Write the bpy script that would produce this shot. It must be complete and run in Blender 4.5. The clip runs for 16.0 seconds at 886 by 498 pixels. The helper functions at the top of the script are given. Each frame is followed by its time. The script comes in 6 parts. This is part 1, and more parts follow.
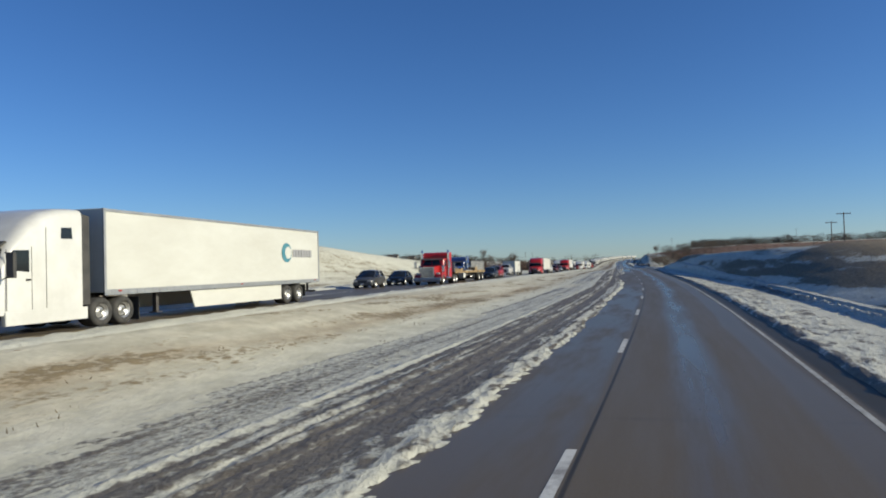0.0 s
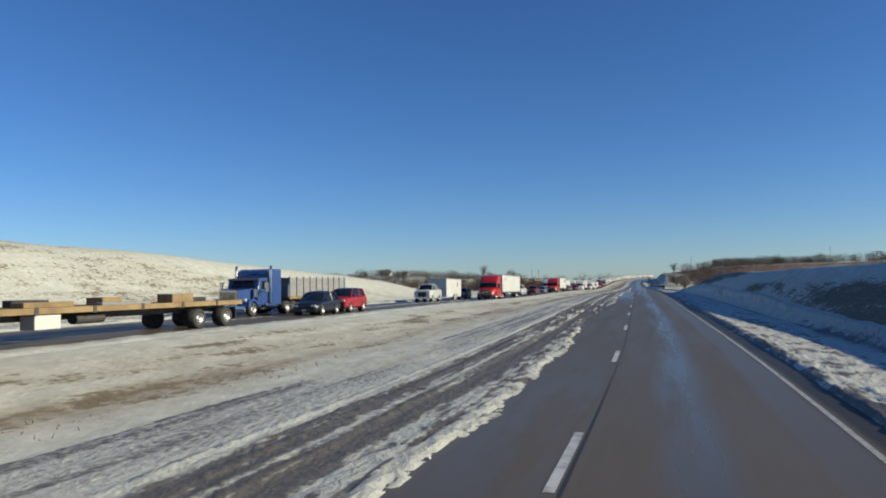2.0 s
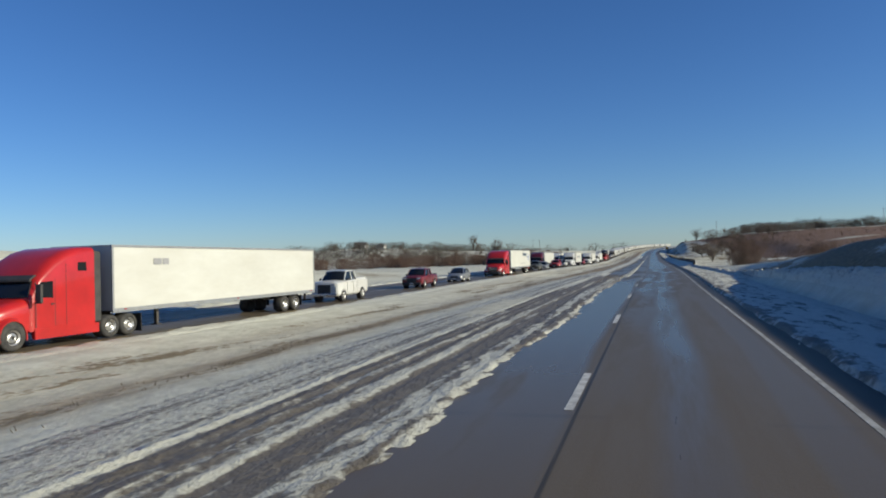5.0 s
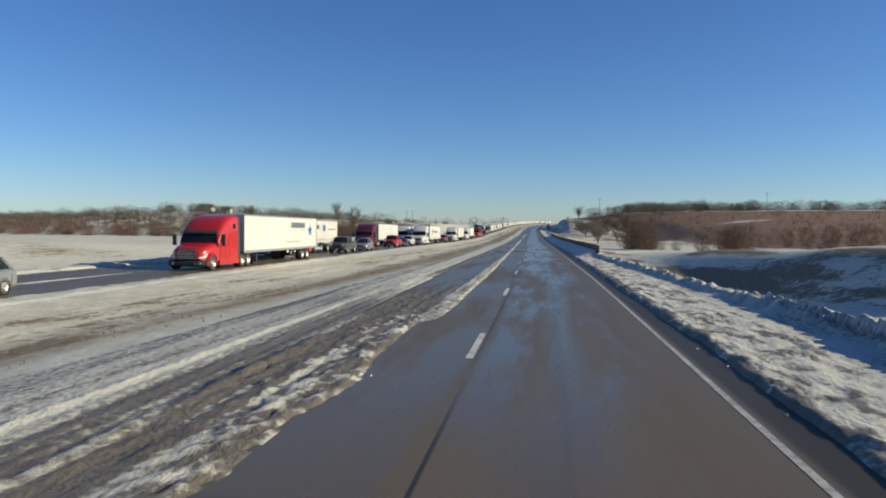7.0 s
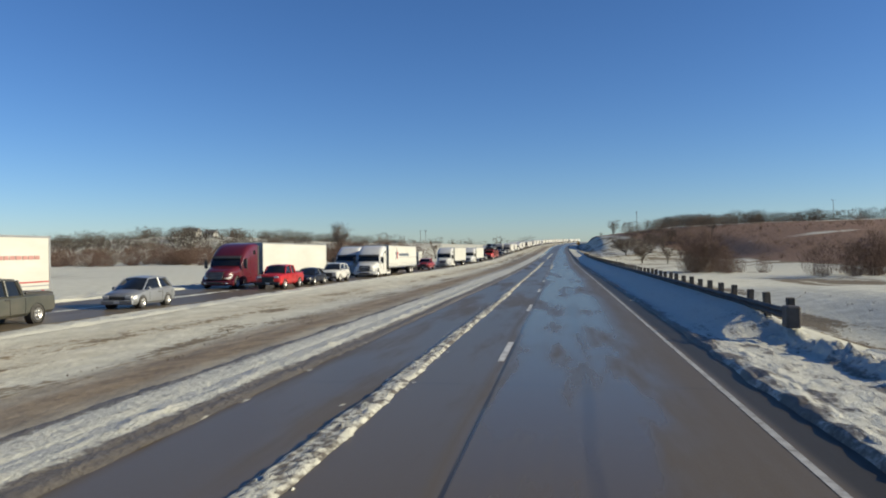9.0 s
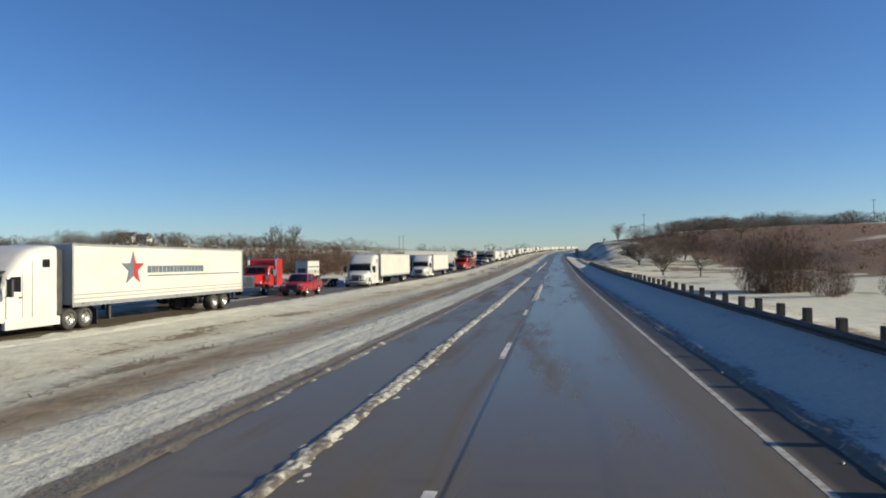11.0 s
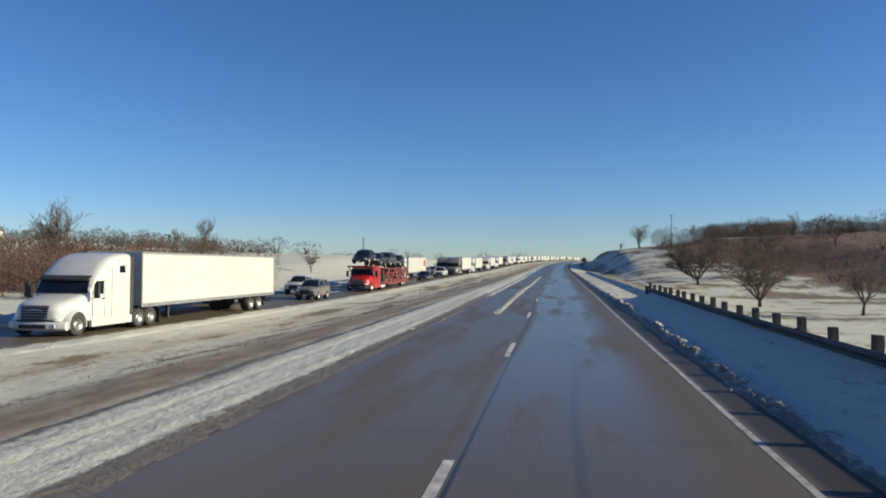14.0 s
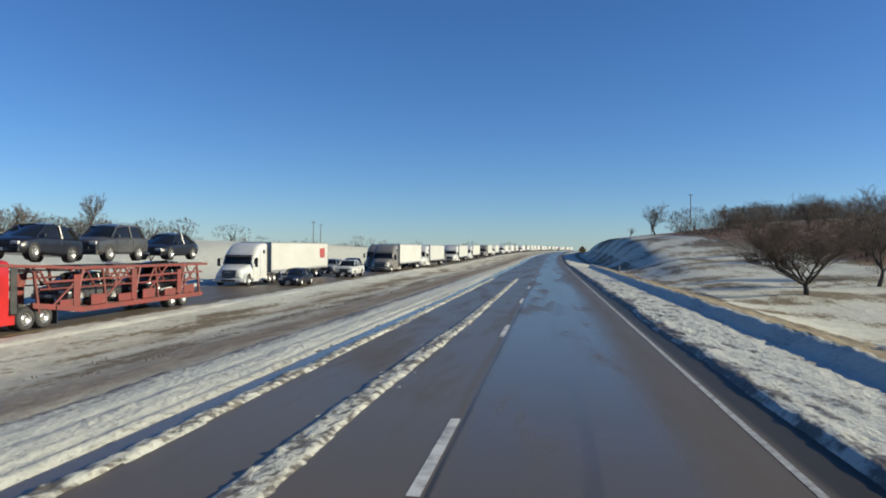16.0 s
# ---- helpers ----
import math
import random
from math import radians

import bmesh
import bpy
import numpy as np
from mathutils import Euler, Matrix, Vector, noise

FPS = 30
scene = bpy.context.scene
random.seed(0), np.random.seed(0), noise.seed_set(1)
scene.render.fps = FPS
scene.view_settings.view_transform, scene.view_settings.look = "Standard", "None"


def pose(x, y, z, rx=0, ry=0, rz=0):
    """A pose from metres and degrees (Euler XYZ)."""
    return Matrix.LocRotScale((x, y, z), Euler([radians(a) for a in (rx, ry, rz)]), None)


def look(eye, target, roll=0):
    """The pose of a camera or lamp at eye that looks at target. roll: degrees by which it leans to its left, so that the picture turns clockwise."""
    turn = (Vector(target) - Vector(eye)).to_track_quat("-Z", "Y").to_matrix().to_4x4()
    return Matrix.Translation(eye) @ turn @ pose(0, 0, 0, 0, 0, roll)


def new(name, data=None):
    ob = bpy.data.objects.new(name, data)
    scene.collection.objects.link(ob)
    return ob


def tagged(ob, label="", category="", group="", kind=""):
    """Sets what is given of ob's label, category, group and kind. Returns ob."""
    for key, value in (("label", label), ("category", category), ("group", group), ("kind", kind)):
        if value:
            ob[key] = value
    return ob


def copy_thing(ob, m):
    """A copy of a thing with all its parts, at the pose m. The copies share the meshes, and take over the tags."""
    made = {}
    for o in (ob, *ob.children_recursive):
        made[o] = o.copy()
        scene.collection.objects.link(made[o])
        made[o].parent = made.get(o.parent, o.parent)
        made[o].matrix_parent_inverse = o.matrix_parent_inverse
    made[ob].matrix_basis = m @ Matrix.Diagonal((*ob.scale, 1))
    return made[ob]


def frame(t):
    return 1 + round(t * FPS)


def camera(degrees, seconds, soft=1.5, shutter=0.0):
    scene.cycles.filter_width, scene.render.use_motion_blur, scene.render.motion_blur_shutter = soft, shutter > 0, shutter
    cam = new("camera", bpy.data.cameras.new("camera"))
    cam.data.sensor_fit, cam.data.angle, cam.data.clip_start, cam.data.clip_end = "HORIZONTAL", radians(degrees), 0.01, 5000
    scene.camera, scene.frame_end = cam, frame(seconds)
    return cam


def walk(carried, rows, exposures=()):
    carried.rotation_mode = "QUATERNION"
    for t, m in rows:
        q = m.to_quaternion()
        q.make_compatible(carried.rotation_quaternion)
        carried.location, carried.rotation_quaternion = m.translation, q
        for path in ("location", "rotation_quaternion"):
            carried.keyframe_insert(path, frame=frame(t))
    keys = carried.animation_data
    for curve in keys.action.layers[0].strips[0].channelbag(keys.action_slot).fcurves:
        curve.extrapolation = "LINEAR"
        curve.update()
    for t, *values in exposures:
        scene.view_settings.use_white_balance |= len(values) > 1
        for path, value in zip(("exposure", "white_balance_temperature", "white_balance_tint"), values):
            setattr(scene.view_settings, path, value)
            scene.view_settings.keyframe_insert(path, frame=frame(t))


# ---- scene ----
cam = camera(62.45, 16.0, soft=1.9)
PATH = [
    (0.0, (-2.772, 0.000, 1.436), (-7.416, 19.445, 1.983), -1.68),
    (0.5, (-1.881, 13.348, 1.498), (-6.467, 32.797, 2.339), -3.34),
    (1.0, (-1.076, 26.751, 1.562), (-5.741, 46.177, 2.500), -1.95),
    (1.5, (-0.371, 40.225, 1.625), (-5.225, 59.606, 2.530), -1.95),
    (2.0, (0.220, 53.732, 1.685), (-4.851, 73.052, 2.703), -0.90),
    (2.5, (0.673, 67.281, 1.757), (-5.059, 86.422, 2.626), 1.57),
    (3.0, (0.988, 80.844, 1.842), (-5.241, 99.836, 2.563), 1.10),
    (3.2, (1.085, 86.270, 1.880), (-5.119, 105.267, 2.660), -1.09),
    (5.5, (1.193, 148.472, 2.438), (-3.718, 167.859, 2.583), -1.60),
    (6.0, (1.188, 161.864, 2.481), (-1.453, 181.689, 2.494), 0.18),
    (6.5, (1.214, 175.228, 2.500), (-0.839, 195.115, 1.986), 1.61),
    (7.0, (1.299, 188.593, 2.496), (-1.133, 208.436, 1.925), 0.62),
    (7.5, (1.446, 201.958, 2.471), (-1.062, 221.790, 1.824), 0.64),
    (8.0, (1.580, 215.333, 2.444), (-1.166, 235.129, 1.672), 1.09),
    (8.5, (1.695, 228.753, 2.414), (-1.437, 248.506, 2.308), 0.83),
    (8.7, (1.730, 234.132, 2.400), (-1.465, 253.875, 2.402), -0.68),
    (10.8, (1.650, 291.070, 2.214), (-1.741, 310.781, 2.347), -0.02),
    (11.0, (1.633, 296.570, 2.196), (-1.463, 316.327, 2.429), -0.63),
    (11.5, (1.585, 310.377, 2.150), (-1.089, 330.196, 2.346), -0.86),
    (12.0, (1.527, 324.240, 2.117), (-1.018, 344.077, 2.264), -0.62),
    (12.5, (1.471, 338.107, 2.093), (-1.081, 357.943, 2.081), -0.21),
    (13.0, (1.392, 351.905, 2.079), (-1.455, 371.701, 2.168), 1.70),
    (13.5, (1.321, 365.619, 2.087), (-1.697, 385.385, 2.513), 1.48),
    (14.0, (1.281, 379.241, 2.117), (-1.812, 398.995, 2.601), 0.50),
    (14.5, (1.278, 392.837, 2.169), (-1.868, 412.580, 2.724), 0.73),
    (15.0, (1.264, 406.437, 2.243), (-1.838, 426.190, 2.657), 0.71),
    (15.5, (1.274, 420.054, 2.352), (-1.787, 439.818, 2.511), 0.52),
    (16.0, (1.299, 433.744, 2.496), (-1.570, 453.536, 2.702), 0.70),
]
walk(cam, [(t, look(eye, target, roll)) for t, eye, target, roll in PATH], exposures=[(0.0, 0.27, 6400, 10), (2.0, 0.31, 6400, 10), (3.2, 0.26, 6350, 10), (5.5, 0.25, 6450, 10), (6.2, 0.30, 6750, 11), (7.2, 0.47, 6850, 11), (11.0, 0.47, 6950, 11), (13.5, 0.47, 6850, 11), (16.0, 0.46, 6500, 9)])

world = bpy.data.worlds.new("world")
scene.world = world
world.use_nodes = True
wn = world.node_tree
sky = wn.nodes.new("ShaderNodeTexSky")
sky.sky_type, sky.sun_disc = "NISHITA", False
sky.sun_elevation, sky.sun_rotation = radians(20), radians(90)
sky.altitude, sky.air_density, sky.dust_density, sky.ozone_density = 300, 0.9, 0.3, 6.0
deeper = wn.nodes.new("ShaderNodeHueSaturation")
deeper.inputs["Hue"].default_value, deeper.inputs["Saturation"].default_value = 0.506, 1.09
wn.links.new(sky.outputs[0], deeper.inputs["Color"])
wn.links.new(deeper.outputs[0], wn.nodes["Background"].inputs[0])
wn.nodes["Background"].inputs[1].default_value = 0.094
sun = new("sun", bpy.data.lights.new("sun", "SUN"))
sun.data.energy, sun.data.angle, sun.data.color = 5.0, radians(0.5), (1.0, 0.93, 0.70)
sun.matrix_world = look((100, 4, 36.4), (0, 0, 0))


# ---------- materials ----------
def mat(name, color, rough=0.6, metal=0.0, color2=None, scale=3.0, stretch=(1, 1, 1), bump=0.0, bump_scale=30.0, coat=0.0, spread=(0.35, 0.65), random_tint=0.0):
    """A principled surface whose colour drifts between two tones at two scales, with fine relief."""
    m = bpy.data.materials.new(name)
    m.use_nodes = True
    nt = m.node_tree
    b = nt.nodes["Principled BSDF"]
    b.inputs["Roughness"].default_value, b.inputs["Metallic"].default_value = rough, metal
    b.inputs["Coat Weight"].default_value = coat
    if color2 is None:
        color2 = tuple(c * 0.82 for c in color)
    co = nt.nodes.new("ShaderNodeTexCoord")
    mp = nt.nodes.new("ShaderNodeMapping")
    mp.inputs["Scale"].default_value = stretch
    nt.links.new(co.outputs["Object"], mp.inputs["Vector"])
    n1 = nt.nodes.new("ShaderNodeTexNoise")
    n1.inputs["Scale"].default_value, n1.inputs["Detail"].default_value = scale, 8
    n1.inputs["Roughness"].default_value = 0.65
    nt.links.new(mp.outputs[0], n1.inputs["Vector"])
    rm = nt.nodes.new("ShaderNodeMapRange")
    rm.inputs[1].default_value, rm.inputs[2].default_value = spread
    nt.links.new(n1.outputs["Fac"], rm.inputs[0])
    mx = nt.nodes.new("ShaderNodeMix")
    mx.data_type = "RGBA"
    mx.inputs[6].default_value, mx.inputs[7].default_value = (*color, 1), (*color2, 1)
    nt.links.new(rm.outputs[0], mx.inputs[0])
    out = mx.outputs[2]
    if random_tint:
        oi = nt.nodes.new("ShaderNodeObjectInfo")
        hs = nt.nodes.new("ShaderNodeHueSaturation")
        mr = nt.nodes.new("ShaderNodeMapRange")
        mr.inputs[3].default_value, mr.inputs[4].default_value = 1 - random_tint, 1 + random_tint
        nt.links.new(oi.outputs["Random"], mr.inputs[0])
        nt.links.new(mr.outputs[0], hs.inputs["Value"])
        nt.links.new(out, hs.inputs["Color"])
        out = hs.outputs[0]
    nt.links.new(out, b.inputs["Base Color"])
    if bump:
        n2 = nt.nodes.new("ShaderNodeTexNoise")
        n2.inputs["Scale"].default_value, n2.inputs["Detail"].default_value = bump_scale, 6
        nt.links.new(mp.outputs[0], n2.inputs["Vector"])
        bp = nt.nodes.new("ShaderNodeBump")
        bp.inputs["Strength"].default_value, bp.inputs["Distance"].default_value = bump, 0.05
        nt.links.new(n2.outputs["Fac"], bp.inputs["Height"])
        nt.links.new(bp.outputs[0], b.inputs["Normal"])
    return m


def ramp_mask(nt, value, a, b):
    r = nt.nodes.new("ShaderNodeMapRange")
    r.interpolation_type = "SMOOTHSTEP"
    r.inputs[1].default_value, r.inputs[2].default_value = a, b
    nt.links.new(value, r.inputs[0])
    return r.outputs[0]


def math_node(nt, op, a, b):
    n = nt.nodes.new("ShaderNodeMath")
    n.operation = op
    for i, v in enumerate((a, b)):
        if isinstance(v, (int, float)):
            n.inputs[i].default_value = v
        else:
            nt.links.new(v, n.inputs[i])
    return n.outputs[0]


def mix_colour(nt, fac, a, b):
    n = nt.nodes.new("ShaderNodeMix")
    n.data_type = "RGBA"
    for i, v in ((0, fac), (6, a), (7, b)):
        if isinstance(v, (int, float)):
            n.inputs[i].default_value = v
        elif isinstance(v, tuple):
            n.inputs[i].default_value = (*v, 1)
        else:
            nt.links.new(v, n.inputs[i])
    return n.outputs[2]


def noise_of(nt, stretch, scale, detail=6, attribute="strip"):
    """Noise in road coordinates (metres across, metres along)."""
    at = nt.nodes.new("ShaderNodeAttribute")
    at.attribute_name = attribute
    mp = nt.nodes.new("ShaderNodeMapping")
    mp.inputs["Scale"].default_value = stretch
    nt.links.new(at.outputs["Vector"], mp.inputs["Vector"])
    n = nt.nodes.new("ShaderNodeTexNoise")
    n.inputs["Scale"].default_value, n.inputs["Detail"].default_value = scale, detail
    n.inputs["Roughness"].default_value = 0.62
    nt.links.new(mp.outputs[0], n.inputs["Vector"])
    return n.outputs["Fac"]


def bump_on(nt, height, strength, distance):
    bp = nt.nodes.new("ShaderNodeBump")
    bp.inputs["Strength"].default_value, bp.inputs["Distance"].default_value = strength, distance
    nt.links.new(height, bp.inputs["Height"])
    nt.links.new(bp.outputs[0], nt.nodes["Principled BSDF"].inputs["Normal"])


def across(nt):
    at = nt.nodes.new("ShaderNodeAttribute")
    at.attribute_name = "strip"
    sp = nt.nodes.new("ShaderNodeSeparateXYZ")
    nt.links.new(at.outputs["Vector"], sp.inputs[0])
    return sp.outputs


def snow_ground():
    """Wind-blown snow over dead grass: grass weight comes with the ground, streaks and clumps from noise."""
    m = bpy.data.materials.new("snow_over_grass")
    m.use_nodes = True
    nt = m.node_tree
    b = nt.nodes["Principled BSDF"]
    gr = nt.nodes.new("ShaderNodeAttribute")
    gr.attribute_name = "grass"
    streak = noise_of(nt, (0.5, 0.09, 1), 1.6, 9)
    clump = noise_of(nt, (1, 0.6, 1), 1.1, 10)
    fine = noise_of(nt, (1, 0.45, 1), 5.0, 8)
    s = math_node(nt, "ADD", math_node(nt, "MULTIPLY", streak, 0.5), math_node(nt, "MULTIPLY", clump, 0.5))
    s = math_node(nt, "ADD", s, math_node(nt, "MULTIPLY", math_node(nt, "SUBTRACT", fine, 0.5), 0.75))
    cover = math_node(nt, "ADD", s, math_node(nt, "SUBTRACT", gr.outputs["Fac"], 0.5))
    fac = ramp_mask(nt, cover, 0.51, 0.66)
    snow = mix_colour(nt, ramp_mask(nt, clump, 0.35, 0.7), (0.474, 0.463, 0.375), (0.600, 0.592, 0.498))
    grass = mix_colour(nt, ramp_mask(nt, fine, 0.3, 0.7), (0.094, 0.07, 0.037), (0.213, 0.164, 0.09))
    rust = nt.nodes.new("ShaderNodeAttribute")
    rust.attribute_name = "russet"
    grass = mix_colour(nt, rust.outputs["Fac"], grass, mix_colour(nt, ramp_mask(nt, clump, 0.35, 0.65), (0.128, 0.064, 0.032), (0.235, 0.132, 0.068)))
    silt = nt.nodes.new("ShaderNodeAttribute")
    silt.attribute_name = "silt"
    mud = mix_colour(nt, ramp_mask(nt, clump, 0.3, 0.7), (0.156, 0.108, 0.057), (0.312, 0.234, 0.138))
    blown = math_node(nt, "MULTIPLY", silt.outputs["Fac"], math_node(nt, "ADD", 0.5, streak))
    snow = mix_colour(nt, blown, snow, mud)
    nt.links.new(mix_colour(nt, fac, snow, grass), b.inputs["Base Color"])
    b.inputs["Roughness"].default_value = 0.75
    h = math_node(nt, "ADD", math_node(nt, "MULTIPLY", clump, 1.5), math_node(nt, "MULTIPLY", fine, 0.5))
    bump_on(nt, h, 0.5, 0.10)
    return m


def asphalt_road():
    """Worn concrete-grey pavement under meltwater: matt dry slabs, glossy films with clear edges, an oil streak and dark joints."""
    m = bpy.data.materials.new("wet_pavement")
    m.use_nodes = True
    nt = m.node_tree
    b = nt.nodes["Principled BSDF"]
    xyz = across(nt)
    lat, along = xyz[0], xyz[1]
    wob = noise_of(nt, (0.12, 0.025, 1), 1.6, 2)
    patch = noise_of(nt, (0.9, 0.06, 1), 1.2, 8)
    blotch = noise_of(nt, (0.55, 0.085, 1), 1.0, 4)
    grain = noise_of(nt, (1, 0.5, 1), 26.0, 4)
    shifted = math_node(nt, "ADD", lat, math_node(nt, "MULTIPLY", math_node(nt, "SUBTRACT", wob, 0.5), 1.1))

    def band(value, a, b, c, d):
        return math_node(nt, "MULTIPLY", ramp_mask(nt, value, a, b), ramp_mask(nt, value, d, c))
    late = ramp_mask(nt, along, 140, 200)
    early = math_node(nt, "SUBTRACT", 1.0, late)
    # a narrow run of water in the wheel track, and a film that widens down the road
    run = math_node(nt, "MULTIPLY", band(shifted, 0.9, 1.7, 1.9, 2.7), ramp_mask(nt, patch, 0.22, 0.60))
    edge_run = math_node(nt, "MULTIPLY", band(shifted, 3.1, 3.4, 3.9, 4.2), 0.6)
    pool = math_node(nt, "ADD", blotch, math_node(nt, "MULTIPLY", ramp_mask(nt, along, 215, 310), 0.13))
    film = math_node(nt, "MULTIPLY", ramp_mask(nt, pool, 0.38, 0.63), band(shifted, -0.2, 0.35, 2.6, 3.9))
    left = math_node(nt, "MULTIPLY", band(shifted, -4.2, -3.8, -0.2, 0.15), ramp_mask(nt, math_node(nt, "ADD", blotch, math_node(nt, "ADD", 0.10, math_node(nt, "MULTIPLY", band(along, 140, 160, 190, 212), 0.12))), 0.40, 0.64))
    wet = math_node(nt, "MAXIMUM", math_node(nt, "MULTIPLY", run, 0.72), math_node(nt, "MULTIPLY", film, math_node(nt, "ADD", math_node(nt, "MULTIPLY", late, 0.65), 0.15)))
    wet = math_node(nt, "MAXIMUM", wet, math_node(nt, "MULTIPLY", left, math_node(nt, "ADD", math_node(nt, "MULTIPLY", band(along, 140, 160, 190, 212), 0.2), math_node(nt, "SUBTRACT", 0.5, math_node(nt, "MULTIPLY", band(along, 62, 84, 118, 142), 0.42)))))
    wet = math_node(nt, "MAXIMUM", wet, math_node(nt, "MULTIPLY", edge_run, math_node(nt, "MULTIPLY", early, 0.6)))
    damp = math_node(nt, "MAXIMUM", wet, math_node(nt, "MULTIPLY", ramp_mask(nt, patch, 0.30, 0.70), 0.22))
    puddle = math_node(nt, "MULTIPLY", ramp_mask(nt, lat, -3.72, -3.85), math_node(nt, "MULTIPLY", ramp_mask(nt, lat, -5.4, -5.2), ramp_mask(nt, along, 424, 432)))
    damp = math_node(nt, "MAXIMUM", damp, puddle)
    strip = ramp_mask(nt, lat, 4.25, 4.45)
    dry = mix_colour(nt, patch, (0.097, 0.077, 0.055), (0.128, 0.105, 0.078))
    dry = mix_colour(nt, math_node(nt, "MULTIPLY", grain, 0.4), dry, (0.116, 0.100, 0.082))
    col = mix_colour(nt, damp, dry, (0.094, 0.075, 0.053))
    col = mix_colour(nt, strip, col, mix_colour(nt, patch, (0.030, 0.027, 0.023), (0.058, 0.051, 0.042)))
    joint = math_node(nt, "MULTIPLY", band(lat, 0.10, 0.12, 0.15, 0.19), math_node(nt, "MULTIPLY", ramp_mask(nt, patch, 0.30, 0.55), 0.85))
    oil = math_node(nt, "MULTIPLY", band(shifted, 1.70, 1.80, 1.88, 1.98), math_node(nt, "MULTIPLY", ramp_mask(nt, patch, 0.38, 0.62), 0.30))
    oil = math_node(nt, "MULTIPLY", oil, ramp_mask(nt, along, 170, 195))
    beat = math_node(nt, "PINGPONG", math_node(nt, "ADD", along, math_node(nt, "MULTIPLY", wob, 0.5)), 6.1)
    cross = math_node(nt, "MULTIPLY", ramp_mask(nt, beat, 0.16, 0.07), math_node(nt, "MULTIPLY", ramp_mask(nt, blotch, 0.42, 0.62), 0.22))
    col = mix_colour(nt, math_node(nt, "MAXIMUM", math_node(nt, "MAXIMUM", joint, oil), cross), col, (0.020, 0.019, 0.018))
    nt.links.new(col, b.inputs["Base Color"])
    rough = nt.nodes.new("ShaderNodeMapRange")
    rough.inputs[3].default_value, rough.inputs[4].default_value = 0.46, 0.15
    gloss_of = math_node(nt, "MULTIPLY", damp, math_node(nt, "SUBTRACT", 1.0, math_node(nt, "MULTIPLY", strip, 0.7)))
    nt.links.new(gloss_of, rough.inputs[0])
    nt.links.new(rough.outputs[0], b.inputs["Roughness"])
    gloss = nt.nodes.new("ShaderNodeMapRange")
    gloss.inputs[3].default_value, gloss.inputs[4].default_value = 0.05, 0.20
    nt.links.new(gloss_of, gloss.inputs[0])
    nt.links.new(gloss.outputs[0], b.inputs["Specular IOR Level"])
    bump_on(nt, math_node(nt, "MULTIPLY", grain, math_node(nt, "SUBTRACT", 1.0, math_node(nt, "MULTIPLY", gloss_of, 0.92))), 0.16, 0.02)
    return m


def slush_mat():
    m = bpy.data.materials.new("dirty_slush")
    m.use_nodes = True
    nt = m.node_tree
    b = nt.nodes["Principled BSDF"]
    tr = nt.nodes.new("ShaderNodeAttribute")
    tr.attribute_name = "dirt"
    streak = noise_of(nt, (2.2, 0.16, 1), 1.5, 9)
    clump = noise_of(nt, (1, 0.8, 1), 4.0, 8)
    crumb = noise_of(nt, (1, 0.55, 1), 9.0, 10)
    d = math_node(nt, "ADD", math_node(nt, "ADD", math_node(nt, "MULTIPLY", streak, 0.55), math_node(nt, "MULTIPLY", clump, 0.3)), math_node(nt, "SUBTRACT", tr.outputs["Fac"], 0.55))
    d = math_node(nt, "ADD", d, math_node(nt, "MULTIPLY", crumb, 0.85))
    fac = ramp_mask(nt, d, 0.64, 0.96)
    clean = mix_colour(nt, clump, (0.396, 0.387, 0.324), (0.586, 0.580, 0.500))
    dirty = mix_colour(nt, clump, (0.061, 0.051, 0.038), (0.172, 0.15, 0.119))
    nt.links.new(mix_colour(nt, fac, clean, dirty), b.inputs["Base Color"])
    b.inputs["Roughness"].default_value = 0.55
    bump_on(nt, math_node(nt, "ADD", math_node(nt, "MULTIPLY", clump, 0.5), math_node(nt, "MULTIPLY", crumb, 0.7)), 0.8, 0.09)
    return m


SNOW, ASPHALT, SLUSH = snow_ground(), asphalt_road(), slush_mat()
LINE_WHITE = mat("road_paint_white", (0.508, 0.508, 0.492), 0.6, color2=(0.131, 0.123, 0.115), scale=2.2, stretch=(1, 1, 1), spread=(0.45, 0.75), bump=0.2)
LINE_WORN = mat("worn_road_paint", (0.377, 0.377, 0.361), 0.6, color2=(0.164, 0.152, 0.135), scale=4.5, spread=(0.42, 0.70), bump=0.2)
LINE_YELLOW = mat("road_paint_yellow", (0.36, 0.26, 0.09), 0.6, color2=(0.12, 0.10, 0.07), scale=1.2, spread=(0.4, 0.62), bump=0.2)
TRAILER_WHITE = mat("trailer_white", (0.517, 0.517, 0.48), 0.42, color2=(0.451, 0.443, 0.402), scale=0.55, stretch=(1, 0.5, 1.6), random_tint=0.05)
CAB_WHITE = mat("cab_white", (0.558, 0.558, 0.537), 0.3, color2=(0.476, 0.471, 0.447), scale=1.1, coat=0.3)
CAB_RED = mat("cab_red", (0.426, 0.016, 0.015), 0.3, color2=(0.328, 0.015, 0.013), scale=1.3, coat=0.4)
CAB_MAROON = mat("cab_maroon", (0.095, 0.010, 0.016), 0.3, scale=1.3, coat=0.4)
CAB_BLUE = mat("cab_blue", (0.035, 0.075, 0.22), 0.3, scale=1.3, coat=0.4)
CAR_SILVER = mat("car_silver", (0.246, 0.258, 0.275), 0.35, 0.35, scale=1.5, coat=0.4)
CAR_DUST = mat("car_dusty_grey", (0.164, 0.156, 0.148), 0.4, 0.2, color2=(0.221, 0.205, 0.18), scale=1.5, coat=0.3)
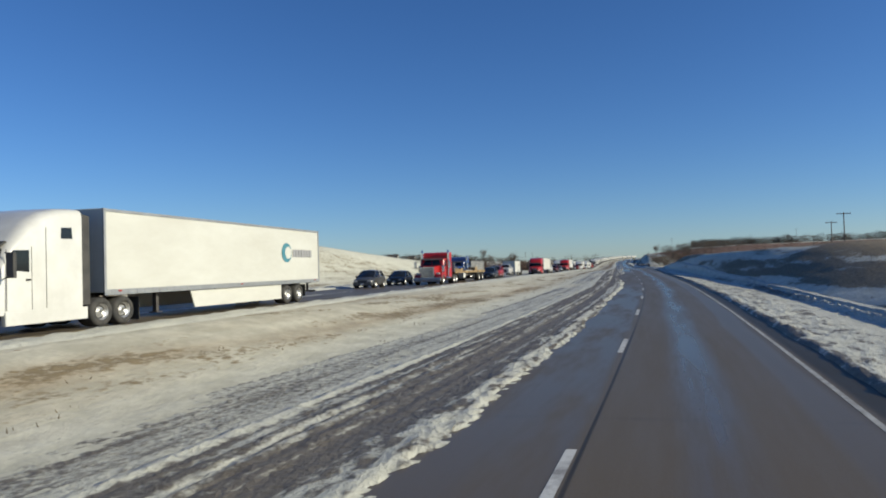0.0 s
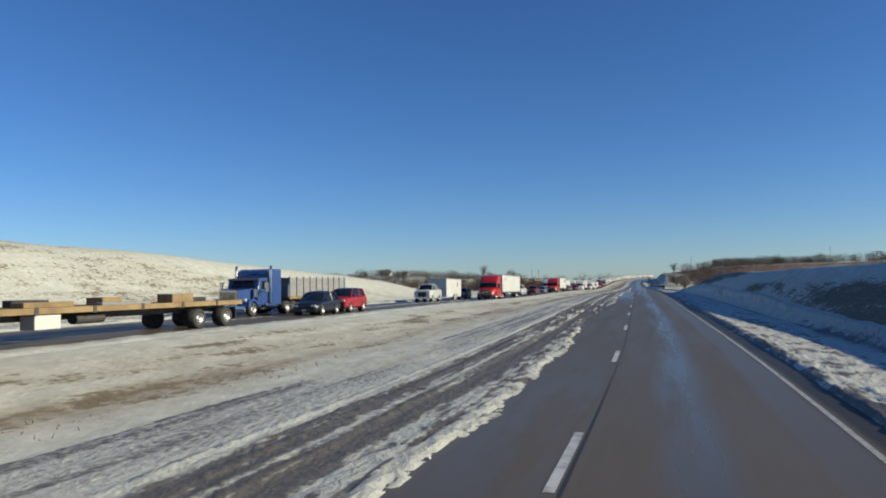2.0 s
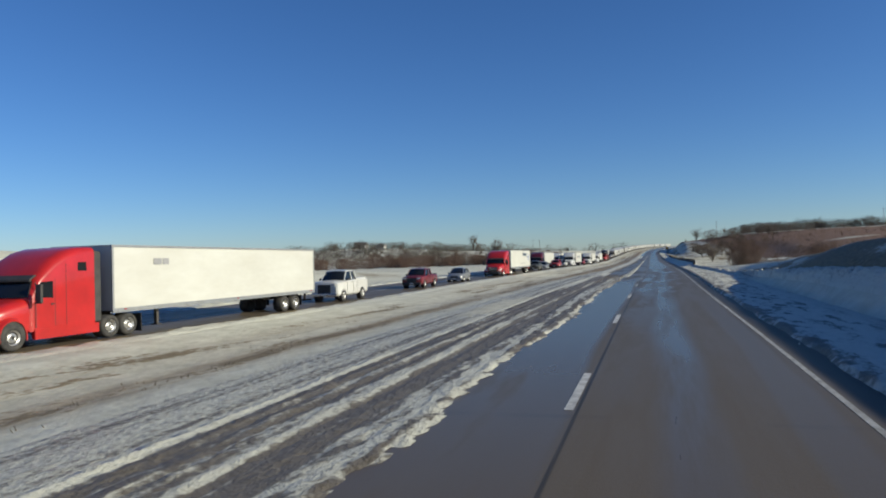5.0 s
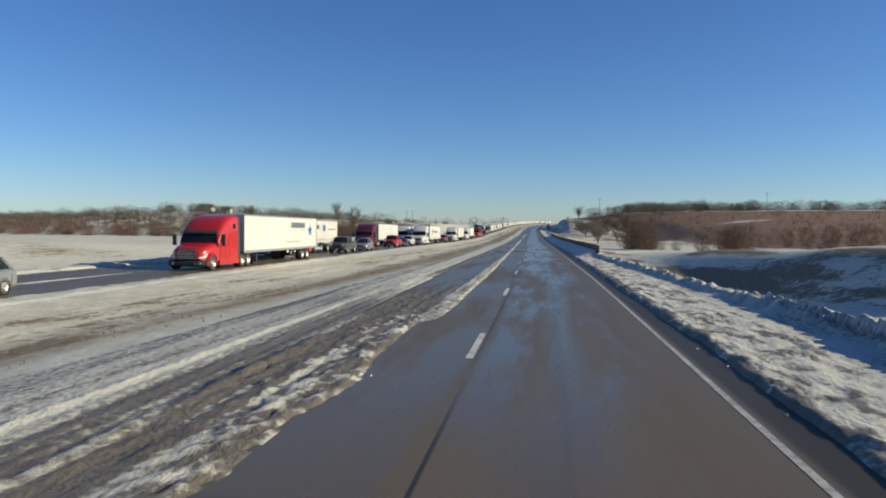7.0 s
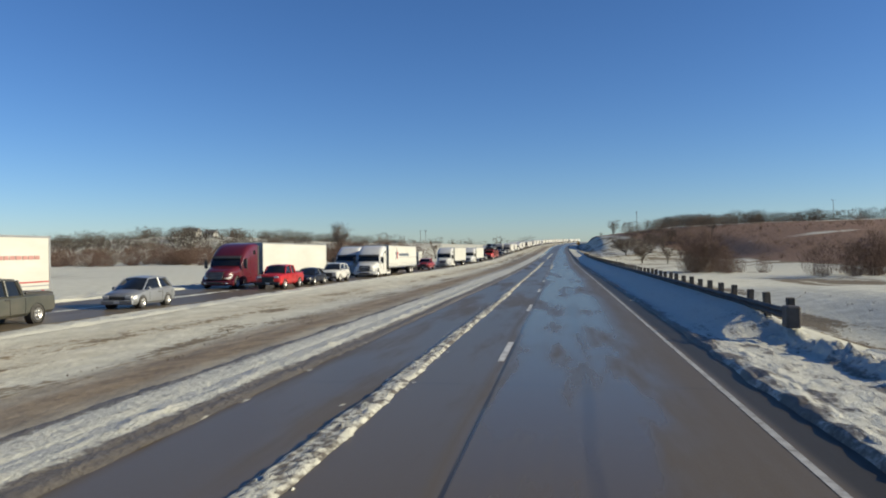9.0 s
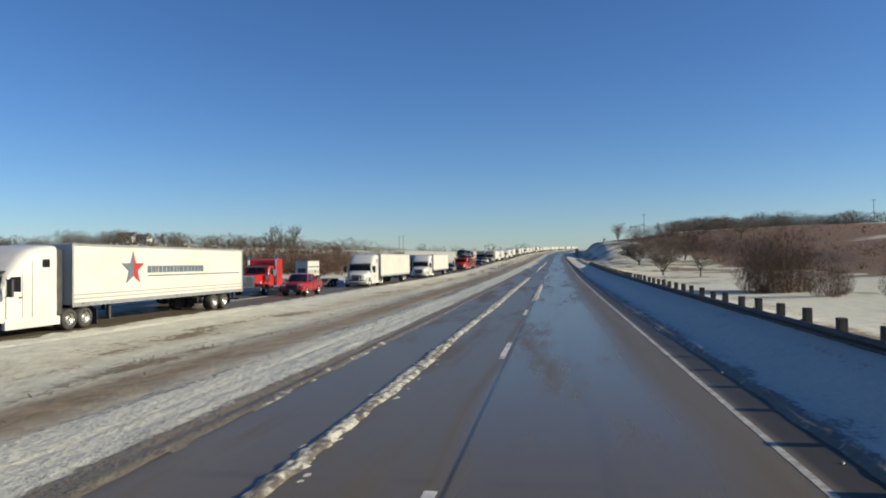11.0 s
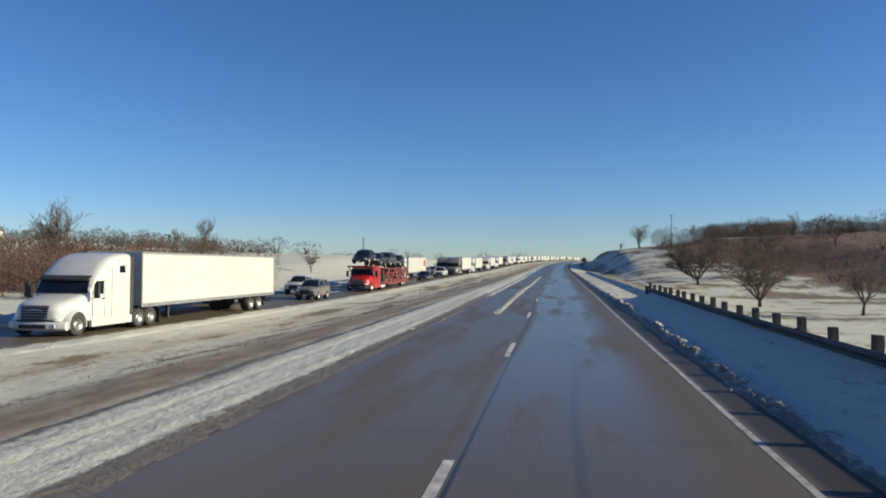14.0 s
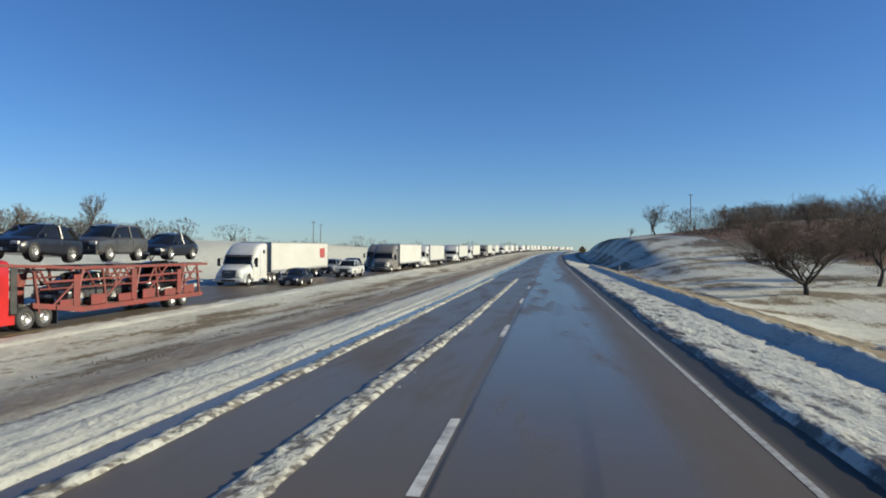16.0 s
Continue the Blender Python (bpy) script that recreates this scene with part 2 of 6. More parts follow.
CAR_GREY = mat("car_grey", (0.055, 0.057, 0.06), 0.33, 0.2, color2=(0.09, 0.088, 0.085), scale=1.5, coat=0.4)
CAR_BLACK = mat("car_black", (0.012, 0.013, 0.018), 0.3, scale=1.5, coat=0.4)
CAR_RED = mat("car_red", (0.312, 0.015, 0.018), 0.3, scale=1.5, coat=0.4)
CAR_WINE = mat("car_wine_red", (0.15, 0.016, 0.02), 0.3, color2=(0.11, 0.014, 0.018), scale=1.5, coat=0.4)
CAR_GREEN = mat("car_dark_green", (0.055, 0.06, 0.05), 0.35, 0.1, color2=(0.09, 0.085, 0.07), scale=1.5, coat=0.3)
CARRIER_RED = mat("carrier_rust_red", (0.20, 0.035, 0.03), 0.6, color2=(0.13, 0.04, 0.03), scale=2.5, bump=0.1)
GLASS = mat("tinted_glass", (0.012, 0.014, 0.016), 0.06, scale=1)
CHROME = mat("chrome", (0.72, 0.72, 0.73), 0.18, 1.0, scale=2)
ALLOY = mat("wheel_alloy", (0.55, 0.55, 0.55), 0.35, 0.8, color2=(0.40, 0.39, 0.37), scale=3)
TYRE = mat("tyre_rubber", (0.02, 0.02, 0.021), 0.85, color2=(0.06, 0.056, 0.05), scale=4, bump=0.1)
BLACK = mat("black_plastic", (0.018, 0.018, 0.018), 0.6, color2=(0.05, 0.047, 0.043), scale=2)
STEEL = mat("dirty_steel", (0.10, 0.095, 0.09), 0.6, 0.4, color2=(0.06, 0.05, 0.045), scale=2.5)
GALV = mat("galvanised_steel", (0.344, 0.353, 0.361), 0.5, 0.6, scale=2.5)
# galvanised rail given a darker base tone for its shaded road side
RAIL = mat("shaded_rail", (0.105, 0.095, 0.088), 0.75, 0.15, color2=(0.06, 0.052, 0.046), scale=2.5)
LAMP = mat("lamp_lens", (0.615, 0.615, 0.59), 0.12, scale=2)
LAMP_RED = mat("lamp_red", (0.45, 0.02, 0.015), 0.2, scale=2)
DECK = mat("flatbed_wood", (0.279, 0.197, 0.09), 0.75, color2=(0.18, 0.115, 0.057), scale=1.5, stretch=(6, 0.6, 1), bump=0.2)
PLANK = mat("grey_planks", (0.26, 0.258, 0.25), 0.8, color2=(0.17, 0.168, 0.16), scale=2, stretch=(1, 0.6, 6), bump=0.2)
POST_WOOD = mat("post_wood", (0.09, 0.075, 0.06), 0.85, color2=(0.05, 0.042, 0.035), scale=3, stretch=(6, 6, 0.8), bump=0.3)
POLE_WOOD = mat("pole_wood", (0.13, 0.11, 0.095), 0.85, scale=3, stretch=(6, 6, 0.5), bump=0.2)
BARK = mat("bark", (0.066, 0.055, 0.046), 0.9, color2=(0.04, 0.033, 0.026), scale=3, stretch=(3, 3, 0.6), bump=0.4, random_tint=0.2)
TWIG = mat("grey_twigs", (0.132, 0.099, 0.075), 0.9, color2=(0.084, 0.062, 0.048), scale=0.6, random_tint=0.2)
BRUSH = mat("russet_brush", (0.138, 0.080, 0.054), 0.9, color2=(0.100, 0.066, 0.050), scale=0.25)
WOODS = mat("dark_woods", (0.11, 0.084, 0.062), 0.9, color2=(0.044, 0.044, 0.037), scale=0.2)
THICKET = mat("brown_thicket", (0.135, 0.085, 0.062), 0.9, color2=(0.085, 0.06, 0.046), scale=0.3)
VERGE = mat("tan_verge", (0.426, 0.344, 0.205), 0.9, color2=(0.271, 0.201, 0.111), scale=0.9, stretch=(3, 0.5, 1), bump=0.6, bump_scale=14)
GRASS = mat("dead_grass", (0.344, 0.254, 0.148), 0.9, color2=(0.164, 0.107, 0.057), scale=0.5)
HOUSE_WHITE = mat("house_siding", (0.574, 0.566, 0.541), 0.7, scale=1.5)
ROOF_GREY = mat("roof_shingle", (0.12, 0.115, 0.11), 0.85, scale=2)
TEAL = mat("logo_teal", (0.06, 0.20, 0.25), 0.45, scale=2)
LOGO_BLUE = mat("logo_blue", (0.03, 0.12, 0.36), 0.45, scale=2)
LOGO_GREY = mat("logo_grey", (0.28, 0.28, 0.29), 0.5, scale=2)
LOGO_SLATE = mat("logo_slate", (0.10, 0.13, 0.17), 0.5, scale=2)
LOGO_ROSE = mat("logo_rose", (0.42, 0.22, 0.20), 0.5, scale=2)
LOGO_RED = mat("logo_red", (0.38, 0.03, 0.03), 0.45, scale=2)
SIGN_ORANGE = mat("sign_orange", (0.65, 0.27, 0.03), 0.5, scale=2)
DELINEATOR = mat("delineator_white", (0.59, 0.582, 0.541), 0.5, scale=3)

# ---------- mesh helpers ----------
SIZE = [1.0, 1.0, 1.0]


def part(name, bm, material, parent=None, label="", smooth=False):
    for v in bm.verts:
        v.co = Vector((v.co.x * SIZE[0], v.co.y * SIZE[1], v.co.z * SIZE[2]))
    me = bpy.data.meshes.new(name)
    bmesh.ops.recalc_face_normals(bm, faces=bm.faces)
    bm.to_mesh(me)
    bm.free()
    me.materials.append(material)
    if smooth:
        me.polygons.foreach_set("use_smooth", [True] * len(me.polygons))
        me.set_sharp_from_angle(angle=radians(38))
    ob = new(name, me)
    ob.parent = parent
    if label:
        tagged(ob, label)
    return ob


def shared(name, me, parent, place):
    ob = new(name, me)
    ob.parent = parent
    ob.matrix_basis = place
    return ob


def add_box(bm, lo, hi, bevel=0.0):
    made = bmesh.ops.create_cube(bm, size=1)["verts"]
    for v in made:
        v.co = Vector([lo[i] + (v.co[i] + 0.5) * (hi[i] - lo[i]) for i in range(3)])
    if bevel:
        edges = {e for v in made for e in v.link_edges}
        bmesh.ops.bevel(bm, geom=list(edges), offset=bevel, segments=2, affect="EDGES", profile=0.5)
    return bm


def box(lo, hi, bevel=0.0):
    return add_box(bmesh.new(), lo, hi, bevel)


def loft(rings, bm=None, caps=True):
    bm = bm or bmesh.new()
    rows = [[bm.verts.new(p) for p in ring] for ring in rings]
    n = len(rows[0])
    for a, b in zip(rows, rows[1:]):
        for i in range(n):
            bm.faces.new((a[i], a[(i + 1) % n], b[(i + 1) % n], b[i]))
    if caps:
        bm.faces.new(rows[0])
        bm.faces.new(list(reversed(rows[-1])))
    return bm


def prism(profile, x0, x1, round_edge=0.06, bm=None):
    """A side profile of (y, z) drawn across from x0 to x1, with softened edges."""
    cy = sum(p[0] for p in profile) / len(profile)
    cz = sum(p[1] for p in profile) / len(profile)

    def ring(x, inset):
        out = []
        for y, z in profile:
            d = math.hypot(y - cy, z - cz) or 1
            k = max(0.0, 1 - inset / d)
            out.append((x, cy + (y - cy) * k, cz + (z - cz) * k))
        return out
    if round_edge:
        return loft([ring(x0, round_edge), ring(x0 + round_edge * 0.35, round_edge * 0.3), ring(x0 + round_edge, 0), ring(x1 - round_edge, 0), ring(x1 - round_edge * 0.35, round_edge * 0.3), ring(x1, round_edge)], bm)
    return loft([ring(x0, 0), ring(x1, 0)], bm)


def lathe(profile, seg=22, bm=None, axis="x", centre=(0, 0, 0)):
    """Turn a profile of (along the axis, radius)."""
    rings = []
    for a, r in profile:
        ring = []
        for i in range(seg):
            t = 2 * math.pi * i / seg
            p = (a, r * math.cos(t), r * math.sin(t))
            if axis == "y":
                p = (p[1], p[0], p[2])
            elif axis == "z":
                p = (p[1], p[2], p[0])
            ring.append((p[0] + centre[0], p[1] + centre[1], p[2] + centre[2]))
        rings.append(ring)
    return loft(rings, bm)


def rod(bm, p, q, r, r2=None, seg=6):
    p, q = Vector(p), Vector(q)
    d = (q - p).normalized()
    s = d.cross(Vector((0, 0, 1)))
    s = (s if s.length > 1e-3 else Vector((1, 0, 0))).normalized()
    u = s.cross(d)
    r2 = r if r2 is None else r2
    return loft([[p + (s * math.cos(2 * math.pi * i / seg) + u * math.sin(2 * math.pi * i / seg)) * r for i in range(seg)],
                 [q + (s * math.cos(2 * math.pi * i / seg) + u * math.sin(2 * math.pi * i / seg)) * r2 for i in range(seg)]], bm)


def mesh_from(name, verts, faces, material, smooth=True):
    me = bpy.data.meshes.new(name)
    me.from_pydata(verts, [], faces)
    me.materials.append(material)
    if smooth:
        me.polygons.foreach_set("use_smooth", [True] * len(me.polygons))
    return me


# ---------- the lie of the land ----------
GRID_Y = np.arange(-400, 4001, 1.0)


def smooth_line(ys, vs, width=41):
    v = np.interp(GRID_Y, ys, vs)
    k = np.hanning(width)
    pad = np.pad(v, width // 2, mode="edge")
    return np.convolve(pad, k / k.sum(), mode="valid")


ROAD_Z = smooth_line([-400, 0, 27, 54, 81, 148, 162, 189, 229, 297, 338, 379, 407, 434, 500, 580, 625, 700, 900, 1134, 1250, 1400, 2200, 4000],
                     [-2.4, -1.07, -0.94, -0.82, -0.66, -0.07, -0.02, -0.01, -0.09, -0.31, -0.41, -0.39, -0.26, -0.01, 0.55, 1.3, 2.1, 3.3, 6.4, 9.3, 9.9, 9.0, 0, 0])
OPP_Z = smooth_line([-400, 0, 30, 65, 90, 120, 140, 156, 175, 200, 235, 290, 350, 400, 440, 460, 500, 515, 580, 625, 700, 900, 1134, 1250, 1400, 2200, 4000],
                    [-1, 0.0, 0.05, 0.02, 0.0, 0.0, -0.13, -0.26, -0.38, -0.21, -0.23, -0.34, -0.75, -0.84, -0.75, -0.45, 0.15, 0.4, 1.2, 2.1, 3.4, 6.6, 9.6, 10.2, 9.2, 0, 0])
ROAD_X = smooth_line([-400, -60, 0, 13, 27, 40, 54, 67, 81, 148, 175, 189, 202, 229, 291, 324, 352, 379, 434, 600, 700, 800, 900, 1000, 1134, 1400, 2000, 4000],
                     [-66, -9.2, -4.12, -3.23, -2.42, -1.72, -1.13, -0.67, -0.36, -0.15, -0.13, -0.05, 0.10, 0.36, 0.30, 0.18, 0.04, -0.07, -0.05, 0, 1.2, 4.8, 10.7, 19, 34, 76, 250, 900])

OPP_X = smooth_line([-400, 0, 34, 65, 90, 140, 170, 236, 300, 400, 434, 600, 700, 800, 900, 1000, 1134, 1400, 2000, 4000],
                    [-4, 0.5, 0.25, -0.12, -0.3, -0.45, -0.6, 0.05, 0.12, 0.04, 0.0, 0, 1.2, 4.8, 10.7, 19, 34, 76, 250, 900])


def opp_x(y):
    return np.interp(y, GRID_Y, OPP_X)


def road_z(y):
    return np.interp(y, GRID_Y, ROAD_Z)


def opp_z(y):
    return np.interp(y, GRID_Y, OPP_Z)


def road_x(y):
    return np.interp(y, GRID_Y, ROAD_X)


def ease(t):
    t = np.clip(t, 0, 1)
    return t * t * (3 - 2 * t)


def lattice(ix, iy, seed):
    h = np.sin(ix * 127.1 + iy * 311.7 + seed * 74.7) * 43758.5453
    return h - np.floor(h)


def wobble(x, y, seed=0, octaves=4):
    """Smooth value noise between -1 and 1."""
    total, amp, norm = 0.0, 1.0, 0.0
    for o in range(octaves):
        ix, iy = np.floor(x), np.floor(y)
        fx, fy = ease(x - ix), ease(y - iy)
        a, b = lattice(ix, iy, seed + o), lattice(ix + 1, iy, seed + o)
        c, d = lattice(ix, iy + 1, seed + o), lattice(ix + 1, iy + 1, seed + o)
        total = total + amp * ((a + (b - a) * fx) * (1 - fy) + (c + (d - c) * fx) * fy)
        norm += amp
        x, y, amp = x * 2.03 + 17.3, y * 2.03 + 9.1, amp * 0.55
    return 2 * total / norm - 1


def near_tilt(x, y):
    """Fall of the near valley towards the start of the road."""
    return np.interp(y, [-50, 65, 87, 139, 156, 175, 200], [-2.7, -1.75, -1.47, -0.76, -0.48, -0.24, 0.0]) + 0.0122 * (np.clip(x, -120, 80) + 20) * (1 - ease((y - 190) / 60))


def lumps(x, y, size, seed):
    """Heights 0 to 1 of scattered rounded clods about as wide as size."""
    gx, gy = x / size, y / size
    ix, iy = np.floor(gx), np.floor(gy)
    out = np.zeros_like(gx)
    for i in (-1, 0, 1):
        for j in (-1, 0, 1):
            cx, cy = ix + i, iy + j
            r = 0.30 + 0.45 * lattice(cx, cy, seed + 3)
            d = np.hypot(gx - cx - lattice(cx, cy, seed), (gy - cy - lattice(cx, cy, seed + 1)) * 0.8) / r
            out = np.maximum(out, np.sqrt(np.clip(1 - d * d, 0, 1)) * (0.25 + 0.75 * lattice(cx, cy, seed + 2)))
    return out


def field_left(x, y):
    base = -1.2 + 6.5 * ease((y - 430) / 190) + 2.0 * ease((-x - 200) / 400)
    crest = np.interp(y, [-300, 95, 130, 150, 172, 190, 212, 229, 260, 330], [8.7, 8.5, 7.85, 7.0, 6.1, 5.45, 4.5, 3.1, 1.7, 0])
    hill = crest * ease((-x - 30) / 30) * (1 - 0.25 * ease((-x - 62) / 120))
    return base + hill + 5.8 * np.exp(-((x + 185) / 66) ** 2 - ((y - 580) / 75) ** 2)


def field_right(x, y):
    u = y - 0.9 * np.clip(x - 25, 0, 30)
    near = np.interp(u, [-100, 45, 75, 100, 137, 155, 167, 202, 219, 236, 256, 294, 340, 385], [2.4, 2.7, 4.1, 3.5, 3.15, 3.0, 2.85, 2.1, 2.1, 1.7, 0.9, -0.8, -2.2, -3.0])
    p = 0.45 * x + 0.9 * y - 58 * ease((62 - x) / 42)
    p = p + 58 * (ease((62 - x) / 42) - ease((100 - x) / 80))
    far = 17.0 * ease((p - 330) / 290)
    return near_tilt(x, y) + near + far


def land(x, y):
    """Height of the ground, with the two carriageways cut into it."""
    lat = x - road_x(y)
    far_lat = x - opp_x(y)
    zr, zo = road_z(y), opp_z(y)
    gap = 11.2 + road_x(y) - opp_x(y)
    t = np.clip((-lat - 5.2) / gap, 0, 1)
    median = zr + (zo - zr) * ease(t) - 0.30 * np.sin(math.pi * t) ** 2 + 0.06 * wobble(lat * 0.5, y * 0.12, 3)
    dl = -far_lat - 27.2
    far_fade = ease((y - 900) / 900)
    fl = field_left(x, y) * (1 - far_fade) + (zo + 2.5) * far_fade + 0.5 * wobble(x * 0.03, y * 0.03, 5)
    left = zo - 0.7 * ease(dl / 5) + (fl - zo + 0.7) * ease((dl - 5) / 26)
    dr = lat - 5.2
    fr = field_right(x, y) * (1 - far_fade) + (zr + 4) * far_fade + 0.5 * wobble(x * 0.04, y * 0.04, 8)
    ditch = np.where(y > 540, 0.5, 1.0)
    right = zr - 0.05 * np.clip(dr, 0, 4) - 1.0 * ditch * ease((dr - 4) / 3.0) * ease((y - 160) / 60)
    knoll = np.interp(y, [420, 475, 500, 520, 560, 600, 630, 700, 800], [-2.9, -2.6, -0.8, 0.4, 2.8, 6.0, 7.6, 8.8, 9.0]) + 0.12 * np.clip(x - 18, 0, 50) * ease((y - 480) / 120) + 0.35 * wobble(x * 0.08, y * 0.05, 9)
    on_knoll = ease((y - 430) / 60) * (1 - ease((x - 42) / 25)) * (1 - far_fade)
    fr = fr * (1 - on_knoll) + knoll * on_knoll
    rise = 8.5
    gentle = ease((dr - 7.0) / rise)
    wide = np.interp(y, [82, 112], [12.4, 7.4])
    cut = np.clip((dr - 3.5) / (wide - 3.5), 0, 1)
    cut = cut + 0.12 * np.sin(math.pi * cut) + 0.05 * wobble(x * 0.35, y * 0.12, 14) * np.sin(math.pi * cut)
    steep = 1 - ease((y - 175) / 60)
    right = right + (fr - right) * (cut * steep + gentle * (1 - steep))
    z = np.where(lat > 5.2, right, np.where(lat > -5.2, zr - 0.10, np.where(far_lat > -16.4, median, np.where(far_lat > -27.2, zo - 0.10, left))))
    return z


def at(lat, y):
    """A point on the ground, given by its distance from the lane line."""
    x = float(road_x(y)) + lat
    return x, y, float(land(np.array(x), np.array(float(y))))


def sheet(name, lats, ys, height, material, values=None, keep=None, line=road_x):
    """A grid in road coordinates; values: named weights at its points; keep: which points to keep."""
    la, yy = np.meshgrid(np.array(lats, float), np.array(ys, float))
    x = line(yy) + la
    z = height(la, yy, x)
    co = np.stack([x, yy, z], -1).reshape(-1, 3)
    rows, cols = la.shape
    i = np.arange(rows * cols).reshape(rows, cols)
    quads = np.stack([i[:-1, :-1], i[:-1, 1:], i[1:, 1:], i[1:, :-1]], -1).reshape(-1, 4)
    if keep is not None:
        k = keep(la, yy, z).reshape(-1)
        quads = quads[k[quads].any(1)]
        used = np.unique(quads)
        lookup = np.full(len(co), -1)
        lookup[used] = np.arange(len(used))
        quads, co, la, yy = lookup[quads], co[used], la.reshape(-1)[used], yy.reshape(-1)[used]
    else:
        used = np.arange(len(co))
        la, yy = la.reshape(-1), yy.reshape(-1)
    me = bpy.data.meshes.new(name)
    me.vertices.add(len(co))
    me.vertices.foreach_set("co", co.reshape(-1))
    me.loops.add(len(quads) * 4)
    me.loops.foreach_set("vertex_index", quads.reshape(-1))
    me.polygons.add(len(quads))
    me.polygons.foreach_set("loop_start", np.arange(len(quads)) * 4)
    me.update(calc_edges=True)
    me.polygons.foreach_set("use_smooth", np.ones(len(quads), bool))
    st = me.attributes.new("strip", "FLOAT_VECTOR", "POINT")
    st.data.foreach_set("vector", np.stack([la, yy, 0 * la], -1).reshape(-1))
    for key, fn in (values or {}).items():
        w = me.attributes.new(key, "FLOAT", "POINT")
        w.data.foreach_set("value", np.asarray(fn(la, yy), float).reshape(-1))
    me.materials.append(material)
    me.validate()
    return new(name, me)


def slope_russet(la, y):
    """The brush-brown hillside past the creek."""
    x = road_x(y) + la
    p = 0.45 * x + 0.9 * y - 58 * ease((62 - x) / 42)
    start = 372 + 3.8 * np.clip(66 - x, 0, 60) + 10 * wobble(x * 0.05, y * 0.03, 38)
    return np.where(la > 16, ease((p - start) / 22) * (1 - ease((p - 575) / 14)), 0.0)


def median_silt(la, y):
    centre = np.interp(y, [195, 255], [10.2, 7.9]) + 0.4 * wobble(y * 0.02, y * 0, 21)
    band = np.interp(y, [190, 235], [0.5, 1.0]) * np.exp(-((la + centre) / np.interp(y, [195, 255], [1.0, 1.75])) ** 2) * (1.0 + 0.35 * wobble(y * 0.05, la * 0.6, 22) + np.interp(y, [190, 235], [0.9, 0]) * wobble(y * 0.13, la * 1.1, 23))
    upper = np.exp(-((la + 13.0) / 1.6) ** 2) * (0.25 + 0.4 * wobble(y * 0.06, la * 0.5, 25))
    bands = 0.5 * np.clip(wobble(la * 0.85, y * 0.018, 26, 3), 0, 1)
    return np.where((la > -16.4) & (la < -5), np.clip(band + upper + bands, 0, 1), 0.0)


def grass_weight(la, y):
    """How much dead grass shows through the snow."""
    x = road_x(y) + la
    g = np.full_like(la, 0.30)
    brown = np.exp(-((la + 10.0 + 0.9 * wobble(y * 0.02, y * 0, 21)) / 1.1) ** 2) * (0.17 + 0.34 * wobble(y * 0.22, la * 1.7, 22))
    upper = np.exp(-((la + 13.0) / 1.9) ** 2) * (0.13 + 0.42 * wobble(y * 0.26, la * 1.7, 25)) + 0.05
    g = g + np.where((la > -16.4) & (la < -5), brown + upper + 0.07 * ease((y - 390) / 40), 0)
    g = g + np.where(la < -27, np.interp(y, [120, 170], [0.25, 0.06]) + 0.34 * wobble(x * 0.09, y * 0.035, 31), 0)
    far_right = la > 16
    p = 0.45 * x + 0.9 * y - 58 * ease((62 - x) / 42)
    snowy = ease((p - 580) / 12) * (1 - ease((p - 650) / 40))
    patches = 0.5 * np.clip(wobble(x * 0.035, y * 0.05, 39, 5) - 0.25, 0, 1)
    g = g + np.where(far_right, slope_russet(la, y) * (0.62 - 2.2 * patches) - 0.2 * snowy + 0.10 + 0.20 * wobble(x * 0.08, y * 0.05, 35), 0)
    shade_hill = (la > 9.6) & (y < 345) & (x < 110)
    g = g + np.where(shade_hill, 0.13 + 0.16 * (1 - ease((y - 150) / 50)) + 0.85 * wobble(x * 0.55 + y * 0.03, y * 0.045, 33, 5), 0)
    g = g + np.where((la > 9.0) & (la < 16) & (y > 400), 0.16 + 0.25 * np.exp(-((la - 10.2) / 1.3) ** 2), 0)
    g = g + np.where((la > 10.5) & (y > 215) & (y < 400) & (x < 80), -0.17 + 0.20 * ease((y - 290) / 40) + 0.50 * wobble(x * 0.20, y * 0.03, 36, 5), 0)
    knoll = (la > 12) & (x < 62) & (y > 425) & (y < 720)
    g = g + np.where(knoll, 0.13 + 0.48 * wobble(x * 0.16, y * 0.30, 37, 5), 0)
    return np.clip(g, 0, 1)


lat_lines = np.concatenate([-np.geomspace(3200, 120, 26), np.linspace(-112, -30, 34), np.linspace(-28.6, -14.0, 34), np.linspace(-13.6, -5.2, 26), [-2.5, 0, 2.5], np.linspace(5.2, 16, 26), np.linspace(17.5, 70, 32), np.geomspace(76, 3200, 34)])
y_lines = np.concatenate([np.linspace(-380, -30, 24), np.arange(-24, 560, 2.0), np.linspace(562, 900, 60), np.geomspace(915, 4000, 44)])
ground = sheet("ground", lat_lines, y_lines, lambda la, y, x: land(x, y), SNOW, {"grass": grass_weight, "russet": slope_russet, "silt": median_silt})
tagged(ground, "wind-blown snow over dead grass on rolling farmland", "ground", kind="structure")

road_y = np.concatenate([np.linspace(-380, -30, 30), np.arange(-24, 600, 3.0), np.linspace(604, 1500, 120)])
road = sheet("road", np.linspace(-4.95, 5.15, 17), road_y, lambda la, y, x: road_z(y) - 0.012 * np.abs(la) * 0.3, ASPHALT)
tagged(road, "wet grey asphalt carriageway streaked with meltwater", "road", kind="structure")
road2 = sheet("road_opposite", np.linspace(-27.0, -16.5, 14), road_y, lambda la, y, x: opp_z(y) + 0 * la, ASPHALT, line=opp_x)
tagged(road2, "dark wet asphalt carriageway filled with stopped traffic", "road", kind="structure")


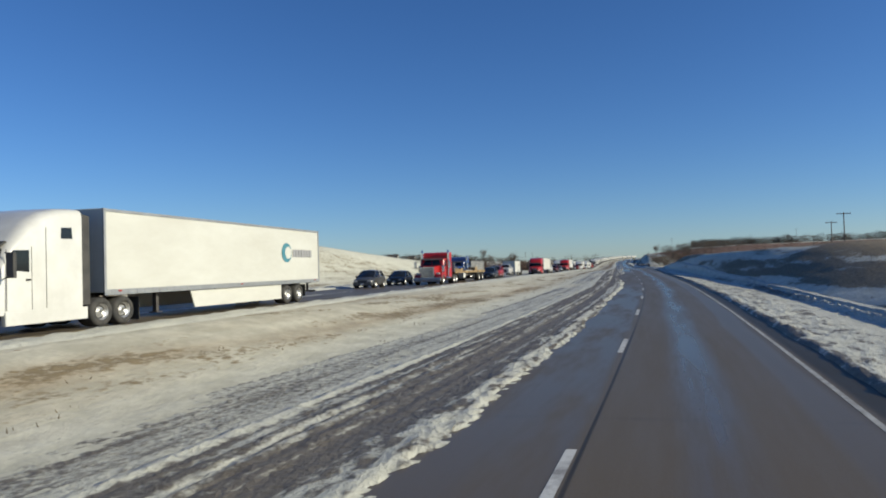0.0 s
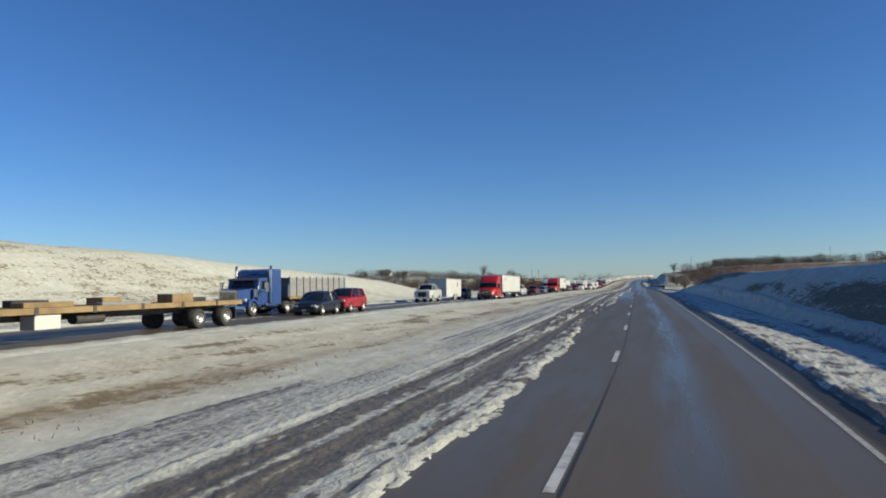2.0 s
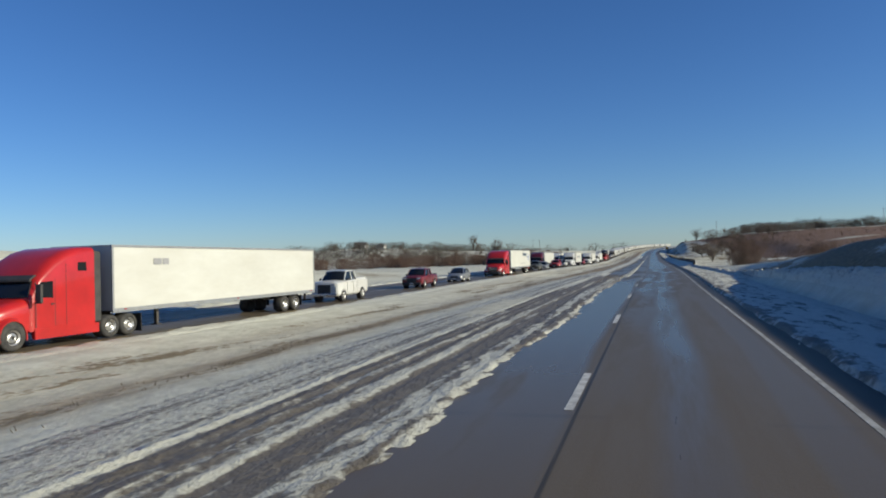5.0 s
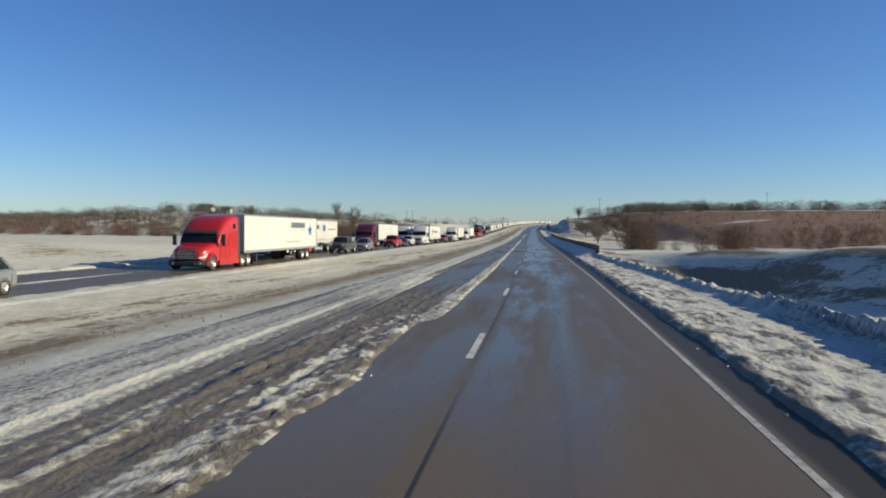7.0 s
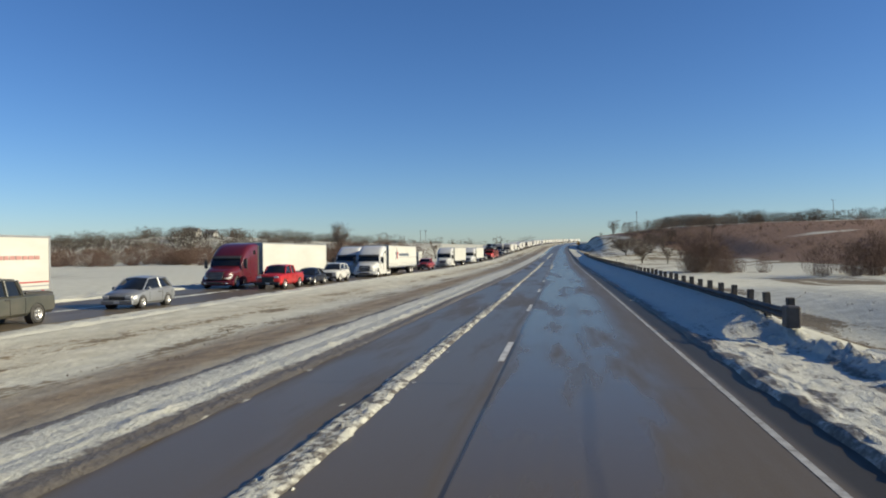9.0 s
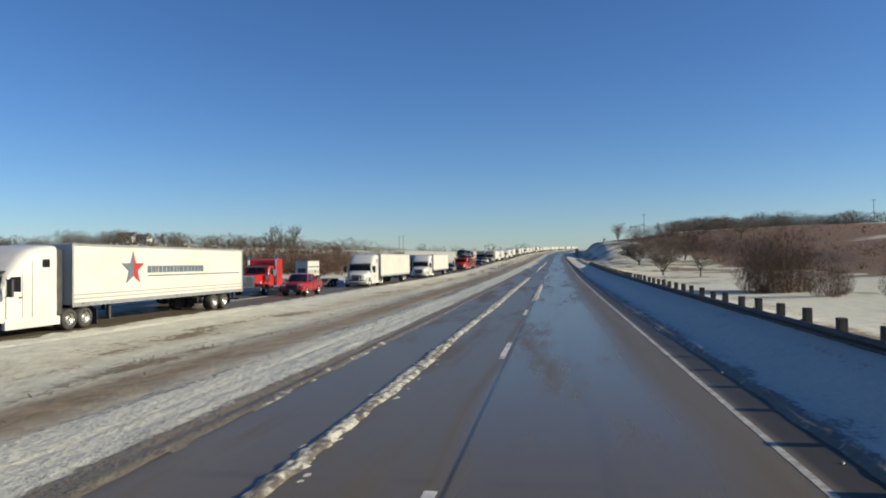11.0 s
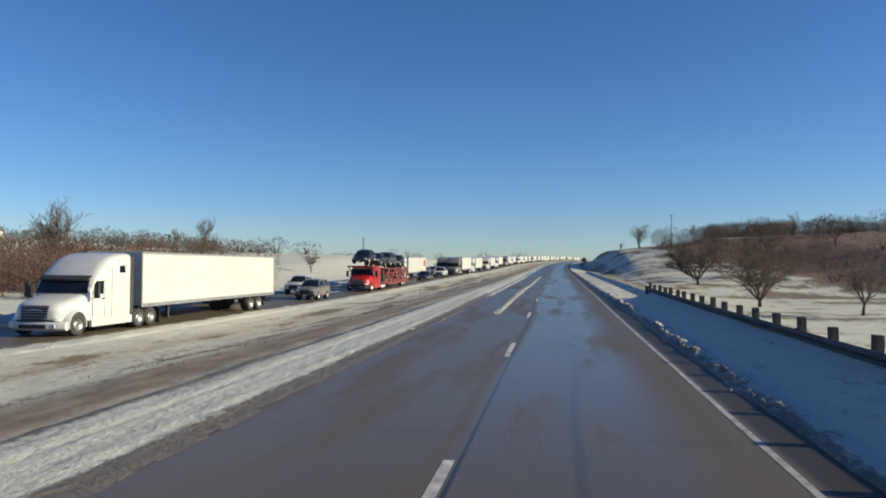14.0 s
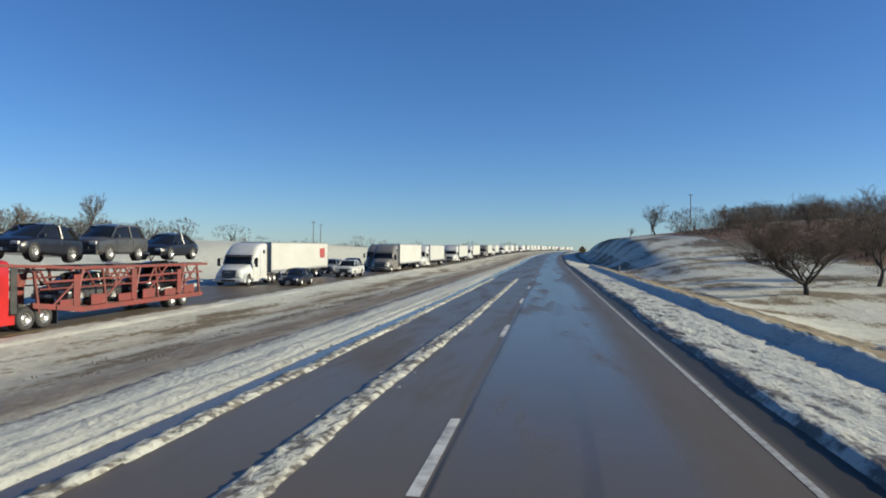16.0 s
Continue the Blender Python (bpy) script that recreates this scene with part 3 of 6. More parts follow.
def marking(name, lat, half, y0, y1, step, material, zfun, parent):
    ys = np.arange(y0, y1 + 0.01, step)
    if ys[-1] < y1:
        ys = np.append(ys, y1)
    ob = sheet(name, [lat - half, lat + half], ys, lambda la, y, x: zfun(y) + 0.005 - (0.0036 * np.abs(la) if zfun is road_z else 0), material, line=opp_x if zfun is opp_z else road_x)
    ob.parent = parent
    return ob


PITCH, FIRST = 14.021, 6.431
for k in range(-3, 60):
    y0 = FIRST + k * PITCH
    marking("lane_dash", 0.0, 0.075, y0, y0 + 3.5, 1.75, LINE_WHITE, road_z, road)
    marking("lane_dash", -21.4, 0.075, y0 + 4, y0 + 7.5, 1.75, LINE_WHITE, opp_z, road2)
marking("edge_line", 4.2, 0.055, -60, 900, 3.0, LINE_WORN, road_z, road)
marking("edge_line", -25.4, 0.075, -60, 900, 3.0, LINE_WHITE, opp_z, road2)
marking("edge_line_yellow", -17.6, 0.08, -60, 900, 3.0, LINE_YELLOW, opp_z, road2)


# slush over the passing lane: ridges left by wheels and ploughs
def slush_lip(la, y):
    return -1.85 + 0.26 * wobble(y * 0.42, la * 0.4, 41, 5) + 0.30 * wobble(y * 0.09, 0 * y, 42) + 0.12 * wobble(y * 2.3, la * 2, 59, 3) - 0.7 * np.exp(-((y - 100) / 14) ** 2)


def slush_broken(la, y):
    """How far the slush is torn up here, its standing lines, and the bare road between them."""
    win = ease((y - 80) / 10) * (1 - ease((y - 128) / 20)) * ease((la + 4.9) / 0.5)
    line = np.clip(1 - 6.5 * np.abs(wobble(la * 1.9 + 0.02 * y, y * 0.085, 15, 4)), 0, 1) * ease((wobble(la * 0.8, y * 0.16, 17) + 0.22) / 0.2)
    bare = ease((wobble(la * 1.0, y * 0.13, 16, 4) + 0.16) / 0.14) * (1 - line)
    return win, line, bare


def slush_height(la, y, x):
    fade = 1 - ease((y - 213 + 9 * wobble(la * 3.4, y * 0.10, 65, 3)) / 11)
    edge = slush_lip(la, y)
    big_clod, clod = lumps(la, y * 0.7, 0.40, 45), lumps(la, y * 0.8, 0.18, 46)
    clods = 0.9 * big_clod + 0.55 * clod - 0.6
    gravel = 0.4 * big_clod + 0.7 * clod + 0.45 * wobble(la * 5, y * 2.2, 51, 3) - 0.45
    sway = 0.12 * wobble(y * 0.02, 0 * y, 43) + 0.05 * wobble(y * 0.11, 0 * y, 60)
    u = la + sway
    # thin crust from the bare lane to the shoulder, lumpier beside the lane
    fine = lumps(la, y * 0.9, 0.11, 47)
    inside = ease((edge - la + 0.22 * (clod - 0.45)) / 0.13) * (1 - ease((-la - 5.0) / 0.3))
    crusty = np.exp(-((u + 2.2) / 0.55) ** 2)
    torn = inside * (0.015 + 0.010 * clod + 0.022 * np.clip(wobble(la * 6, y * 0.06, 44, 3), -0.5, 1) + crusty * (0.012 + 0.022 * big_clod + 0.020 * clod + 0.016 * fine) + 0.012 * fine + 0.016 * np.clip(wobble(la * 8, y * 2.5, 34, 3), -0.4, 1))
    # a stretch where wheels have torn it into broken lines with bare road between
    win, line, bare = slush_broken(la, y)
    torn = torn * (1 - win * bare) + win * inside * 0.055 * line * (0.5 + 0.5 * clod + 0.3 * fine)
    late = ease((y - 188) / 14)
    torn = torn * (1 - late) + late * (0.018 + 0.05 * clod + 0.05 * lumps(la, y * 0.9, 0.11, 47) + 0.05 * wobble(la * 4.5, y * 0.12, 38, 3)) * ease((edge - 0.1 - la) / 0.10) * (1 - ease((-la - 3.6) / 0.3))
    # long ridges squeezed up between wheel tracks
    ridges = 0.0
    for c, w, top in ((-3.70, 0.10, 0.026), (-4.02, 0.08, 0.034), (-4.38, 0.12, 0.034), (-4.75, 0.09, 0.030), (-5.18, 0.15, 0.075)):
        ridges = ridges + top * np.exp(-((u - c) / w) ** 2) * (0.75 + 0.5 * wobble(y * 0.13, 0 * y + c * 9, 57) + 0.25 * clods)
    bed = (0.022 + 0.02 * clod) * ease((-la - 3.35) / 0.3)
    h = (torn + ridges + bed) * (fade - fade * (1 - fade) * np.clip(2.2 - 2.6 * (gravel + 0.45), 0, 2))
    # snow packed against the median shoulder
    bank_edge = np.interp(y, [230, 300, 360, 428, 440], [-4.5, -4.1, -3.92, -3.95, -4.55]) + 0.07 * wobble(y * 0.8, la * 0.2, 52) + 0.05 * wobble(y * 0.1, 0 * y, 53)
    bank = (1 - fade) * 0.045 * ease((bank_edge - la) / 0.16) * (1 + 0.5 * clods)
    crest = (1 - fade) * (0.032 + 0.03 * (y < 300)) * np.exp(-((la - bank_edge + 0.45) / 0.2) ** 2) * (0.7 + 0.7 * clods)
    front = (1 - fade) * 0.052 * np.exp(-((la - bank_edge - 0.12) / 0.30) ** 2) * np.clip(0.75 + 0.45 * gravel + 1.0 * wobble(la * 5, y * 0.07, 55, 2), 0, 2) * (1 - ease((la - bank_edge - 0.26 - 0.06 * wobble(y * 1.7, 0 * y, 29)) / 0.10))
    flat = (0.006 * clods + 0.012 * wobble(la * 2.2, y * 0.07, 54)) * ease((-la - 5.5) / 0.5)
    x0 = -5.2
    t = np.clip((-la + x0) / (11.2 + road_x(y) - opp_x(y)), 0, 1)
    base = np.where(la < x0, road_z(y) + (opp_z(y) - road_z(y)) * ease(t) - 0.30 * np.sin(math.pi * t) ** 2 - 0.03, road_z(y))
    sink = 0.10 * ease((-la - np.interp(y, [195, 250], [7.6, 6.2]) + 0.25 * wobble(y * 0.3, la, 50)) / 0.6)
    return base + h + bank + crest + front + flat + 0.03 * ease((-la - 5.2) / 0.3) - 0.014 - sink


def slush_dirt(la, y):
    fade = 1 - ease((y - 204) / 20)
    u = la + 0.12 * wobble(y * 0.02, 0 * y, 43) + 0.05 * wobble(y * 0.11, 0 * y, 60)
    d = 0.22 * fade * np.exp(-((u + 2.3) / 0.6) ** 2) * (0.6 + wobble(la * 3, y * 0.5, 64)) + 0.45 * fade * np.exp(-((u + 3.2) / 0.32) ** 2) + 0.22 * fade * np.exp(-((u + 4.2) / 0.6) ** 2)
    d = d + 0.22 * fade * wobble(la * 4.5, y * 0.03, 61) + 0.10 * wobble(la * 2, y * 0.15, 62)
    d = d - 0.30 * fade * np.exp(-((u + 5.18) / 0.2) ** 2) - 0.08 * (1 - fade) * (la > -3)
    lip = slush_lip(la, y)
    win, line, bare = slush_broken(la, y)
    d = d + win * (0.20 + 0.12 * bare - 0.75 * line + 0.45 * wobble(la * 5, y * 1.4, 18, 3))
    first = 1 - ease((y - 180) / 14)
    streaks = 0.55 * wobble(la * 5.5, y * 0.045, 27, 3) + 0.30 * wobble(la * 9, y * 0.5, 28, 3) + 0.22 * wobble(la * 0.6, y * 0.035, 30)
    tracks = 0.30 * np.exp(-((u + 3.15) / 0.26) ** 2) + 0.16 * np.exp(-((u + 4.6) / 0.25) ** 2) - 0.02 * np.exp(-((u + 2.2) / 0.5) ** 2) + 0.50 * wobble(la * 6, y * 1.7, 40, 3) * (0.35 + np.exp(-((u + 2.2) / 0.7) ** 2))
    d = d + first * np.where(la > -5.0, 0.02 + streaks + tracks - 0.16 * (1 - 0.9 * win) * np.exp(-np.abs(lip - la - 0.06) / 0.08), 0.11) + (1 - first) * 0.07 * (la < -5.4)
    edge = np.interp(y, [230, 300, 360], [-4.5, -4.1, -3.92])
    d = d + 0.30 * ease((y - 222) / 10) * np.exp(-((la - edge + 0.05) / 0.14) ** 2) + 0.22 * ease((-la - np.interp(y, [195, 250], [7.4, 5.6])) / 0.8)
    d = d + 0.26 * (1 - fade) * (la < -4.2) * wobble(la * 2.4, y * 0.025, 69)
    d = d + ease((y - 222) / 10) * np.exp(-((la - edge - 0.20) / 0.28) ** 2) * (0.66 + 0.5 * wobble(la * 5, y * 0.07, 56, 2)) + 0.4 * fade * (1 - fade) - 0.10 * (1 - fade) * ((la < edge - 0.4) & (la > -6.0))
    d = d + ease((y - 188) / 14) * (1 - ease((y - 228) / 6)) * (la < -1.6) * (la > -3.9) * (0.06 + 0.34 * ease((y - 208) / 6) + 0.6 * wobble(la * 4.5, y * 0.12, 38, 3) * (la < -2.6))
    # tone follows the clods: tops paler, gaps between them darker
    clod_tops = 0.5 * lumps(la, y * 0.7, 0.40, 45) + lumps(la, y * 0.8, 0.18, 46)
    d = d + np.interp(y, [180, 205], [0.0, 1.0]) * (0.56 - 0.66 * clod_tops) * (la > -3.1) + (0.25 - 0.45 * clod_tops) * ((la <= -3.1) & (la > edge - 0.15) & (y > 225))
    return np.clip(0.35 + 0.02 * fade * (la > -5.0) + d, 0, 1)


slush = sheet("slush", np.linspace(-8.3, 0.6, 112), np.concatenate([np.arange(-10, 130, 0.115), np.arange(130, 510, 0.22)]), slush_height, SLUSH, {"dirt": slush_dirt},
              keep=lambda la, y, z: z > np.where(la < -5.0, -99, road_z(y)) + 0.0)
tagged(slush, "rutted grey slush and ploughed snow over the passing lane", "slush", kind="stuff")


# past the creek a single crumbly windrow runs on between the lanes
def windrow_height(la, y, x):
    line = np.interp(y, [0, 370, 420, 445, 460, 600], [-1.76, -1.80, -1.62, -1.80, -1.5, -1.42]) + 0.10 * wobble(y * 0.05, 0 * y, 47)
    wid = 0.07 * wobble(y * 2.6, la * 3, 7, 4) + np.interp(y, [195, 230, 255, 275, 330, 350, 370, 420, 445, 465], [0.40, 0.38, 0.25, 0.17, 0.17, 0.25, 0.25, 0.20, 0.28, 0.19]) + 0.06 * wobble(y * 0.25, 0 * y, 49)
    mid, small = lumps(la, y * 0.75, 0.17, 87), lumps(la, y * 0.8, 0.09, 88)
    crumbs = 0.35 + 0.45 * mid + 0.5 * small + 0.7 * wobble(la * 5, y * 2.2, 51, 4)
    present = ease((y - 205) / 10) * ease((0.72 + 0.45 * wobble(y * 0.035 + 4, 0 * y, 48) - 0.62 * ((y > 385) & (y < 415))) / 0.25)
    body = ease((wid - np.abs(la - line)) / (0.35 * wid)) * (0.036 + 0.020 * crumbs + 0.02 * lumps(la, y * 0.9, 0.075, 80))
    strewn = np.exp(-((la - line) / 0.45) ** 2) * 0.16 * np.clip(small * mid - 0.45, 0, 1)
    mound = present * (body + strewn)
    # a shorter one along the lane joint
    stretch = ease((y - 338) / 6) * (1 - ease((y - 361) / 6))
    gap = np.abs(la - 0.12 - 0.05 * wobble(y * 1.3, 0 * y, 67))
    mound = mound + stretch * ease((0.22 + 0.06 * wobble(y * 0.9, 0 * y, 68) - gap) / 0.09) * (0.026 + 0.042 * crumbs)
    # and a thin one beside the puddle at the median edge
    rim = ease((y - 430) / 6) * ease((0.7 + 0.5 * wobble(y * 0.2, 0 * y, 90)) / 0.3)
    mound = mound + rim * ease((0.17 - np.abs(la + 3.68 + 0.05 * wobble(y * 0.9, 0 * y, 66))) / 0.08) * (0.02 + 0.05 * crumbs)
    return road_z(y) + mound - 0.016


def windrow_dirt_gaps(la, y):
    # dirty base tone, paler on crumb tops and darker in the gaps
    mid, small = lumps(la, y * 0.75, 0.17, 87), lumps(la, y * 0.8, 0.09, 88)
    return np.clip(0.74 - 0.28 * mid - 0.42 * small + 0.25 * wobble(la * 5, y * 2.2, 89), 0, 1)


windrow = sheet("snow_windrow", np.arange(-4.0, 0.45, 0.052), np.arange(186, 500, 0.115), windrow_height, SLUSH, {"dirt": windrow_dirt_gaps}, keep=lambda la, y, z: z > road_z(y))
tagged(windrow, "crumbly windrow of dirty snow between the lanes", "snow", kind="stuff")


# ploughed snow on the right shoulder, with a clod windrow and drifted snow along the rail
def rail_span(y):
    return ease((y - 262) / 6) * (1 - ease((y - 427) / 5))


def shoulder_height(la, y, x):
    span = rail_span(y)
    edge = 4.80 + 0.09 * wobble(y * 0.6, la * 0.2, 71) + 0.12 * wobble(y * 0.1, 0 * y, 72)
    skin = ease((la - edge) / 0.22)
    big_clod, clod = lumps(la, y * 0.8, 0.46, 73), lumps(la, y * 0.85, 0.2, 78)
    patchy = ease(0.5 + 0.9 * wobble(la * 0.7, y * 0.2, 70))
    crust = 0.07 * np.clip(wobble(la * 5.5, y * 2.8, 85, 3), -0.3, 1)
    open_snow = 0.09 + 0.03 * wobble(la * 0.9, y * 0.4, 74) + ((0.005 + 0.012 * patchy) * big_clod + 0.025 * clod + crust * (0.6 + 0.4 * patchy)) * (1 - 0.8 * ease((la - 7.2) / 0.7))
    ridge_at = np.interp(y, [0, 80, 170, 215, 240, 262], [9.1, 9.1, 10.0, 9.2, 8.4, 7.6]) + 0.12 * wobble(y * 0.07, 0 * y, 75)
    near_ridge = ease((y - 150) / 60) * (y < 300)
    ridge = (0.38 + 0.10 * near_ridge) * np.exp(-((la - ridge_at) / (0.30 + 0.12 * near_ridge)) ** 2) * np.clip(0.35 + 0.25 * lumps(la, y, 0.45, 76) + 0.22 * big_clod + 0.30 * clod + 0.28 * wobble(la * 2.5, y * 1.2, 84, 3), 0.1, 2)
    after = ease((y - 429) / 10)
    ridge = ridge * (1 - after) + after * 0.38 * ease((la - 7.75) / 0.75) * (1 - ease((la - 10.2) / 0.8)) * (0.85 + 0.15 * lumps(la, y, 0.7, 76) + 0.22 * big_clod * (la < 8.7))
    drift = 0.06 + 0.62 * ease((la - 5.2) / 2.0) + 0.15 * np.exp(-((la - 7.45) / 0.30) ** 2) + 0.03 * wobble(la * 1.2, y * 0.5, 78) + 0.025 * clod * (1 - ease((la - 5.2) / 1.2)) + 0.015 * wobble(la * 5, y * 2, 81)
    berm = (0.07 + 0.22 * ease((y - 390) / 15) * (1 - ease((y - 432) / 10))) * np.exp(-((la - 5.25 - 0.08 * wobble(y * 0.8, 0 * y, 11)) / 0.22) ** 2) * np.clip(0.4 + 0.9 * wobble(y * 0.25, 0 * y, 79), 0, 1.2) * (0.30 + 0.75 * lumps(la, y * 0.8, 0.24, 13) + 0.5 * lumps(la, y * 0.9, 0.12, 19) + 0.4 * wobble(la * 6, y * 3.0, 12, 3))
    h = (open_snow + ridge) * (1 - span) + drift * span + berm
    h = h - 1.6 * span * ease((la - 7.75) / 1.2)
    return np.where(la < 9.4, road_z(y) - 0.05 * np.clip(la - 5.2, 0, 4) - 0.03 + h * skin - 0.05 * (1 - skin), land(x, y) + 0.03 + h * skin - 0.25 * ease((la - 9.3) / 1.2))


def foot_grass(la, y):
    """Bare grass along the foot of the cutting and stains on the snow before it."""
    near = ease((y - 40) / 15) * (1 - ease((y - 150) / 15))
    line = np.exp(-((la - 8.9 - 0.25 * wobble(y * 0.08, 0 * y, 31)) / 0.30) ** 2) * ease(0.75 + 1.1 * wobble(y * 0.07, 0 * y, 32))
    return near * (0.75 * line + 0.22 * wobble(la * 0.9, y * 0.07, 39, 3) * (la > 5.6))


shoulder = sheet("shoulder_snow", np.concatenate([np.arange(4.7, 5.75, 0.05), np.linspace(5.8, 11.0, 53)]), np.concatenate([np.arange(-10, 385, 0.225), np.arange(385, 440, 0.10), np.arange(440, 560, 0.225)]), shoulder_height, SLUSH,
                 {"dirt": lambda la, y: np.clip(0.36 + 0.05 * ease((y - 178) / 10) * (1 - ease((y - 250) / 12)) + foot_grass(la, y) - 0.10 * rail_span(y) * ease((la - 5.35) / 0.3) + 0.22 * ease((la - 8.45) / 0.3) * ease((y - 429) / 10) + 0.34 * np.exp(-((la - 5.0) / 0.22) ** 2) + (0.16 * wobble(la * 1.4, y * 0.5, 63) + 0.55 * wobble(la * 3.2, y * 1.5, 86, 3) * (la < 7.6)) * (1 - 0.6 * rail_span(y)), 0, 1)})
verge = sheet("grass_verge", np.linspace(8.3, 10.3, 15), np.arange(431, 545, 0.6), lambda la, y, x: shoulder_height(la, y, x) + 0.02 - 0.2 * ease((8.62 - la + 0.12 * wobble(y * 0.9, 0 * y, 82)) / 0.2) - 0.2 * ease((la - 10.0 + 0.2 * wobble(y * 0.4, 0 * y, 83)) / 0.2), VERGE)
tagged(verge, "strip of tan dead grass along the snowy verge", "grass", kind="stuff")
tagged(shoulder, "churned ploughed snow along the road shoulder", "snow", kind="stuff")

# ploughed snow along both edges of the opposite carriageway
def rim_height(la, y, x):
    big_clod, clod = lumps(la, y * 0.8, 0.8, 91), lumps(la, y * 0.8, 0.4, 92)
    near = ease((la + 17.25 + 0.16 * wobble(y * 0.15, 0 * y, 93) + 0.10 * wobble(y * 0.9, 0 * y, 98)) / 0.18) * (1 - ease((la + 16.1) / 0.35))
    far = ease((-la - 25.75 - 0.25 * wobble(y * 0.12, 0 * y, 94) - 0.12 * wobble(y * 0.8, 0 * y, 99)) / 0.25)
    middle = 0.5 * np.exp(-((la + 25.75 + 0.15 * wobble(y * 0.1, 0 * y, 95)) / 0.25) ** 2) * ease(wobble(y * 0.05, 0 * y, 96) * 2)
    h = near * (0.055 + 0.07 * big_clod + 0.05 * clod) + far * (0.07 + 0.14 * big_clod + 0.07 * clod) + middle * (0.04 + 0.12 * big_clod)
    between = np.exp(-((la + 21.35 + 0.12 * wobble(y * 0.2, 0 * y, 20)) / 0.28) ** 2) * ease(0.55 + 1.2 * wobble(y * 0.06, 0 * y, 24))
    return opp_z(y) - 0.04 + h + between * (0.05 + 0.06 * clod)


for name, a, b in (("roadside_snow", -28.3, -25.2), ("roadside_snow", -17.7, -15.8), ("lane_slush", -22.2, -20.6)):
    rim = sheet(name, np.linspace(a, b, int((b - a) / 0.15)), np.arange(-16, 540, 0.4), rim_height, SLUSH, {"dirt": lambda la, y: np.clip(0.22 + 0.25 * wobble(la * 2, y * 0.2, 97), 0, 1)}, keep=lambda la, y, z: z > opp_z(y) + 0.004, line=opp_x)
    tagged(rim, "ploughed snow ridge along the edge of the opposite carriageway", "snow", kind="stuff")

# small lumps of ice scattered on the lane
rng = random.Random(5)
verts, faces = [], []
for n in range(70):
    y = rng.uniform(5, 470)
    la = rng.choice((rng.gauss(-1.7, 0.35), rng.gauss(-2.6, 0.5) if y < 195 else rng.gauss(-1.8, 0.3), rng.gauss(4.85, 0.10)))
    r = rng.uniform(0.010, 0.032)
    cx, cz = float(road_x(y)) + la, float(road_z(y))
    b0 = len(verts)
    for k in range(6):
        a = k * math.pi / 3
        q = r * rng.uniform(0.7, 1.5)
        verts.append((cx + q * math.cos(a), y + 1.6 * q * math.sin(a), cz - 0.01))
    for k in range(6):
        a = k * math.pi / 3 + 0.3
        q = r * rng.uniform(0.3, 0.9)
        verts.append((cx + q * math.cos(a), y + 1.6 * q * math.sin(a), cz + r * rng.uniform(0.5, 1.1)))
    for k in range(6):
        faces.append((b0 + k, b0 + (k + 1) % 6, b0 + 6 + (k + 1) % 6, b0 + 6 + k))
    faces.append(tuple(range(b0 + 6, b0 + 12)))
tagged(new("ice_lumps", mesh_from("ice_lumps", verts, faces, SLUSH, False)), "scattered lumps of dirty ice on the lane", "ice", kind="stuff")


# ---------- guard rail ----------
def guard_rail():
    root = tagged(new("guardrail"), "snow-drifted steel guardrail on dark wooden posts", "guardrail")
    y0, y1, lat = 263.0, 430.0, 7.35
    section = [(0.0, 0.62), (-0.05, 0.66), (-0.085, 0.71), (-0.05, 0.755), (0.0, 0.78), (-0.05, 0.805), (-0.085, 0.85), (-0.05, 0.895), (0.0, 0.935), (0.012, 0.935), (-0.03, 0.85), (0.012, 0.78), (-0.03, 0.71), (0.012, 0.62)]
    seg = 7.62 * 1.08
    y = y0
    while y < y1 - 0.1:
        e = min(y + seg, y1)
        rings = []
        for yy in np.linspace(y, e, 4):
            x, z = float(road_x(yy)) + lat, float(road_z(yy))
            rings.append([(x + px, yy, z + pz * 0.96) for px, pz in section])
        part("rail_panel", loft(rings), RAIL, root)
        y = e
    post = box((-0.09, -0.11, -0.9), (0.09, 0.11, 1.17), 0.012)
    me = bpy.data.meshes.new("post")
    post.to_mesh(me)
    post.free()
    me.materials.append(POST_WOOD)
    block = box((-0.16, -0.08, 0.55), (-0.07, 0.08, 0.88), 0.01)
    mb = bpy.data.meshes.new("spacer_block")
    block.to_mesh(mb)
    block.free()
    mb.materials.append(POST_WOOD)
    y, n = y0 + 0.3, 0
    r = random.Random(3)
    while y < y1:
        x, z = float(road_x(y)) + lat + 0.17, float(road_z(y))
        m = pose(x, y, z + r.uniform(-0.03, 0.05), r.uniform(-2, 2), r.uniform(-2, 2), r.uniform(-3, 3))
        shared("post", me, root, m)
        shared("spacer_block", mb, root, m)
        y += 2.19
    for yy, s in ((y0, -1), (y1, 1)):
        x, z = float(road_x(yy)) + lat, float(road_z(yy))
        part("end_terminal", box((x - 0.14, yy - 0.25 + s * 0.2, z + 0.4), (x + 0.22, yy + 0.25 + s * 0.2, z + 0.98), 0.05), STEEL, root, "rusted steel end terminal")


guard_rail()


# ---------- vehicles (front at local y = 0, facing -y) ----------
NEAR_LANE, FAR_LANE = -19.25, -23.55
CARS, TRACTORS, TRAILERS = [0.98, 0.85, 0.92], [1.07, 0.80, 0.85], [1.07, 1.0, 0.85]
WHEELS = {}


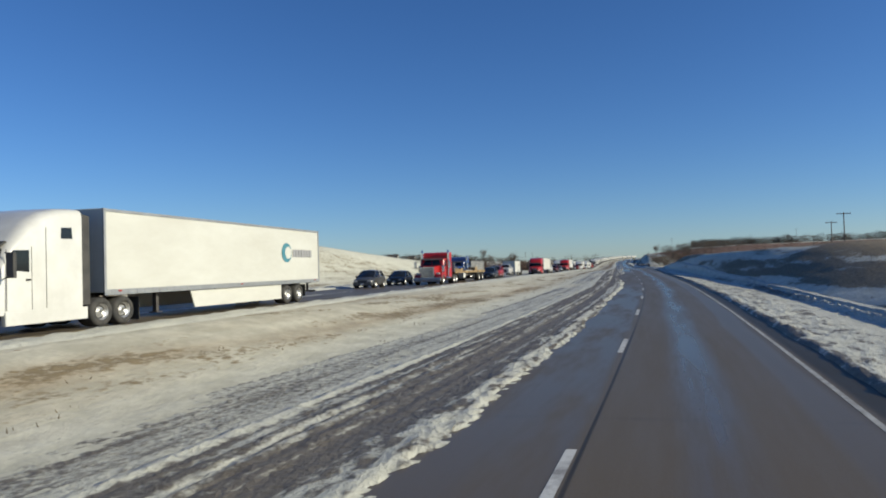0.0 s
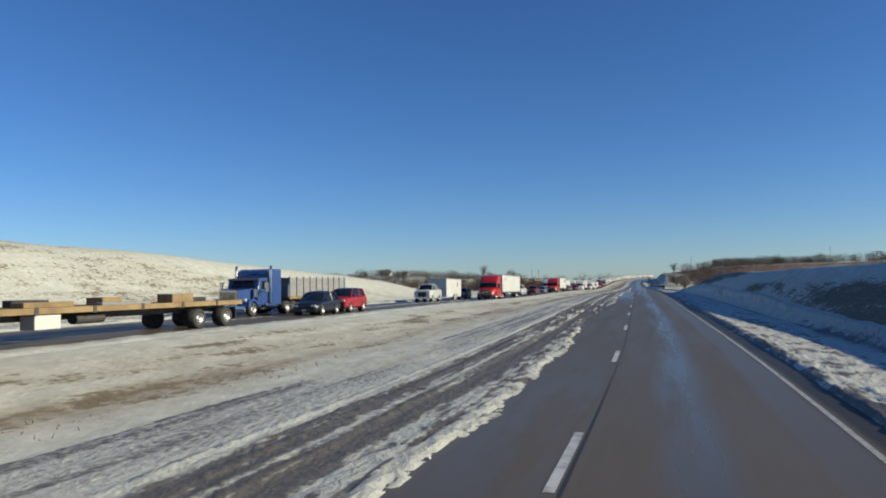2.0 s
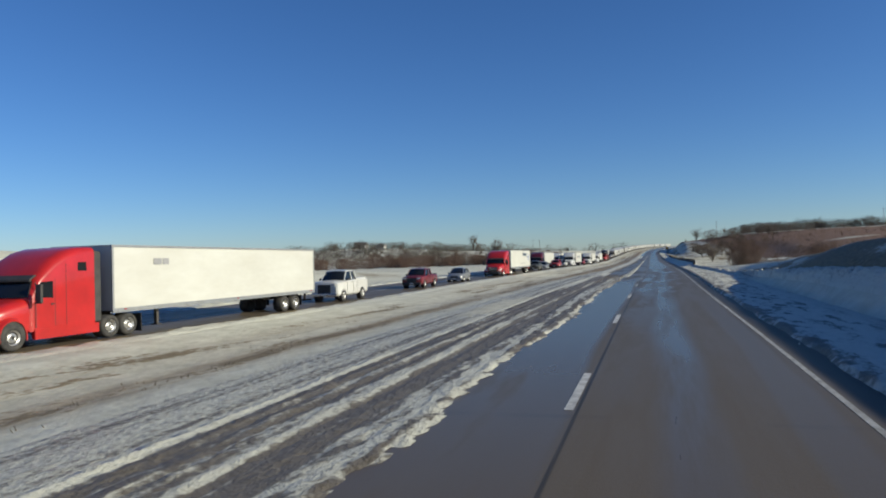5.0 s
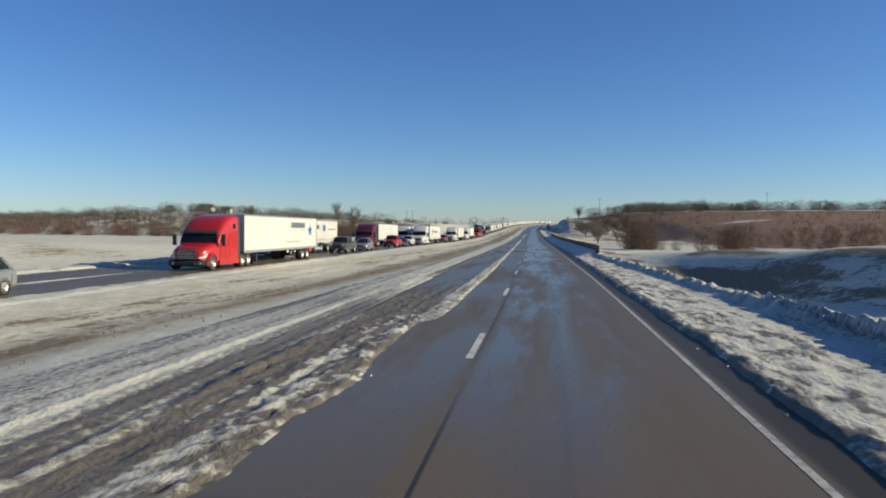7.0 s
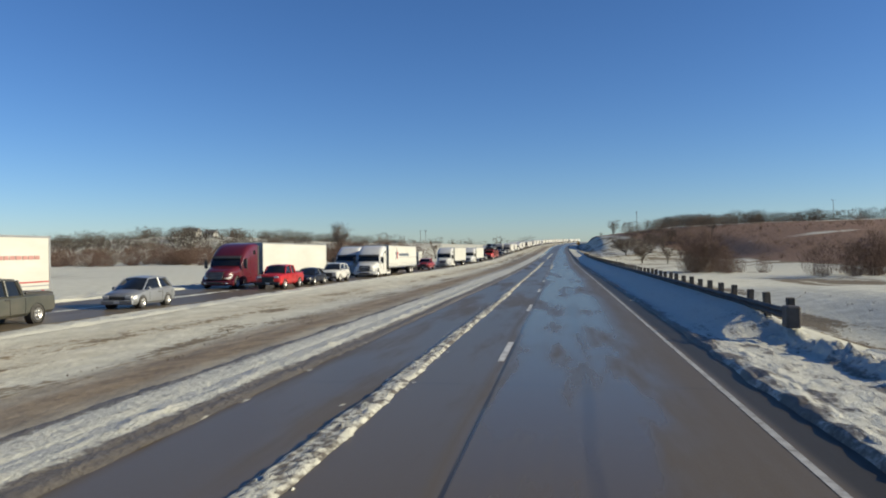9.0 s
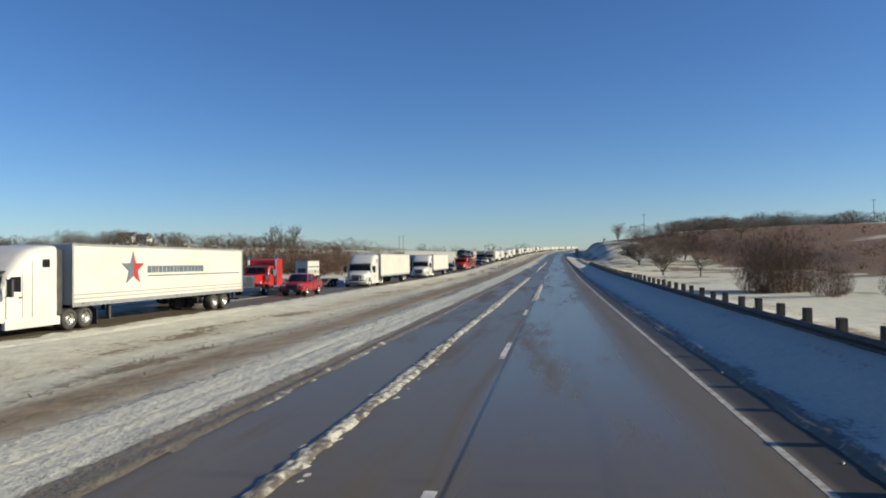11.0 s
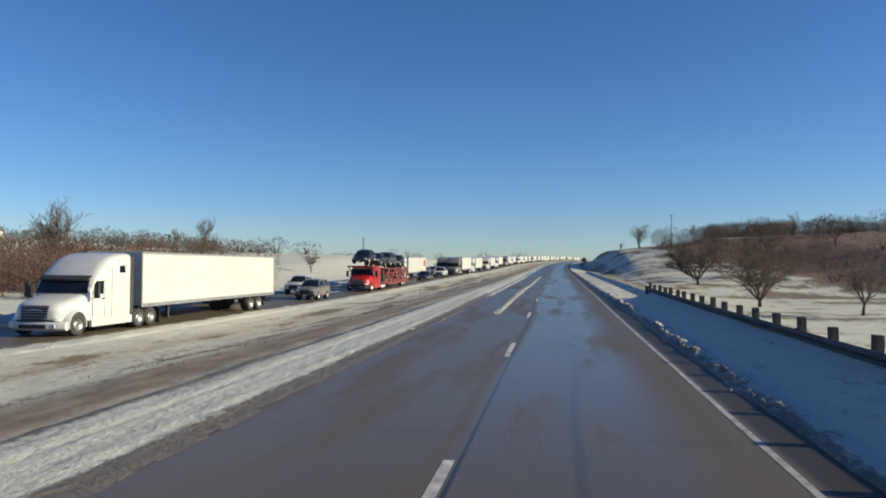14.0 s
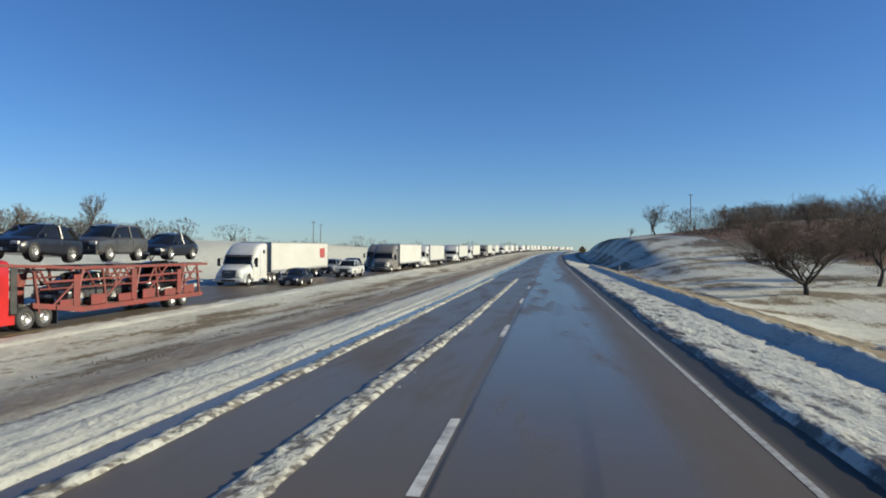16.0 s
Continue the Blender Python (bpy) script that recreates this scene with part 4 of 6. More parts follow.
def wheel_mesh(r, w, truck):
    key = (r, w, truck)
    keep = list(SIZE)
    if key not in WHEELS:
        k = 0.62 if not truck else 0.56
        tyre = lathe([(-w / 2, r * k), (-w / 2, r * 0.90), (-w * 0.40, r * 0.985), (0, r), (w * 0.40, r * 0.985), (w / 2, r * 0.90), (w / 2, r * k), (w * 0.3, r * k)], 18)
        rim = lathe([(w * 0.28, 0.02), (w * 0.28, r * 0.20), (w * 0.50 if truck else w * 0.36, r * 0.16), (w * 0.36, r * 0.30), (w * 0.22, r * 0.46), (w * 0.48, r * k * 0.97), (w * 0.50, r * k * 1.02), (w * 0.1, r * k * 1.02)], 14)
        if not truck:
            for s in range(5):
                a = 2 * math.pi * s / 5
                rod(rim, (w * 0.36, 0, 0), (w * 0.42, r * 0.58 * math.cos(a), r * 0.58 * math.sin(a)), r * 0.09, r * 0.07, 5)
        SIZE[:] = [1.05, 0.97, 0.85] if truck else [1.0, 0.90, 0.92]
        out = []
        for bm, m, nm in ((tyre, TYRE, "wheel"), (rim, ALLOY, "rim")):
            for v in bm.verts:
                v.co = Vector((v.co.x * SIZE[0], v.co.y * SIZE[1], v.co.z * SIZE[2]))
            bmesh.ops.recalc_face_normals(bm, faces=bm.faces)
            me = bpy.data.meshes.new(nm)
            bm.to_mesh(me)
            bm.free()
            me.materials.append(m)
            me.polygons.foreach_set("use_smooth", [True] * len(me.polygons))
            out.append(me)
        WHEELS[key] = out
        SIZE[:] = keep
    return WHEELS[key]


def wheels(root, ys, half, r, w, truck=False):
    tyre, rim = wheel_mesh(r, w, truck)
    for y in ys:
        for s in (1, -1):
            place = Matrix.Translation((s * half * SIZE[0], y * SIZE[1], r * SIZE[2])) @ Matrix.Rotation(0 if s > 0 else math.pi, 4, "Z")
            t = shared("wheel", tyre, root, place)
            shared("rim", rim, t, Matrix())


def set_vehicle(root, lane, y):
    """Stand a vehicle on the opposite carriageway with its front at y."""
    slope = math.degrees(math.atan((float(opp_z(y + 14)) - float(opp_z(y))) / 14))
    x0, x1 = float(opp_x(y)), float(opp_x(y + 10))
    root.matrix_basis = pose(x0 + lane, y, float(opp_z(y)) + 0.01, slope, 0, math.degrees(math.atan((x0 - x1) / 10)))
    return root


def body_ring(y, w, z0, z1, crown=0.05, tuck=0.1):
    """A cross-section of a car's lower body."""
    return [(-w * 0.86, y, z0), (-w * 0.98, y, z0 + 0.12), (-w, y, (z0 + z1) / 2), (-w * 0.97, y, z1 - tuck), (-w * 0.86, y, z1 - 0.01), (-w * 0.4, y, z1 + crown), (w * 0.4, y, z1 + crown), (w * 0.86, y, z1 - 0.01), (w * 0.97, y, z1 - tuck), (w, y, (z0 + z1) / 2), (w * 0.98, y, z0 + 0.12), (w * 0.86, y, z0)]


CAR_SHAPES = {
    # length, half width, belt stations (y, half width factor, bottom, top), cabin (y, z, half width), wheel radius, axles
    "sedan": dict(L=4.7, W=0.91, body=[(0.0, 0.78, 0.35, 0.62), (0.12, 0.9, 0.22, 0.70), (0.6, 0.98, 0.2, 0.76), (1.45, 1.0, 0.2, 0.90), (2.6, 1.0, 0.2, 0.93), (3.75, 1.0, 0.2, 0.97), (4.4, 0.97, 0.22, 0.95), (4.66, 0.88, 0.3, 0.85), (4.7, 0.8, 0.4, 0.75)],
                  cabin=[(1.15, 0.92, 0.80), (2.0, 1.42, 0.63), (2.6, 1.50, 0.63), (3.3, 1.45, 0.61), (4.25, 1.03, 0.76)], r=0.33, axles=(0.92, 3.68)),
    "hatch": dict(L=4.45, W=0.93, body=[(0.0, 0.78, 0.35, 0.66), (0.12, 0.9, 0.22, 0.76), (0.55, 0.98, 0.2, 0.84), (1.2, 1.0, 0.2, 0.98), (2.6, 1.0, 0.2, 1.02), (3.9, 1.0, 0.2, 1.06), (4.35, 0.95, 0.25, 1.02), (4.45, 0.86, 0.4, 0.9)],
                  cabin=[(1.0, 0.98, 0.82), (1.9, 1.55, 0.64), (2.6, 1.62, 0.64), (3.7, 1.57, 0.62), (4.3, 1.05, 0.74)], r=0.33, axles=(0.85, 3.5)),
    "suv": dict(L=4.75, W=0.95, body=[(0.0, 0.82, 0.42, 0.90), (0.12, 0.94, 0.32, 1.0), (0.5, 0.99, 0.3, 1.06), (1.35, 1.0, 0.3, 1.14), (2.6, 1.0, 0.3, 1.16), (4.3, 1.0, 0.3, 1.18), (4.7, 0.96, 0.34, 1.14), (4.75, 0.9, 0.45, 1.0)],
                cabin=[(1.25, 1.12, 0.84), (1.95, 1.72, 0.70), (2.6, 1.80, 0.70), (4.15, 1.77, 0.69), (4.62, 1.16, 0.80)], r=0.37, axles=(0.95, 3.72)),
    "pickup": dict(L=5.75, W=0.99, body=[(0.0, 0.84, 0.45, 0.98), (0.1, 0.95, 0.36, 1.08), (0.5, 1.0, 0.34, 1.14), (1.5, 1.0, 0.34, 1.20), (3.92, 1.0, 0.34, 1.22), (3.97, 0.99, 0.36, 1.24), (5.6, 0.99, 0.40, 1.24), (5.75, 0.95, 0.45, 1.22)],
                   cabin=[(1.35, 1.18, 0.88), (2.0, 1.82, 0.74), (2.7, 1.90, 0.74), (3.55, 1.87, 0.74), (3.92, 1.24, 0.86)], r=0.40, axles=(1.05, 4.55)),
    "truck": dict(L=6.1, W=1.02, body=[(0.0, 0.86, 0.5, 1.12), (0.1, 0.96, 0.40, 1.22), (0.5, 1.0, 0.38, 1.27), (1.6, 1.0, 0.38, 1.32), (4.0, 1.0, 0.38, 1.34), (4.05, 0.99, 0.40, 1.36), (5.95, 0.99, 0.44, 1.36), (6.1, 0.95, 0.5, 1.32)],
                  cabin=[(1.5, 1.30, 0.92), (2.15, 1.90, 0.76), (2.8, 1.97, 0.76), (3.6, 1.95, 0.76), (4.0, 1.34, 0.88)], r=0.42, axles=(1.1, 4.8)),
}


for key in ("body", "cabin"):
    CAR_SHAPES["truck"][key] = [(s[0], s[1], s[2] * 1.05, s[3] * 1.14) if key == "body" else (s[0], s[1] * 1.14, s[2]) for s in CAR_SHAPES["truck"][key]]


def car(name, shape, paint, label, category="car", bed=None, roof=None):
    d = CAR_SHAPES[shape]
    W, L = d["W"], d["L"]
    root = tagged(new(name), label, category, "stopped traffic")
    part("body", loft([body_ring(y, W * f, a, b) for y, f, a, b in d["body"]]), paint, root, smooth=True)
    cab = d["cabin"]
    base = lambda y: float(np.interp(y, [s[0] for s in d["body"]], [s[3] for s in d["body"]]))
    rings = []
    for y, z, w in cab:
        zb = base(y) - 0.04
        wb = W * 0.86
        z = max(z, zb + 0.06)
        wt = w if z > zb + 0.2 else W * 0.82
        rings.append([(-wb, y, zb), (-wt * 1.02, y, z - 0.10), (-wt * 0.9, y, z - 0.02), (0, y, z + 0.015), (wt * 0.9, y, z - 0.02), (wt * 1.02, y, z - 0.10), (wb, y, zb)])
    part("glasshouse", loft(rings), GLASS, root, "dark tinted glass", smooth=True)
    (y1, z1, w1), (y2, z2, w2), (y3, z3, w3) = cab[1], cab[2], cab[3]
    part("roof", loft([[(-w * 1.01, y, z - 0.085), (-w * 0.9, y, z + 0.0), (0, y, z + 0.045), (w * 0.9, y, z + 0.0), (w * 1.01, y, z - 0.085)] for y, z, w in ((y1 + 0.02, z1, w1), (y2, z2, w2), (y3, z3, w3))]), roof or paint, root, smooth=True)
    for s in (1, -1):
        y0, z0 = cab[0][0], base(cab[0][0])
        y5 = cab[4][0]
        part("pillar", rod(bmesh.new(), (s * W * 0.86, y0 + 0.05, z0 - 0.02), (s * w1 * 1.0, y1, z1 - 0.05), 0.045), paint, root)
        part("pillar", rod(bmesh.new(), (s * W * 0.87, (y1 + y3) / 2 + 0.1, z0), (s * w2 * 1.03, (y1 + y3) / 2, z2 - 0.06), 0.055), paint, root)
        part("pillar", rod(bmesh.new(), (s * W * 0.87, y5 - 0.12, base(y5) - 0.02), (s * w3 * 1.02, y3, z3 - 0.06), 0.075), paint, root)
        part("wing_mirror", box((s * (W + 0.02) - 0.09, y0 + 0.32, z0 + 0.02), (s * (W + 0.02) + 0.09, y0 + 0.46, z0 + 0.17), 0.03), BLACK if shape in ("pickup", "truck") else paint, root)
        zh = d["body"][1][3] - 0.1
        part("headlight", box((s * W * 0.66 - 0.17, -0.03, zh - 0.10), (s * W * 0.66 + 0.17, 0.14, zh + 0.04), 0.03), LAMP, root, "clear headlight")
        part("door_handle", box((s * W * 1.005 - 0.015, y2 - 0.1, z0 - 0.16), (s * W * 1.005 + 0.015, y2 + 0.1, z0 - 0.12)), BLACK, root)
        for ya in d["axles"]:
            r = d["r"] * 1.16
            arch = lathe([(s * (W - 0.30), r), (s * (W * 1.004), r), (s * (W * 1.008), r * 0.93), (s * (W - 0.2), r * 0.9)], 20, centre=(0, ya, d["r"]))
            part("wheel_arch", arch, BLACK, root)
        for yy in (y1 - 0.35, (y1 + y3) / 2 + 0.1, y3 + 0.25):
            part("door_gap", box((s * W * 1.0 - 0.004, yy - 0.008, 0.36), (s * W * 1.0 + 0.006, yy + 0.008, z0 - 0.1)), BLACK, root)
    f = d["body"][0]
    part("grille", box((-W * 0.46, -0.035, f[2] + 0.12), (W * 0.46, 0.08, f[3] - 0.02), 0.02), BLACK, root, "black grille")
    part("front_bumper", box((-W * 0.9, -0.07, f[2] - 0.12), (W * 0.9, 0.12, f[2] + 0.12), 0.05), CHROME if shape == "truck" else (BLACK if shape in ("pickup", "suv") else paint), root)
    part("number_plate", box((-0.15, -0.085, f[2] - 0.06), (0.15, -0.06, f[2] + 0.07)), LAMP, root)
    if shape in ("pickup", "truck"):
        yb = d["body"][4][0] + 0.12
        bm = bmesh.new()
        zt = d["body"][5][3]
        add_box(bm, (-W * 0.84, yb, zt - 0.02), (W * 0.84, L - 0.12, zt + 0.062))
        part("cargo_bed", bm, bed or BLACK, root, "dark open cargo bed")
        part("tailgate", box((-W * 0.86, L - 0.06, 0.62), (W * 0.86, L + 0.03, zt + 0.02), 0.02), paint, root)
    wheels(root, d["axles"], W - 0.10, d["r"], 0.22)
    return root


def bend(y, x, o):
    """Sweep the front of a cab back towards its sides."""
    return y + 0.20 * (abs(x) / 1.2) ** 2 * min(1.0, max(0.0, (3.4 + o - y) / 1.4))


def shell_ring(y, w, z0, z1, r, o):
    """A rounded cross-section of a cab or hood."""
    out = [(-w, z0), (-w * 1.0, (z0 + z1) / 2)]
    for k in range(5):
        a = math.pi - k * math.pi / 8
        out.append((-w + r + r * math.cos(a), z1 - r + r * math.sin(a)))
    flat = w - r
    out += [(-flat * 0.5, z1 + 0.015), (0, z1 + 0.02)]
    ring = out + [(-x, z) for x, z in reversed(out[:-1])]
    return [(x, bend(y, x, o), z) for x, z in ring]


def tractor(root, paint, style="aero", y_off=0.0, trim=CHROME, roof_fairing=True):
    """A road tractor; returns where its back stands."""
    SIZE[:] = TRACTORS
    W = 1.23
    o = y_off
    if style == "aero":
        bumper = BLACK if paint is CAB_RED or trim is BLACK else paint
        part("hood", loft([shell_ring(o + y, w, z0, z1, r, o) for y, w, z0, z1, r in ((0.16, 0.66, 0.84, 1.22, 0.16), (0.24, 0.82, 0.74, 1.40, 0.26), (0.50, 0.97, 0.70, 1.58, 0.32), (1.0, 1.06, 0.70, 1.72, 0.34), (1.55, 1.11, 0.70, 1.85, 0.34), (2.12, 1.15, 0.70, 1.97, 0.32))]), paint, root, smooth=True)
        if roof_fairing:
            line = ((1.98, 1.14, 1.92, 0.10), (2.06, 1.18, 2.04, 0.14), (2.40, 1.21, 2.62, 0.20), (2.58, 1.22, 2.84, 0.26), (2.95, 1.23, 3.14, 0.34), (3.45, 1.23, 3.50, 0.40), (4.05, 1.24, 3.80, 0.38), (4.75, 1.24, 3.96, 0.32), (5.45, 1.24, 4.00, 0.26), (5.72, 1.24, 3.99, 0.22))
        else:
            line = ((1.98, 1.14, 1.92, 0.10), (2.06, 1.18, 2.04, 0.14), (2.40, 1.21, 2.62, 0.20), (2.58, 1.22, 2.80, 0.26), (3.2, 1.23, 2.98, 0.26), (5.60, 1.23, 3.10, 0.22))
        part("cab", loft([shell_ring(o + y, w, 0.66, z1, r, o) for y, w, z1, r in line]), paint, root, smooth=True)
        glass, visor = [], []
        for z, y in ((2.00, 1.95), (2.24, 2.085), (2.48, 2.225), (2.64, 2.33)):
            half = 1.10 - 0.10 * (z - 2.0)
            glass.append([(x, bend(o + y, x, o), z) for x in np.linspace(-half, half, 9)] + [(x, bend(o + y + 0.12, x, o), z - 0.05) for x in np.linspace(half, -half, 9)])
        part("windscreen", loft(glass), GLASS, root, "dark curved windscreen", smooth=False)
        for y, z in ((2.16, 2.62), (2.18, 2.70), (2.50, 2.86)):
            visor.append([(x, bend(o + y, x, o), z) for x in np.linspace(-1.06, 1.06, 7)] + [(x, bend(o + y + 0.10, x, o), z - 0.03) for x in np.linspace(1.06, -1.06, 7)])
        part("sun_visor", loft(visor), BLACK, root)
        part("grille", loft([[(-0.50, o + 0.10, 0.78), (0.50, o + 0.10, 0.78), (0.56, o + 0.22, 1.46), (-0.56, o + 0.22, 1.46)], [(-0.50, o + 0.30, 0.78), (0.50, o + 0.30, 0.78), (0.56, o + 0.45, 1.46), (-0.56, o + 0.45, 1.46)]]), BLACK, root, "black grille")
        for k in range(5):
            z, y = 0.86 + k * 0.13, 0.092 + k * 0.0225
            part("grille_bar", box((-0.49 - k * 0.012, o + y, z), (0.49 + k * 0.012, o + y + 0.03, z + 0.035), 0.008), CHROME if bumper is BLACK else GALV, root)
        part("front_bumper", loft([[(x, o + 0.02 + dy + 0.34 * (abs(x) / 1.16) ** 2.4, z) for x in np.linspace(-1.16, 1.16, 11)] + [(x, o + 0.62, z) for x in (1.16, 0.5, -0.5, -1.16)] for dy, z in ((0.10, 0.30), (0.0, 0.40), (0.0, 0.62), (0.07, 0.70))]), bumper, root)
        part("lower_intake", box((-0.55, o + 0.0, 0.40), (0.55, o + 0.10, 0.58), 0.02), BLACK, root)
        for s in (1, -1):
            part("headlight", loft([[(s * 0.60, o + 0.20, 0.88), (s * 0.86, o + 0.29, 0.84), (s * 1.02, o + 0.52, 0.92), (s * 1.06, o + 0.80, 1.22), (s * 0.92, o + 0.42, 1.20), (s * 0.66, o + 0.26, 1.10)], [(s * 0.60, o + 0.40, 0.88), (s * 0.80, o + 0.5, 0.84), (s * 0.95, o + 0.72, 0.92), (s * 0.98, o + 0.95, 1.22), (s * 0.85, o + 0.62, 1.20), (s * 0.62, o + 0.46, 1.10)]]), LAMP, root, "clear swept-back headlight")
            part("fog_lamp", lathe([(o + 0.12, 0.02), (o + 0.12, 0.09), (o + 0.22, 0.09)], 10, axis="y", centre=(s * 0.78, 0, 0.50)), LAMP, root)
            well, fender = [], []
            for k in range(15):
                t = math.radians(-14 + k * 208 / 14)
                c, q = math.cos(t), math.sin(t)
                well.append([(s * x, o + 1.32 + c * r, 0.52 + q * r) for x, r in ((0.70, 0.40), (1.155, 0.40), (1.165, 0.63), (0.70, 0.63))])
                fender.append([(s * x, o + 1.32 + c * r * 1.04, 0.52 + q * r) for x, r in ((0.95, 0.62), (1.20, 0.615), (1.21, 0.66), (1.10, 0.74), (0.95, 0.76))])
            part("wheel_well", loft(well), BLACK, root)
            part("fender", loft(fender), paint, root, smooth=True)
            part("side_fairing", prism([(o + 2.35, 0.34), (o + 2.35, 0.74), (o + 6.0, 0.74), (o + 6.0, 0.34)], min(s * 1.08, s * 1.235), max(s * 1.08, s * 1.235), 0.03), paint, root)
            # black extender panel, its colour also standing in for the shaded gap behind
            part("dark_gap_extender", prism([(o + 5.70, 0.80), (o + 5.70, 3.85 if roof_fairing else 2.9), (o + 6.12, 3.78 if roof_fairing else 2.85), (o + 6.12, 0.80)], min(s * 1.20, s * 1.235), max(s * 1.20, s * 1.235), 0.01), BLACK, root)
            part("sleeper_gap", box((min(s * 1.22, s * 1.248), o + 4.02, 0.8), (max(s * 1.22, s * 1.248), o + 4.04, 3.3 if roof_fairing else 2.6)), BLACK, root)
        door_y, back = 2.55, 6.0
        axles = (1.32, 6.75, 8.0)
    else:
        # long square hood, upright cab, tall stacks
        part("hood", loft([[(-w, o + y, 0.95), (-w * 1.0, o + y, z1 - 0.1), (-w * 0.9, o + y, z1), (w * 0.9, o + y, z1), (w * 1.0, o + y, z1 - 0.1), (w, o + y, 0.95)] for y, w, z1 in ((0.35, 0.56, 1.88), (1.0, 0.60, 1.93), (2.45, 0.78, 2.05))]), paint, root)
        part("grille", prism([(o + 0.24, 0.72), (o + 0.22, 1.90), (o + 0.37, 1.92), (o + 0.37, 0.72)], -0.58, 0.58, 0.03), CHROME, root, "chrome grille surround")
        bm = bmesh.new()
        for k in range(11):
            add_box(bm, (-0.50 + k * 0.095, o + 0.195, 0.82), (-0.47 + k * 0.095, o + 0.235, 1.78))
        part("grille_insert", bm, STEEL, root)
        part("cab", prism([(o + 2.4, 0.75), (o + 2.4, 2.02), (o + 2.62, 2.68), (o + 2.85, 2.80), (o + 4.0, 2.84), (o + 4.0, 0.75)], -1.03, 1.03, 0.10), paint, root)
        part("sleeper", prism([(o + 4.05, 0.75), (o + 4.05, 2.98), (o + 4.35, 3.36), (o + 4.75, 3.50), (o + 5.95, 3.52), (o + 5.95, 0.75)], -1.16, 1.16, 0.08), paint, root)
        for s in (1, -1):
            part("windscreen", loft([[(s * 0.04, o + 2.37, 2.06), (s * 0.92, o + 2.42, 2.06), (s * 0.92, o + 2.5, 2.02), (s * 0.04, o + 2.45, 2.02)], [(s * 0.04, o + 2.58, 2.64), (s * 0.86, o + 2.62, 2.64), (s * 0.86, o + 2.7, 2.60), (s * 0.04, o + 2.68, 2.60)]]), GLASS, root, "dark windscreen")
            stack = rod(bmesh.new(), (s * 1.16, o + 4.08, 0.9), (s * 1.16, o + 4.08, 3.46), 0.085, 0.085, 12)
            rod(stack, (s * 1.16, o + 4.08, 3.44), (s * 1.16, o + 4.22, 3.72), 0.085, 0.085, 12)
            part("exhaust_stack", stack, CHROME, root, "tall chrome exhaust stack")
            part("air_cleaner", lathe([(1.35, 0.02), (1.38, 0.17), (1.95, 0.18), (2.03, 0.10), (2.05, 0.02)], 16, axis="z", centre=(s * 0.98, o + 2.1, 0)), CHROME, root, "chrome air cleaner")
            fender = prism([(o + 0.55, 0.70), (o + 0.62, 1.05), (o + 0.95, 1.24), (o + 1.45, 1.26), (o + 1.85, 1.10), (o + 2.3, 0.80), (o + 2.3, 0.62), (o + 1.95, 0.80), (o + 1.6, 1.10), (o + 1.0, 1.10), (o + 0.72, 0.70)], min(s * 0.62, s * 1.2), max(s * 0.62, s * 1.2), 0.03)
            part("fender", fender, paint, root)
            part("headlight", box((s * 0.86 - 0.16, o + 0.46, 1.10), (s * 0.86 + 0.16, o + 0.66, 1.30), 0.04), LAMP, root, "clear headlight")
        part("front_bumper", prism([(o + 0.04, 0.36), (o + 0.0, 0.56), (o + 0.02, 0.76), (o + 0.12, 0.78), (o + 0.16, 0.36)], -1.18, 1.18, 0.05), trim, root, "deep chrome bumper")
        part("sun_visor", loft([[(-0.98, o + 2.38, 2.62), (0.98, o + 2.38, 2.62), (0.98, o + 2.75, 2.74), (-0.98, o + 2.75, 2.74)], [(-0.98, o + 2.40, 2.66), (0.98, o + 2.40, 2.66), (0.98, o + 2.75, 2.79), (-0.98, o + 2.75, 2.79)]]), STEEL, root)
        door_y, back = 2.95, 5.95
        axles = (1.25, 6.9, 8.2)
    for s in (1, -1):
        hw = 1.225 if style == "aero" else 1.03
        x0, x1 = min(s * (hw - 0.03), s * (hw + 0.012)), max(s * (hw - 0.03), s * (hw + 0.012))
        part("side_window", prism([(o + door_y - 0.08, 1.98), (o + door_y + 0.12, 2.58), (o + door_y + 0.78, 2.60), (o + door_y + 0.78, 1.92)], x0, x1, 0.02), GLASS, root, "dark side window")
        part("door_gap", box((min(s * hw, s * (hw + 0.008)), o + door_y - 0.16, 0.8), (max(s * hw, s * (hw + 0.008)), o + door_y - 0.135, 2.6)), BLACK, root)
        part("door_gap", box((min(s * hw, s * (hw + 0.008)), o + door_y + 0.86, 0.8), (max(s * hw, s * (hw + 0.008)), o + door_y + 0.885, 2.7)), BLACK, root)
        part("door_handle", box((min(s * hw, s * (hw + 0.035)), o + door_y + 0.62, 1.66), (max(s * hw, s * (hw + 0.035)), o + door_y + 0.80, 1.72)), BLACK, root)
        if style == "aero" and roof_fairing:
            part("sleeper_window", prism([(o + 4.70, 2.98), (o + 4.72, 3.34), (o + 5.22, 3.36), (o + 5.26, 2.98)], min(s * 1.22, s * 1.252), max(s * 1.22, s * 1.252), 0.02), GLASS, root)
        m = rod(bmesh.new(), (s * hw, o + door_y - 0.2, 2.5), (s * 1.5, o + door_y - 0.32, 2.45), 0.02)
        part("mirror_arm", m, BLACK, root)
        m = rod(bmesh.new(), (s * hw, o + door_y - 0.2, 1.75), (s * 1.5, o + door_y - 0.32, 1.8), 0.02)
        part("mirror_arm", m, BLACK, root)
